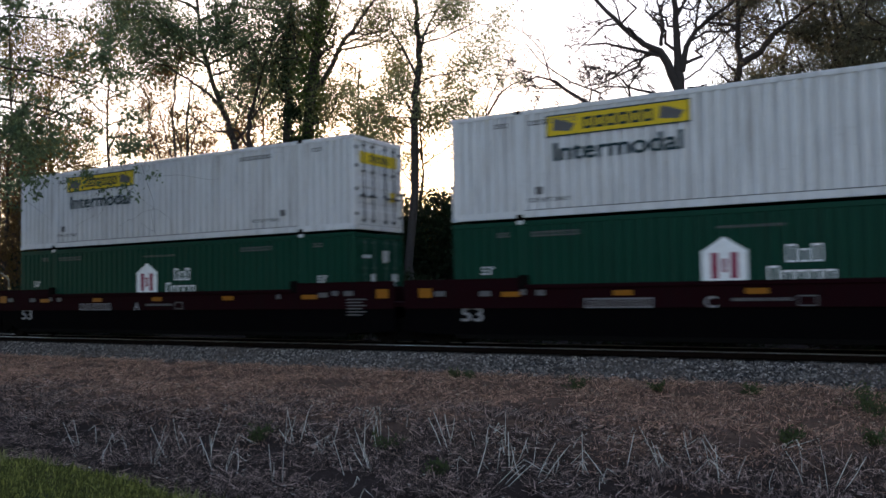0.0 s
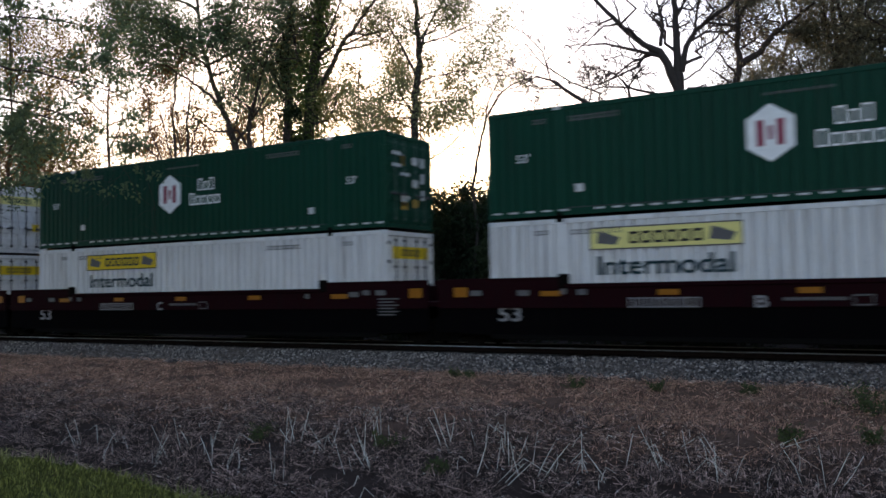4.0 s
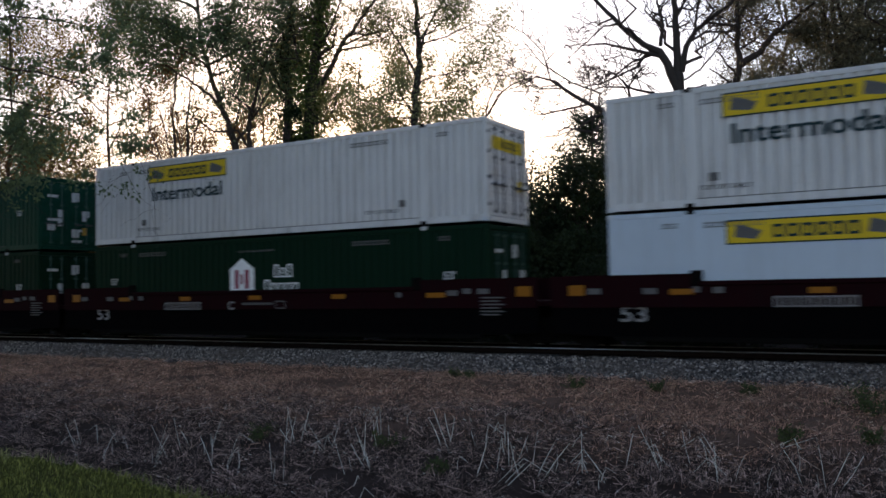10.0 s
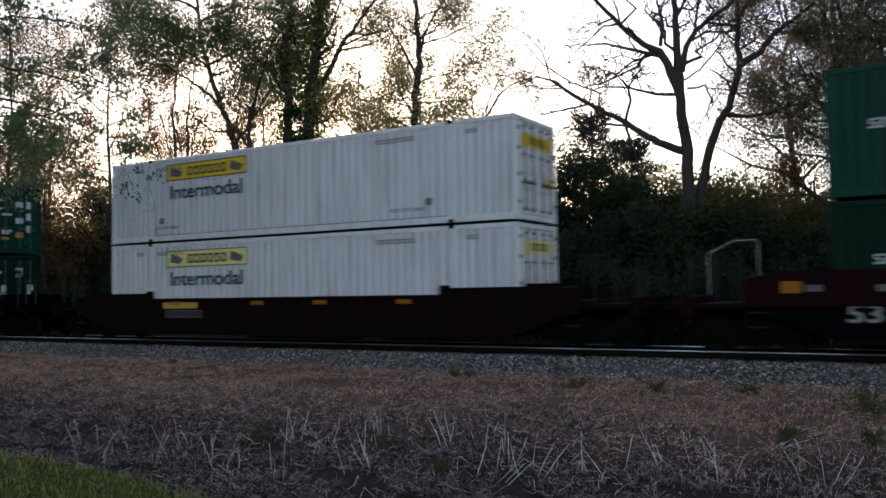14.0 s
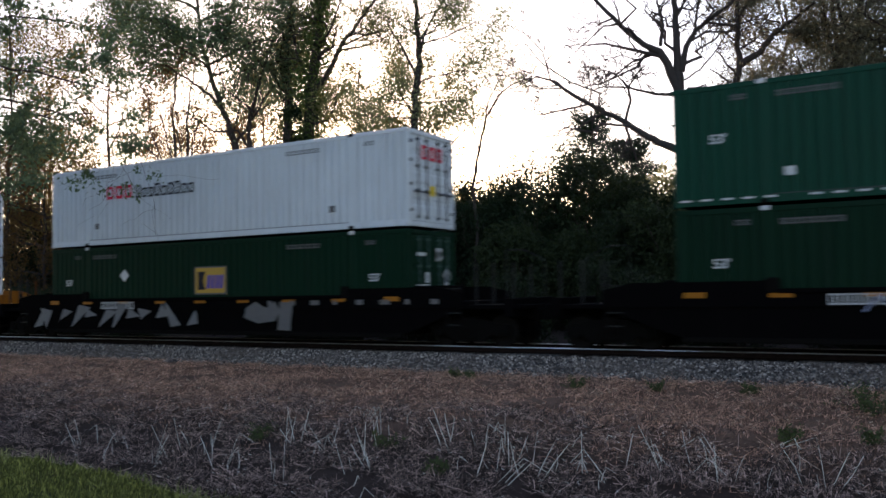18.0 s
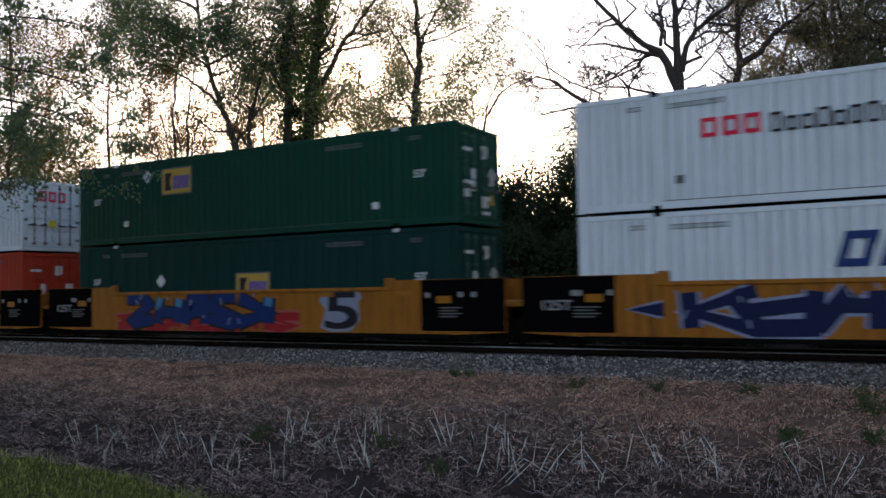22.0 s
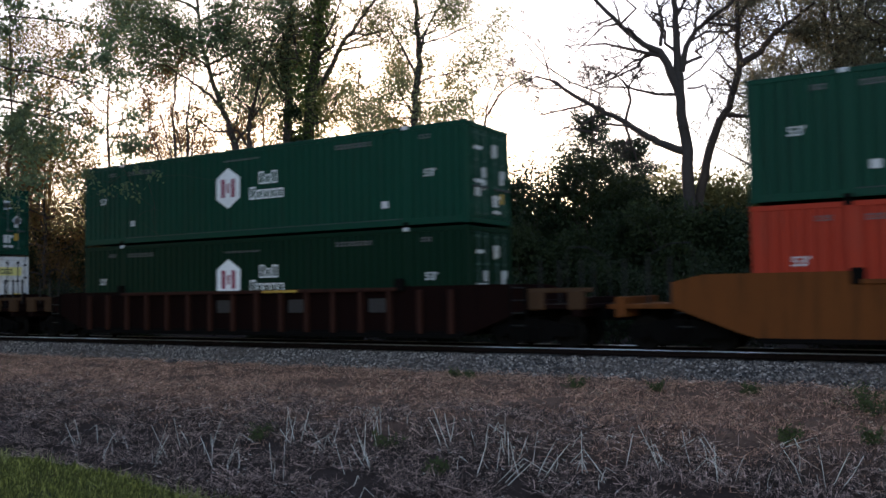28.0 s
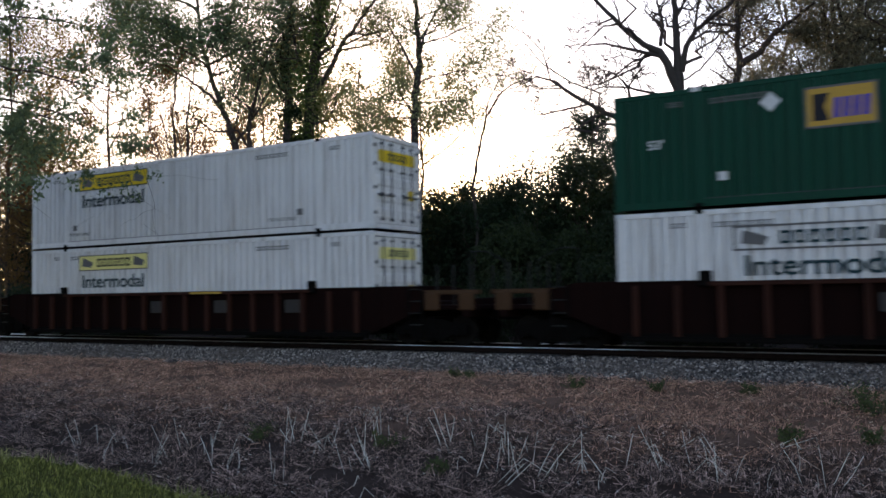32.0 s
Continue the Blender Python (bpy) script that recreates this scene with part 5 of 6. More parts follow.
# large bare tree: a straight stem, limbs spreading high, one long bough reaching over the clearing
tree("bare_tree", "large leafless tree with a long low bough", (-9.88, 38, GZ), [
    ([(0, 0, 0), (0.2, 0, 7.4), (0, 0, 9.9), (0, 0, 11.5), (-0.1, 0, 13), (-0.1, 0, 14.6), (-0.2, 0, 16.7)], 0.29, 0.1),
    ([(0, 0, 10.8), (-0.5, -0.1, 12.2), (-0.8, -0.2, 12.8), (-1.5, -0.3, 13.2), (-2.5, -0.4, 14.2), (-3.5, -0.5, 15.4), (-4.3, -0.6, 16.6)], 0.22, 0.06),
    ([(-2.6, -0.4, 14.3), (-3.4, -0.3, 14.4), (-4.3, 0, 13.9), (-5.4, 0.2, 13.3)], 0.06, 0.02),
    ([(-0.9, -0.2, 12.8), (-2.1, -0.3, 12.5), (-2.9, -0.5, 11.9), (-3.5, -0.8, 11.5)], 0.07, 0.02),
    ([(0.1, 0, 11.8), (0.3, 0.1, 12.9), (0.7, 0.2, 13.6), (1.5, 0.2, 14.1), (2.3, 0.3, 14.6), (2.9, 0.4, 15.4)], 0.15, 0.04),
    ([(0.7, 0.2, 13.4), (0.8, 0.1, 14.2), (1, 0.2, 15.2)], 0.08, 0.03),
    ([(-0.8, -0.1, 13.1), (-0.7, 0.1, 14.1), (-0.9, 0.2, 14.9), (-1.1, 0.3, 15.9)], 0.1, 0.04),
    ([(-0.1, 0, 14.3), (0.4, 0.1, 15.1), (0.7, 0.3, 16.1)], 0.08, 0.03),
    ([(0.1, 0, 8.2), (-0.8, -0.1, 8.6), (-1.5, -0.2, 9), (-2.4, -0.3, 9.7), (-4, -0.4, 10.7), (-5.3, -0.5, 11.6), (-5.7, -0.6, 12), (-6.7, -0.7, 12.4), (-7.4, -0.8, 12.1)], 0.2, 0.02),
    ([(-4.1, -0.4, 10.8), (-5.2, -0.4, 10.7), (-6.2, -0.4, 10.6), (-6.9, -0.5, 10.6)], 0.07, 0.02),
    ([(-5.5, -0.5, 11.7), (-6.4, -0.5, 11.8), (-6.9, -0.4, 11.9), (-7.5, -0.4, 12.3)], 0.045, 0.02),
    ([(-7, -0.7, 12.6), (-7.8, -0.5, 13), (-8.6, -0.4, 13.6)], 0.035, 0.015),
    ([(-2.5, -0.3, 9.7), (-2.2, -0.3, 10.7), (-2.3, -0.3, 11.3), (-1.9, -0.4, 11.8), (-1.5, -0.5, 12.2)], 0.08, 0.03),
    ([(-2.5, -0.3, 9.7), (-2.4, 0.1, 8.9), (-2.1, 0.3, 7.7)], 0.08, 0.04),
    ([(-0.2, 0, 10.8), (-1.1, -0.2, 10.9), (-2.2, -0.4, 11.3), (-3.4, -0.5, 11.5), (-3.9, -0.7, 11.4)], 0.09, 0.02),
    ([(-2.3, -0.4, 11.4), (-2.9, -0.3, 12.1), (-3.4, -0.3, 12.3), (-3.9, -0.4, 12.5)], 0.05, 0.02),
    ([(-4.2, -0.4, 10.8), (-4.1, -0.2, 11.5), (-4.3, 0.0, 12.1), (-4.2, 0.2, 12.7)], 0.05, 0.02),
    ([(0.3, 0, 11), (0.8, 0.1, 11), (1.1, 0.1, 11.1), (1.3, 0.2, 10.4), (1, 0.2, 9.7), (0.5, 0.3, 9)], 0.06, 0.02),
    ([(0.2, 0, 11.4), (0.9, 0.1, 11.8), (1.6, 0.2, 12.6), (2, 0.4, 13.3), (2.3, 0.5, 13.5)], 0.05, 0.02),
], 3, BARK_GREY, None, depth=2, twigs=7, spread=0.6, shrink=0.62, lift=0.1, minimum=0.024)
# its neighbour, bending away and forking, with thin dull leaves at the ends
tree("crooked_tree", "dark crooked tree leaning out and forking, thinly leaved", (-9.4, 38.5, GZ), [
    ([(0, 0, 0), (0.2, 0, 6.6), (0.6, 0, 8.2), (1.1, 0, 9.5), (1.5, 0, 10), (1.8, 0, 11), (2, 0, 11.8), (2, 0, 13.2), (2, 0, 14.3), (1.9, 0, 15.8)], 0.22, 0.08),
    ([(2, 0, 11.8), (2.9, 0.1, 12.3), (3.4, 0.2, 13), (3.8, 0.3, 13.3), (4.4, 0.4, 13.7), (5.1, 0.5, 14.2)], 0.17, 0.05),
    ([(3.8, 0.3, 13.1), (4.5, 0.3, 12.9), (5.2, 0.3, 12.6)], 0.07, 0.02),
    ([(1.4, 0, 9.7), (2.3, -0.1, 9.5), (3.2, -0.2, 9.5), (3.9, -0.3, 9.7), (4.7, -0.4, 9.7)], 0.11, 0.03),
    ([(1.9, 0, 13.8), (2.3, 0.2, 14.4), (2.7, 0.4, 15.2)], 0.1, 0.03),
    ([(3.6, -0.3, 9.8), (3, -0.3, 10.4), (2.7, -0.4, 10.8)], 0.04, 0.02),
], 5, BARK, LEAF_DULL, 0.12, 7, 0.34, 2, 6, spread=0.7, shrink=0.48, lift=0.15, minimum=0.016, keep=lambda p: p.x > 1.9 and p.z > 8.8)
# slim pale tree
tree("slim_tree", "slender tree with thin pale green leaves", (-22.97, 36, GZ), [
    ([(0, 0, 0), (0.2, 0, 10.7), (0.4, 0, 12.6), (0.5, 0, 14.2), (0.4, 0, 15.8), (0.3, 0, 17.5), (0.3, 0, 19)], 0.23, 0.06),
    ([(0.5, 0, 13.9), (0.8, 0.1, 15.1), (1.4, 0.2, 16.1), (2, 0.3, 17)], 0.09, 0.03),
    ([(0.4, 0, 13), (-0.2, -0.1, 14.2), (-0.9, -0.2, 15.4), (-1.4, -0.3, 16.3)], 0.09, 0.03),
    ([(0.3, 0, 11), (-0.6, 0.2, 12), (-1.2, 0.4, 13.2)], 0.06, 0.02),
    ([(0.4, 0, 12.6), (1.5, 0.1, 12.9), (2.9, 0.3, 13), (3.8, 0.4, 12.8)], 0.05, 0.015),
    ([(0.3, 0, 11.7), (1.9, -0.2, 11.5), (3.4, -0.4, 11.3)], 0.05, 0.015),
    ([(0.5, 0, 14.6), (2.2, -0.1, 14.7), (3.9, -0.3, 15.1), (4.9, -0.4, 14.6)], 0.05, 0.015),
    ([(0.4, 0, 15.8), (2.1, 0.2, 16.4), (3.6, 0.4, 16.4)], 0.05, 0.015),
    ([(0.3, 0, 11.4), (-1.4, 0.2, 12), (-3.4, 0.5, 13.2)], 0.05, 0.015),
    ([(0.2, 0, 10.9), (-1.2, -0.2, 11.1), (-2.8, -0.4, 11.3)], 0.04, 0.015),
    ([(0.4, 0, 15.2), (-1.4, 0.2, 16.4), (-3, 0.5, 17.4)], 0.05, 0.015),
    ([(0.2, 0, 10.2), (1.4, -0.3, 10.3), (3.0, -0.5, 10.6)], 0.04, 0.015),
    ([(0.2, 0, 9.6), (-1.4, -0.3, 9.8), (-2.6, -0.5, 10.2)], 0.04, 0.015),
], 12, BARK_GREY, LEAF_PALE, 0.13, 7, 0.42, 2, 6, spread=0.7, shrink=0.5, lift=0.12, minimum=0.011)
# ivy-clad tree and its neighbours
tree("ivy_tree", "tall tree with its trunk thick with ivy, one limb reaching out", (-28.11, 34, GZ), [
    ([(0, 0, 0), (0.1, 0, 10), (0.3, 0, 12.5), (0.7, 0, 14.6), (1, 0, 16.6), (1.3, 0, 18.9)], 0.36, 0.14),
    ([(0.4, 0, 12.4), (1.4, 0.1, 13.4), (2.2, 0.2, 14.8), (3.1, 0.2, 15.6), (4.2, 0.3, 16.7), (5.1, 0.4, 17.7)], 0.16, 0.04),
    ([(0.4, 0, 12.6), (-0.5, 0.2, 14.1), (-1.2, 0.4, 15.9), (-2.1, 0.6, 18)], 0.1, 0.03),
    ([(2.3, 0.2, 14.7), (3.7, 0.2, 15), (4.9, 0.5, 15.1)], 0.06, 0.02),
    ([(0.7, 0, 14.6), (2.1, -0.4, 15.7), (3.2, -0.8, 17.2)], 0.09, 0.03),
    ([(0.2, 0, 10.8), (1.7, -0.4, 10.8), (2.6, -0.8, 11.6)], 0.07, 0.02),
], 21, BARK, LEAF_OLIVE, 0.125, 6, 0.5, 2, 6, spread=0.7, shrink=0.5, ivy=7500, ivy_leaf=LEAF_GREEN, minimum=0.014, keep=lambda p: noise.noise(p * 0.6) > -0.25)
shrub("ivy_thicket", "dense ivy and brush wrapped round a tall trunk", (-28.2, 33.6, GZ), (2.4, 2.0, 12.2), 25, LEAF_DARK, 0.14, 15000, "shrub", 0.55)
shrub("ivy_thicket", "dark brush gathered round the foot of leaning trunks", (-30.3, 34.6, GZ), (4.2, 2.6, 9.6), 27, LEAF_DUSK, 0.15, 14000, "shrub", 0.65, 22)
shrub("ivy_thicket", "ivy-smothered young tree beside a tall trunk", (-26.3, 34.2, GZ), (2.4, 2.0, 11.0), 26, LEAF_OLIVE, 0.13, 9000, "shrub", 0.3)
tree("straight_tree", "thin straight tree beside the ivy-clad one", (-30.84, 35.5, GZ), [
    ([(0, 0, 0), (0.1, 0, 10.5), (0.2, 0, 12.7), (0.1, 0, 14.9), (0.3, 0, 17), (0.7, 0, 19.5)], 0.24, 0.07),
    ([(0.2, 0, 13), (-1.2, 0.2, 14.5), (-2.3, 0.5, 16.3)], 0.08, 0.02),
    ([(0.1, 0, 13.9), (1, 0.2, 15.4), (1.2, 0.5, 17)], 0.07, 0.02),
    ([(0.2, 0, 12), (1.4, -0.2, 12.8), (2, -0.5, 14.2)], 0.05, 0.02),
], 23, BARK, LEAF_OLIVE, 0.12, 4, 0.45, 2, 5, ivy=1800, minimum=0.014)
tree("forked_tree", "dark tree forking low with a dense green crown", (-33.51, 35, GZ), [
    ([(3.0, 0, 0), (2.3, 0, 4.6), (1.3, 0, 7.3), (0.3, 0, 9.1), (-0.6, 0, 10.5), (-1.6, 0, 12.7), (-2.5, 0, 14.8), (-3.3, 0, 17), (-3.6, 0, 19.8)], 0.28, 0.08),
    ([(-1.5, 0, 12.5), (-2.4, -0.1, 13.6), (-3.6, -0.2, 14.4), (-5.5, -0.4, 15.7), (-7.8, -0.5, 16.3)], 0.11, 0.03),
    ([(1.6, 0, 6.6), (0.8, 0.1, 8.8), (0.4, 0.1, 10.5), (0.4, 0.1, 12), (0.9, 0.2, 13.5), (1.6, 0.2, 15.2), (2.5, 0.3, 17.1)], 0.17, 0.05),
    ([(0.6, 0.1, 11.9), (1.9, 0.2, 13.4), (2.7, 0.5, 14.4)], 0.06, 0.02),
    ([(1.2, 0, 7.4), (-0.6, 0.2, 8.6), (-2.2, 0.3, 9.3), (-3.4, 0.3, 10.4)], 0.09, 0.03),
    ([(-0.9, 0, 11), (-0.4, 0.2, 12.7), (-1.2, 0.4, 14.8)], 0.06, 0.02),
    ([(-3.1, 0, 16.7), (-5.5, -0.3, 18.2), (-8.1, -0.7, 19.1), (-9.5, -1, 18.2)], 0.1, 0.03),
    ([(-3.4, 0, 18.1), (0.2, -0.6, 18.2), (4.4, -1.2, 17)], 0.1, 0.03),
    ([(-2.7, 0, 15.4), (0.9, -0.5, 16), (4.4, -1, 15.5)], 0.09, 0.03),
    ([(-3.5, 0, 18.8), (-7.3, 0.4, 20.6), (-11.2, 0.8, 22.2)], 0.09, 0.03),
    ([(-3.1, 0, 16.3), (-6.7, 0.3, 16.8), (-9.9, 0.6, 15.9)], 0.07, 0.03),
    ([(-3.0, 0, 16.0), (-1.2, -1.0, 16.8), (1.5, -1.6, 17.0)], 0.07, 0.03),
    ([(-2.6, 0, 15.2), (-4.2, -1.0, 16.6), (-5.6, -1.4, 17.6)], 0.07, 0.03),
], 33, BARK, LEAF_MID, 0.155, 17, 0.52, 2, 6, spread=0.7, shrink=0.5, minimum=0.014, keep=lambda p: p.z > 15.0 + 2.4 * noise.noise(p * 0.4) or (p.z > 11 and noise.noise(p * 0.8) > 0.12))
tree("thin_stemmed_tree", "cluster of thin reddish stems with sparse russet leaves", (-37.49, 34, GZ), [
    ([(0, 0, 0), (-0.1, 0, 8.4), (-0.3, 0, 10.4), (-0.5, 0, 12.2), (-0.4, 0, 14), (0.1, 0, 15.9)], 0.12, 0.03),
    ([(0.2, 0, 8), (0.1, 0.1, 10.3), (-0.5, 0.1, 11.9), (-1, 0.2, 13.3)], 0.06, 0.02),
    ([(0.4, 0, 7.9), (0.8, -0.1, 10.2), (0.7, -0.1, 12), (1.1, -0.2, 13.7), (1.8, -0.3, 15.2)], 0.11, 0.02),
    ([(0.5, 0, 8.3), (0.9, 0.1, 10.1), (1.1, 0.2, 11.4), (1.3, 0.3, 12.8)], 0.06, 0.02),
    ([(-0.2, 0, 8.1), (-0.7, 0.1, 10.1), (-1.7, 0.2, 12.5), (-2.5, 0.3, 13.8), (-3.4, 0.4, 14.8)], 0.05, 0.02),
    ([(-0.3, 0, 7.8), (-1.5, -0.1, 10.3), (-2.3, -0.2, 12), (-2.1, -0.3, 13.3), (-2.7, -0.4, 14.4)], 0.05, 0.02),
    ([(-0.8, 0, 7.5), (-1.8, 0, 10.2), (-3.6, 0.1, 11.4), (-4.6, 0.1, 12.4), (-5.2, 0.2, 13.1)], 0.05, 0.02),
], 41, BARK, LEAF_RUSSET, 0.12, 3, 0.2, 2, 5, spread=0.55, shrink=0.34, lift=0.35, minimum=0.016)
# leafy trees towards the low sun
for k, (x, y, h, w, mat, tone) in enumerate(((-46, 36, 21, 4.4, LEAF_GOLD, "olive"), (-52, 33, 22, 4.8, LEAF_GOLD, "olive"), (-47, 45, 12, 3.6, LEAF_RUSSET, "russet"), (-58, 40, 24, 5.5, LEAF_GOLD, "olive"), (-53, 47, 15, 4.6, LEAF_RUSSET, "russet"),
                                             (-31.5, 43, 17, 4.0, LEAF_OLIVE, "olive"), (-36.5, 43, 17, 4.2, LEAF_OLIVE, "olive"), (-28, 45, 16, 4.0, LEAF_GOLD, "olive"), (-40.5, 43, 14, 3.2, LEAF_RUSSET, "russet"), (-68, 36, 22, 6, LEAF_OLIVE, "olive"), (-62, 50, 16, 5, LEAF_RUSSET, "russet"), (-49.5, 33.5, 11, 4.2, LEAF_RUSSET, "russet"), (-56, 36, 12, 4.6, LEAF_RUSSET, "russet"), (-43, 47, 21, 4.4, LEAF_OLIVE, "olive"))):
    simple_tree("leafy_tree", "tree with loose " + tone + " foliage against the sunset", (x, y, GZ + 0.1), h, 60 + k, BARK, mat, 0.15, (0.4 * (k % 3 - 1), 0), 0.22 if h > 15 else 0.12, w, 0.14, 7, 17, 2, 0.36, 4)
# small leaning tree in the clearing
tree("leaning_sapling", "small leaning tree with few leaves", (-21.86, 40, GZ), [
    ([(0, 0, 0), (0.2, 0, 7.7), (0.7, 0, 9.8), (1.1, 0, 11.4), (1.9, 0, 12.5), (2.9, 0, 13), (3.9, 0, 13.2)], 0.1, 0.02),
    ([(0.9, 0, 10.7), (1.3, 0.1, 12.4), (2, 0.1, 13.5), (2.5, 0.2, 14.3)], 0.05, 0.015),
    ([(1.3, 0, 11.7), (2.2, -0.1, 12.6), (3.6, -0.3, 12.8)], 0.035, 0.015),
    ([(0.6, 0, 9.7), (0.2, 0.1, 11.1), (0.2, 0.2, 12.7), (0.6, 0.3, 13.6)], 0.04, 0.015),
], 51, BARK_GREY, LEAF_PALE, 0.12, 1, 0.1, 2, 6, spread=0.5, shrink=0.4, lift=0.2, minimum=0.016)
# trees past the bare one
tree("leaning_oak", "dark tree with limbs leaning over the clearing, fine brown-green foliage", (-2.95, 40, GZ), [
    ([(0, 0, 0), (0, 0, 4.6), (-0.1, 0, 7), (-0.2, 0, 8.5), (-0.3, 0, 10.7), (0.2, 0, 12.8), (0.5, 0, 15.7)], 0.35, 0.1),
    ([(-0.1, 0, 7.8), (-0.8, -0.1, 8.9), (-1.3, -0.3, 9.8), (-1.8, -0.5, 10.8), (-2.2, -0.6, 12.1)], 0.15, 0.03),
    ([(-0.2, 0, 7.4), (-1, 0.1, 8.2), (-1.8, 0.3, 8.7), (-2.4, 0.4, 9.2)], 0.11, 0.03),
    ([(-0.1, 0, 6.3), (-0.6, -0.2, 7.3), (-1.5, -0.3, 7.7), (-2.5, -0.5, 7.8)], 0.11, 0.02),
    ([(-0.2, 0, 9.5), (0.4, 0.2, 11.1), (1.1, 0.4, 12.5)], 0.12, 0.03),
    ([(-0.2, 0, 10.7), (-0.9, 0.2, 12.3), (-1.3, 0.4, 14)], 0.12, 0.03),
    ([(0.2, 0, 11.8), (-0.4, -0.2, 13.4), (-0.5, -0.4, 15.1)], 0.12, 0.03),
], 71, BARK, LEAF_DULL, 0.12, 6, 0.36, 2, 6, minimum=0.01)
tree("leaning_brush_tree", "small dark tree leaning low over the brush", (-3.34, 37, GZ), [
    ([(0, 0, 0), (-0.1, 0, 4.4), (-0.6, 0, 5.4), (-1.3, 0, 6), (-1.9, 0, 6.5), (-2.4, 0, 6.9)], 0.17, 0.04),
    ([(-1.3, 0, 6), (-1.7, 0, 6.8), (-1.8, 0, 7.3)], 0.06, 0.02),
    ([(-0.6, 0, 5.4), (-1.1, 0, 5.8), (-1.9, 0, 5.8), (-2.6, 0, 5.8)], 0.06, 0.02),
    ([(-0.3, 0, 4.8), (0.2, 0, 5.6), (0.8, 0, 5.7)], 0.06, 0.02),
], 72, BARK, LEAF_RUSSET, 0.11, 4, 0.25, 2, 5, minimum=0.01)
for k, (x, y, h, w, mat, tone) in enumerate(((0.5, 37, 19, 3.6, LEAF_DULL, "dull green"), (-6.3, 47, 17, 4.0, LEAF_DULL, "dull green"), (-3.6, 44, 19, 4.0, LEAF_DULL, "dull green"), (2.5, 43, 20, 4.4, LEAF_DULL, "dull green"), (-0.6, 36, 18, 2.6, LEAF_DULL, "dull green"), (6, 36, 19, 4.5, LEAF_OLIVE, "olive"), (11, 41, 18, 4.5, LEAF_DARK, "dark green"))):
    simple_tree("leafy_tree", "tall tree with fine " + tone + " foliage", (x, y, GZ), h, 90 + k, BARK, mat, 0.12, (-0.4, 0), 0.42 if k in (1, 2) else 0.3, w, 0.24, 9, 16, 2, 0.38, 5)
# unseen trees added past the edge of the view to shade the train's left
for k, (x, y, h) in enumerate(((-37, 9.0, 15), (-45, 12.5, 16))):
    simple_tree("lawn_tree", "unseen green tree added beside the lawn to shade the train", (x, y, -0.3), h, 140 + k, BARK, LEAF_MID, 0.2, (0.3, 0), 0.25, 4.6, 0.26, 7, 14, 2, 0.5, 4)
# tree on the camera's side, its boughs hanging into view
tree("overhanging_tree", "tree beside the lawn with boughs hanging over the verge", (-28.5, 12.5, -0.6), [
    ([(0, 0, 0), (0.3, 0, 3), (0.6, 0, 6), (0.9, 0, 10), (1.0, 0, 14), (1.2, 0, 17)], 0.35, 0.08),
    ([(0.6, 0, 6), (3.5, 0.6, 7.6), (6.5, 1.2, 7.6), (8.6, 1.5, 7.0), (9.6, 1.6, 6.5)], 0.055, 0.012),
    ([(0.7, 0, 7.0), (3.5, 0.6, 8.4), (6.5, 1.0, 8.5), (9.0, 1.3, 7.8), (11.0, 1.4, 7.2)], 0.055, 0.012),
    ([(0.7, 0, 7.5), (4.0, 0.4, 9.3), (7.5, 0.8, 9.6), (10.0, 1.0, 9.0)], 0.055, 0.012),
    ([(0.8, 0, 8.5), (4.0, 0.2, 10.5), (7.5, 0.4, 11.2), (10.6, 0.4, 10.6)], 0.055, 0.012),
    ([(0.8, 0, 9.5), (3.5, 0.0, 12), (7.0, 0.2, 12.8), (11.0, 0.3, 12.2)], 0.055, 0.012),
    ([(0.5, 0, 5.4), (3.0, 1.2, 6.6), (5.2, 1.7, 6.9), (7.0, 2.0, 6.6)], 0.045, 0.012),
    ([(6.5, 1.2, 7.4), (8.6, 1.4, 6.8), (10.6, 1.5, 6.9)], 0.03, 0.008),
], 77, BARK, LEAF_MID, 0.12, 13, 0.1, 2, 7, lift=0.08, minimum=0.004, keep=lambda p: p.x < 11.3 and ((p.z > 6.6 and noise.noise(p * 0.9) > 0.12) or (5.0 < p.z < 6.9 and noise.noise(p * 1.1) > -0.1)))


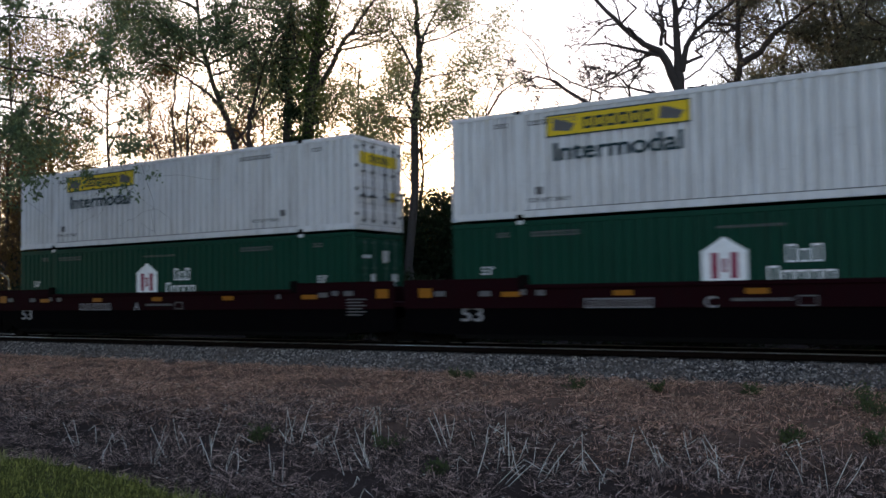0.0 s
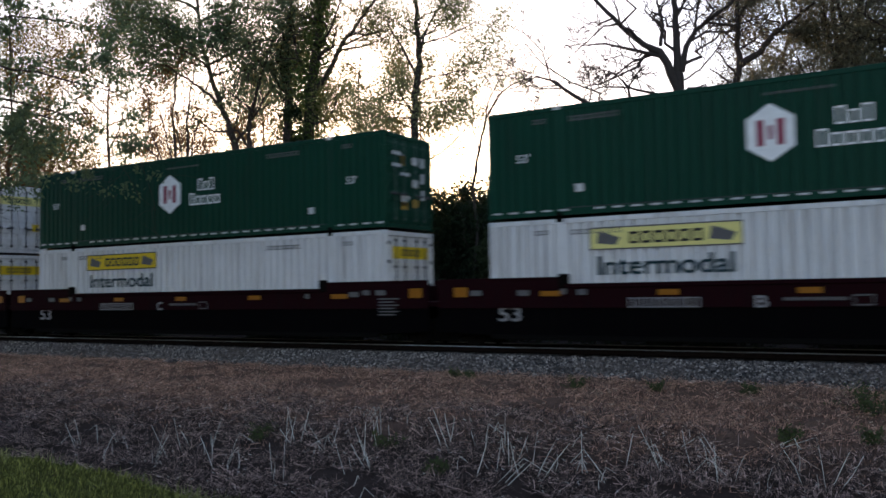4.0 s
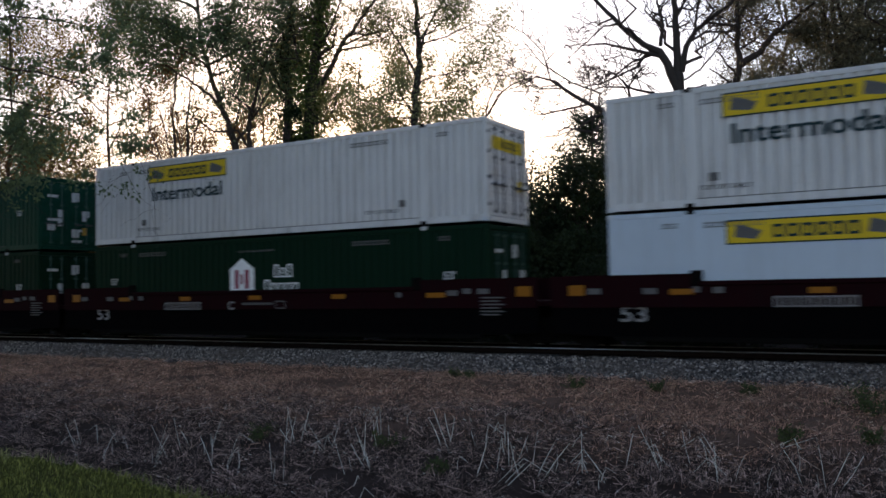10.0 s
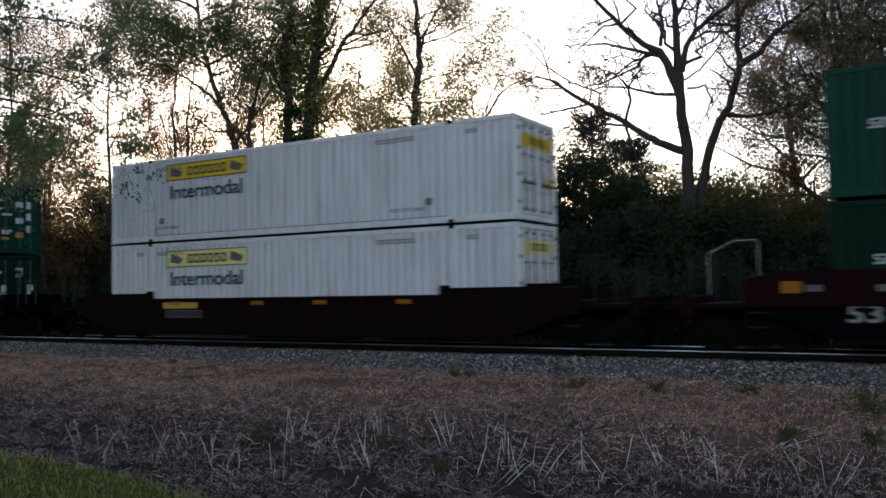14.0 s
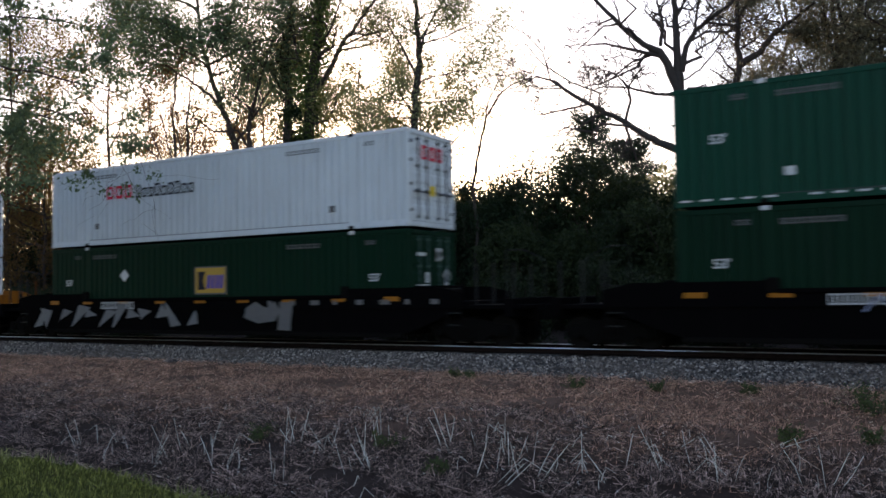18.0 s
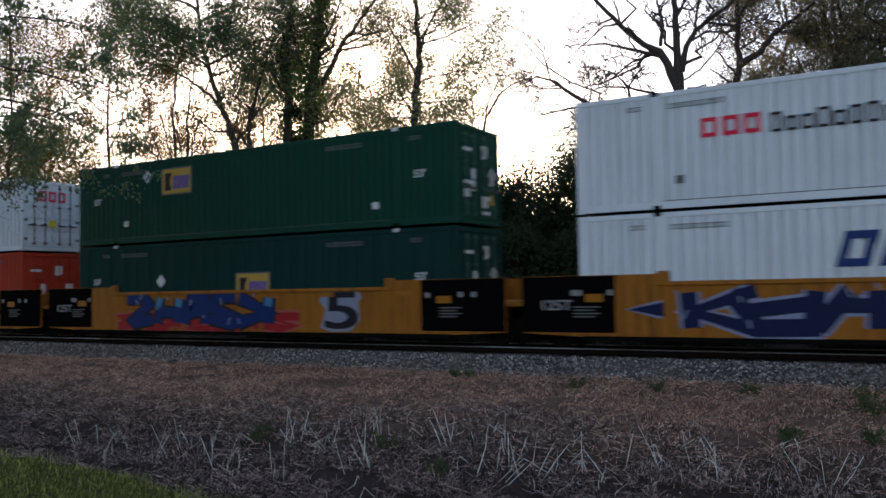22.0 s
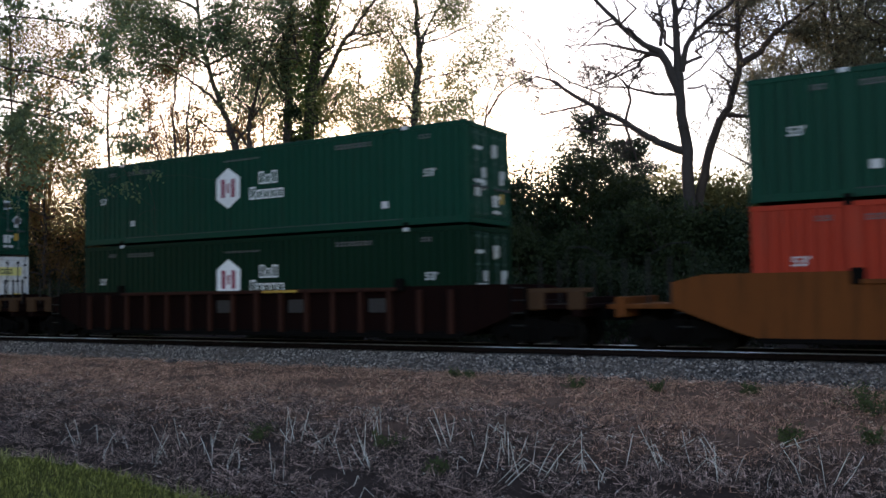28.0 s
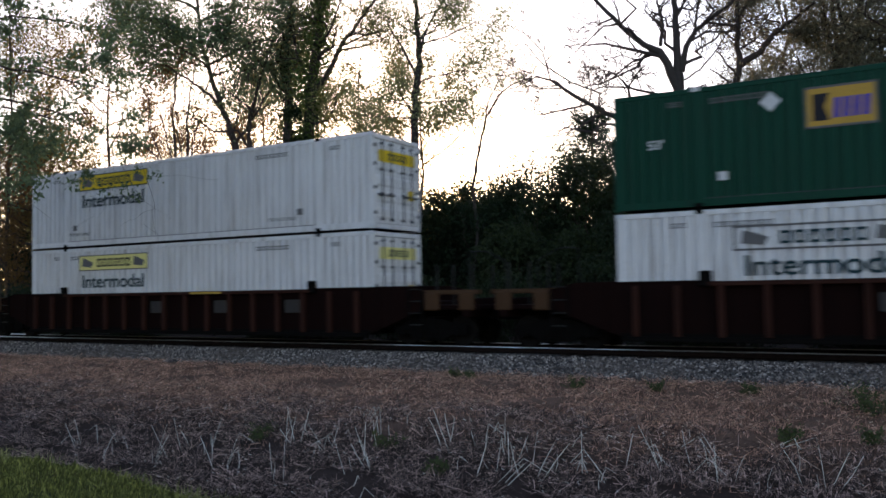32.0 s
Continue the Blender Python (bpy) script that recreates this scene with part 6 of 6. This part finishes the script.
# ---- undergrowth behind the track ----
HEAP = random.Random(8)
# The darkest bushes get their shade from the leaf colour as well.
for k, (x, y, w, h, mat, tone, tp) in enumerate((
        (-26.8, 43, 5.0, 7.6, LEAF_DARK, "dark green", 0.1), (-24.0, 43, 5.0, 7.9, NEEDLES, "dark evergreen", 0.1), (-21.3, 42, 5.4, 8.6, NEEDLES, "dark evergreen", 0.1), (-18.7, 42.5, 5.6, 9.3, NEEDLES, "dark evergreen", 0.1), (-16.0, 42.5, 5.4, 9.2, LEAF_DARK, "dark green", 0.1), (-13.4, 42, 5.0, 7.4, LEAF_DARK, "dark green", 0.1), (-15.0, 38.5, 4.2, 5.0, LEAF_SHADE, "shade-toned green", 0.1), (-18.4, 38, 4.2, 5.2, LEAF_SHADE, "shade-toned green", 0.1),
        (-11.6, 45, 5.5, 8.6, LEAF_OLIVE, "olive", 0.1), (-8.3, 45, 5.5, 8.2, LEAF_OLIVE, "olive", 0.1), (-5.2, 44, 5.0, 6.6, LEAF_OLIVE, "olive", 0.1), (-29.0, 41, 5, 6.6, LEAF_DARK, "dark green", 0.1), (-11.5, 37, 4, 5.4, LEAF_DARK, "dark green", 0.1), (-9.4, 35.6, 4.0, 5.6, LEAF_SHADE, "shade-toned green", 0.1), (-7.4, 36.2, 4.4, 5.2, LEAF_DARK, "dark green", 0.1),
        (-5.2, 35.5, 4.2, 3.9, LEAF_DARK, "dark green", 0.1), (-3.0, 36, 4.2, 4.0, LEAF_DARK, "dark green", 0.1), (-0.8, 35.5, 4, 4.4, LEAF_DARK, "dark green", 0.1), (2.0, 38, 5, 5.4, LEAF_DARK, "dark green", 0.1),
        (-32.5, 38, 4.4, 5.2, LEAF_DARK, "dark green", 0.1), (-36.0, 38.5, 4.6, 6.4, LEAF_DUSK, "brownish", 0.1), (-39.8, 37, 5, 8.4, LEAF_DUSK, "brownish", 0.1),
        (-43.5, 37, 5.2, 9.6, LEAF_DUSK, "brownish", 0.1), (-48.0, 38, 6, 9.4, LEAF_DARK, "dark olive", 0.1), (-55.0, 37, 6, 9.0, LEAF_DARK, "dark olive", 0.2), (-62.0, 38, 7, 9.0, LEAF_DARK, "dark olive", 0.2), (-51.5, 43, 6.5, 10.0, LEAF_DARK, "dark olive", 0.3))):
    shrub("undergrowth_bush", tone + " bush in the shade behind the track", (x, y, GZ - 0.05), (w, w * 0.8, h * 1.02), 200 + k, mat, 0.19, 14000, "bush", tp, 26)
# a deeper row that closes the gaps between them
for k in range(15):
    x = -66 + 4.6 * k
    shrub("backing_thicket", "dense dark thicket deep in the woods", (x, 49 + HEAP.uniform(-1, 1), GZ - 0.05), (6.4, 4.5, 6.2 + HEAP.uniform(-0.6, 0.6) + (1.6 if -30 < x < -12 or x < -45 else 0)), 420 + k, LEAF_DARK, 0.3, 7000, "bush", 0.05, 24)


def pine(base, height, seed):
    rng = random.Random(seed)
    ob = tagged(new("pine_tree"), "dark pine with layered tufted boughs", "tree")
    ob.location = base
    trunk, limbs, spots = Shape(), Shape(), []
    trunk.tube([(0, 0, 0), (0.1, 0, height * 0.5), (0, 0, height)], [0.28, 0.18, 0.05], 8, False)
    for i in range(54):
        f = 0.5 + 0.47 * i / 54
        a, w = 2.4 * i, 3.7 * rng.uniform(0.5, 1.15) * (1 if f < 0.85 else 0.7) * (0.8 + 0.35 * math.sin(f * 34))
        p = Vector((0, 0, height * f))
        q = p + Vector((math.cos(a) * w, math.sin(a) * w, 0.12 * w + (0.5 if f > 0.85 else 0)))
        limbs.tube(bend(rng, p, q, 3, 0.04), [0.05, 0.04, 0.03, 0.015], 4, False)
        for _ in range(210):
            t = rng.uniform(0.3, 1.08)
            spots.append(p.lerp(q, t) + Vector((rng.gauss(0, 0.36), rng.gauss(0, 0.36), rng.gauss(0.1, 0.16))))
    part("trunk", trunk.mesh("trunk", BARK, True), ob)
    part("boughwork", limbs.mesh("boughwork", BARK), ob)
    part("crown", leaf_mesh("crown", spots, rng, 0.3, NEEDLES, 0, 0.3), ob)


pine((-22.3, 60, -0.2), 14.9, 7)
pine((-20.6, 64, -0.2), 13.0, 9)


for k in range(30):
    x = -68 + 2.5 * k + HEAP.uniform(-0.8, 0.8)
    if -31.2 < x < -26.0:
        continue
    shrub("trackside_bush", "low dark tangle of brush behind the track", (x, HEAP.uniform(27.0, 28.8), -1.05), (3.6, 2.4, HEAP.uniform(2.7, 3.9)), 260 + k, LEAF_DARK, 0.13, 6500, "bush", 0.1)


def woods(name, label, seed, x0, x1, y0, y1, low, high, clumps, leaf, n):
    """A stand of trees too far off to tell apart, or behind the viewer."""
    r = np.random.RandomState(seed)
    x, y = r.uniform(x0, x1, clumps), r.uniform(y0, y1, clumps)
    h = r.uniform(low, high, clumps) + 2.0 * np.sin(x * 0.07) + 1.2 * np.sin(x * 0.31 + 1)
    a, d = r.uniform(0, 6.28, (clumps, n)), 2.8 * r.uniform(0, 1, (clumps, n)) ** 0.5
    z = h[:, None] * r.uniform(0, 1, (clumps, n)) ** 0.75 + r.normal(0, 0.4, (clumps, n))
    spots = np.stack([x[:, None] + d * np.cos(a), y[:, None] + d * np.sin(a), z], 2).reshape(-1, 3)
    me = leaf_mesh(name, spots, random.Random(seed), leaf, LEAF_DARK, 0.2, 0.8)
    tagged(new(name, me), label, "woods", kind="stuff")


woods("far_woods", "distant dark tree line beyond the railway", 17, -110, 30, 66, 88, 7, 12, 560, 0.4, 300)
# Unseen stand added behind the viewer to hold back low sky light.
woods("woods_behind", "unseen added trees behind the lawn, blocking low sky light", 18, -95, -4, -70, -48, 11, 15, 170, 0.8, 260)


def porch_lamp():
    ob = tagged(new("yard_lamp"), "small lit yard lamp in a gap behind the track", "lamp")
    ob.location = (-32.72, 32, -0.84)
    part("post", Shape().tube([(0, 0, -0.5), (0, 0, 3.31)], [0.04, 0.02], 8).mesh("post", STEEL_DARK), ob)
    glow, nt, ln, b = mat_base("lamp_glow")
    b.inputs["Emission Color"].default_value, b.inputs["Emission Strength"].default_value = (1, 0.93, 0.8, 1), 12
    part("globe", Shape().tube([(0, 0, 3.3), (0, 0, 3.32), (0, 0, 3.37), (0, 0, 3.39)], [0.016, 0.034, 0.034, 0.016], 10).mesh("globe", glow, True), ob, "glowing white globe")


porch_lamp()


# ---- verge, ditch and lawn ----
def blade(h_lo, h_hi, w, lean):
    def build(rng, x, y, z):
        h, a, k = rng.uniform(h_lo, h_hi), rng.uniform(0, 6.28), rng.gauss(0, lean)
        b = rng.uniform(0, 6.28)
        dx, dy = math.cos(a) * w, math.sin(a) * w
        lx, ly = math.cos(b) * k * h, math.sin(b) * k * h
        mx, my, mz = x + lx * 0.4, y + ly * 0.4, z + h * 0.6
        return [(x - dx, y - dy, z - 0.01), (x + dx, y + dy, z - 0.01), (mx + dx * 0.8, my + dy * 0.8, mz), (mx - dx * 0.8, my - dy * 0.8, mz), (x + lx, y + ly, z + h * max(0.3, 1 - abs(k) * 0.5))], [(0, 1, 2, 3), (3, 2, 4)]
    return build


def combed(h_lo, h_hi, w):
    """Blades laid over by rain and wind, neighbours leaning the same way."""
    def build(rng, x, y, z):
        h = rng.uniform(h_lo, h_hi)
        b = 0.9 + 2.2 * noise.noise((x * 0.35, y * 0.5, 6)) + rng.gauss(0, 0.4)
        k = 1.0 + 0.5 * noise.noise((x * 0.8, y * 0.8, 12)) + rng.gauss(0, 0.2)
        dx, dy = -math.sin(b) * w, math.cos(b) * w
        lx, ly = math.cos(b) * k * h, -math.sin(b) * k * h
        top = z + h * max(0.15, 0.75 - 0.45 * k)
        return [(x - dx, y - dy, z - 0.01), (x + dx, y + dy, z - 0.01), (x + lx * 0.45 + dx, y + ly * 0.45 + dy, top), (x + lx * 0.45 - dx, y + ly * 0.45 - dy, top), (x + lx, y + ly, top - 0.25 * h)], [(0, 1, 2, 3), (3, 2, 4)]
    return build


def straw_piece(rng, x, y, z):
    """A fallen stem lying over its neighbours."""
    ln, a, up = rng.uniform(0.05, 0.22), rng.uniform(0, 6.28), rng.uniform(0, 0.6) ** 2 * 2.4
    w = rng.uniform(0.0016, 0.0036)
    dx, dy = math.cos(a) * ln, math.sin(a) * ln
    s = rng.uniform(0.0, 0.06)
    return [(x, y, z + s - w), (x, y, z + s + w), (x + dx, y + dy, z + s + up * ln + w), (x + dx, y + dy, z + s + up * ln - w)], [(0, 1, 2, 3)]


def fleck(rng, x, y, z):
    """A short bleached bit of stem, tilted to the light."""
    ln, a, w = rng.uniform(0.015, 0.06), rng.uniform(0, 6.28), rng.uniform(0.003, 0.006)
    dx, dy, s = math.cos(a) * ln, math.sin(a) * ln, rng.uniform(0.01, 0.08)
    return [(x, y - w, z + s), (x, y + w, z + s + w), (x + dx, y + dy + w, z + s + w + 0.4 * ln), (x + dx, y + dy - w, z + s + 0.4 * ln)], [(0, 1, 2, 3)]


def on_verge(rng):
    while True:
        y = 9.4 + 8.8 * rng.random() ** 0.85
        x = near_x(rng, y)
        if noise.noise((x * 0.7, y * 0.7, 5)) + 0.6 * noise.noise((x * 3.1, y * 3.1, 8)) > -0.15 - 0.3 * rng.random() and y + 1.6 * noise.noise((x * 0.25, y * 0.3, 2)) > 10.4 + 2.6 * rng.random():
            return x, y


def on_bank(rng):
    while True:
        y = 6.0 + 8.0 * rng.random() ** 0.75
        x = near_x(rng, y)
        if noise.noise((x * 1.1, y * 1.6, 11)) + 0.7 * noise.noise((x * 2.9, y * 3.3, 4)) > -0.3 + 0.5 * rng.random() and y + 1.6 * noise.noise((x * 0.25, y * 0.3, 2)) < 10.6 + 3.0 * rng.random():
            return x, y


def on_lawn(rng):
    while True:
        x, y = rng.uniform(-14, -2.4), rng.uniform(1.6, 6.2)
        fade = smooth_step(1.6, 3.0, y) * smooth_step(-14, -11, x) * (1 - smooth_step(-4, -2.4, x))
        if fade > rng.random() and ground_z(x, y) > -0.24 + 0.05 * rng.random():
            return x, y


def on_yard(rng):
    while True:
        x, y = rng.uniform(-36, 14), rng.uniform(-9, 6)
        if ground_z(x, y) > -0.24 + 0.05 * rng.random():
            return x, y


def on_fringe(rng):
    while True:
        x, y = rng.uniform(-13, -2.6), rng.uniform(2.8, 6.8)
        if -0.5 < ground_z(x, y) < -0.17 - 0.05 * rng.random():
            return x, y


strewn("verge_grass", random.Random(1), 72000, on_verge, blade(0.02, 0.09, 0.006, 1.2), STRAW, "short dry brown grass along the verge", "grass")
strewn("verge_litter", random.Random(22), 26000, on_verge, straw_piece, STRAW, "loose dry stems lying over the verge", "dead grass")
strewn("pale_flecks", random.Random(24), 5200, on_verge, fleck, STRAW_PALE, "bleached bits of straw scattered on the verge", "dead grass")
strewn("pale_stem_bits", random.Random(25), 2600, on_bank, fleck, STALK_PALE, "bleached stem bits caught in the ditch growth", "dead grass")
strewn("dead_thatch", random.Random(2), 76000, on_bank, straw_piece, THATCH, "matted grey dead stems on the ditch bank", "dead grass")
strewn("bank_grass", random.Random(3), 60000, on_bank, combed(0.1, 0.34, 0.0028), THATCH, "withered grey-brown grass laid over down the ditch bank", "dead grass")
strewn("bank_tufts", random.Random(33), 14000, on_bank, blade(0.06, 0.26, 0.004, 1.0), THATCH, "withered grey-brown grass on the ditch bank", "dead grass")
strewn("lawn_grass", random.Random(4), 64000, on_lawn, blade(0.025, 0.09, 0.006, 0.9), BLADE, "green unmown lawn edge by the ditch", "grass")
strewn("lawn_fringe", random.Random(15), 3200, on_fringe, blade(0.07, 0.24, 0.005, 0.7), EDGE_BLADE, "taller pale grass along the edge of the lawn", "grass")
strewn("yard_grass", random.Random(14), 24000, on_yard, blade(0.04, 0.12, 0.012, 0.7), BLADE, "green lawn behind the ditch", "grass")


def dead_stalk(seed, x, y, h, lean, broken):
    rng = random.Random(seed)
    a = rng.uniform(-0.6, 0.6) if lean > 0 else math.pi + rng.uniform(-0.6, 0.6)
    d = Vector((math.cos(a) * abs(lean), 0.3 * math.sin(a), 1)).normalized()
    p0 = Vector((0, 0, -0.03))
    p1 = p0 + d * h * 0.55 + Vector((rng.gauss(0, 0.01), 0, 0))
    p2 = p0 + d * h
    thick = rng.uniform(0.6, 1.15)
    pts, rad = [p0, p1, p2], [0.0052 * thick, 0.0045 * thick, 0.0034 * thick]
    if broken:
        e = Vector((math.copysign(1, lean) * rng.uniform(0.3, 0.9), rng.uniform(-0.3, 0.3), -rng.uniform(0.2, 0.9))).normalized()
        pts.append(p2 + e * h * rng.uniform(0.3, 0.7))
        rad.append(0.003)
    s = Shape().tube(pts, rad, 5)
    ob = tagged(new("dead_stalk", s.mesh("dead_stalk", STALK_PALE)), "bleached broken weed stalk standing in the ditch", "plant", group="dead stalks in the ditch")
    ob.location = (x, y, ground_z(x, y))
    return ob


STALKS = random.Random(31)
CLUMPS = ((-13.5, 9.8), (-12.1, 9.5), (-10.9, 9.4), (-10.6, 10.1), (-9.6, 9.5), (-9.3, 10.6), (-8.5, 10.5), (-7.7, 10.9), (-7.3, 10.0), (-6.4, 10.95), (-5.7, 11.1), (-5.2, 10.6), (-4.7, 10.5), (-4.1, 10.7), (-3.4, 11.1), (-2.8, 11.1), (-2.3, 10.8), (-1.4, 10.9), (-8.2, 9.2), (-5.2, 10.1))
for k, (cx, cy) in enumerate(CLUMPS):
    tilt = STALKS.uniform(-0.5, 0.6)
    for i in range(4 + k % 3):
        dead_stalk(300 + 10 * k + i, cx + STALKS.gauss(0, 0.16), cy + STALKS.gauss(0, 0.12), STALKS.uniform(0.2, 0.72), tilt + STALKS.gauss(0, 0.45), STALKS.random() < 0.35)
for k in range(50):
    y = STALKS.uniform(8.8, 12.4)
    dead_stalk(700 + k, STALKS.uniform(-1.15 * y, -0.02 * y), y, STALKS.uniform(0.08, 0.3), STALKS.uniform(-0.8, 0.8), STALKS.random() < 0.4)


def weed(seed, x, y, size, mat):
    rng = random.Random(seed)
    ob = tagged(new("weed_tuft"), "low weedy tuft on the verge", "weed", group="weeds on the verge")
    ob.location = (x, y, ground_z(x, y))
    s, spots = Shape(), []
    for _ in range(14):
        q = Vector((rng.gauss(0, 0.5), rng.gauss(0, 0.4), rng.uniform(0.3, 1.0))) * size
        s.tube([(0, 0, -0.02), q * 0.5 + Vector((0, 0, 0.03)), q], [0.004, 0.003, 0.002], 3, False)
        spots += [q * rng.uniform(0.3, 1.0) + Vector((rng.gauss(0, 0.1), rng.gauss(0, 0.1), rng.gauss(0, 0.06))) * size for _ in range(22)]
    part("woody_base", s.mesh("woody_base", BARK), ob)
    part("foliage", leaf_mesh("foliage", spots, rng, 0.05, mat, sides=4), ob)


for k, (x, y, size, mat) in enumerate(((-1.25, 15.2, 0.5, WEED), (-1.0, 14.8, 0.4, WEED), (-9.75, 17.0, 0.26, WEED), (-9.3, 16.9, 0.22, WEED), (-6.45, 16.2, 0.3, WEED), (-3.2, 16.5, 0.24, WEED), (-9.85, 10.6, 0.3, WEED), (-7.4, 10.7, 0.3, WEED), (-4.9, 16.4, 0.22, WEED),
                                        (-1.9, 12.4, 0.24, WEED), (-0.9, 12.6, 0.25, WEED), (-6.0, 10.0, 0.25, WEED))):
    weed(500 + k, x, y, size, mat)


# ---- sleepers ----
def sleeper_mesh():
    return bevel_box(-0.11, 0.11, -1.3, 1.3, -0.18, 0.0, 0.015)


TRACK = tagged(new("track_ties"), "weathered timber ties under the rails", "ties", kind="structure")
TRACK.location = (0, YC, -0.17)
TIE = cached("tie", TIE_WOOD, sleeper_mesh)
PLATE = cached("tie_plate", RAIL_SIDE, lambda: Shape().box(-0.09, 0.09, -0.17, 0.17, 0.0, 0.012))
rng_tie = random.Random(6)
for i in range(290):
    tie = part("tie", TIE, TRACK, "", (-110 + 0.5 * i, rng_tie.gauss(0, 0.02), rng_tie.gauss(0, 0.004) - 0.008))
rest = Shape()
for i in range(500):
    for x in (-360 + 0.5 * i, 35 + 0.5 * i):
        rest.box(x - 0.11, x + 0.11, -1.3, 1.3, -0.18, -0.008)
far_ties = part("far_ties", rest.mesh("far_ties", TIE_WOOD), TRACK)
tagged(far_ties, kind="stuff")


# ---- movement ----
def motions():
    """The train rolls past from the far bend towards the camera's side; every wheel turns with it."""
    times = [float(t) for t in range(33)]
    shift = [travel(t) for t in times]
    for ob, x, z in MOVERS:
        walk(ob, [(t, pose(x + d, YC, z)) for t, d in zip(times, shift)])
    for ob, dx in SPINNERS:
        x = ob.parent.parent.location.x - travel(32.0) + ob.parent.location.x
        inside = [k for k in range(32 * FPS + 1) if -60 < x + travel(k / FPS) < 4] or [0]
        rows = [(k / FPS, pose(dx, 0, WHEEL, 0, math.degrees(travel(k / FPS) / WHEEL) % 360.0, 0)) for k in inside]
        if inside[0] > 0:
            rows.insert(0, (0.0, rows[0][1]))
        if inside[-1] < 32 * FPS:
            rows.append((32.0, rows[-1][1]))
        walk(ob, rows)


motions()
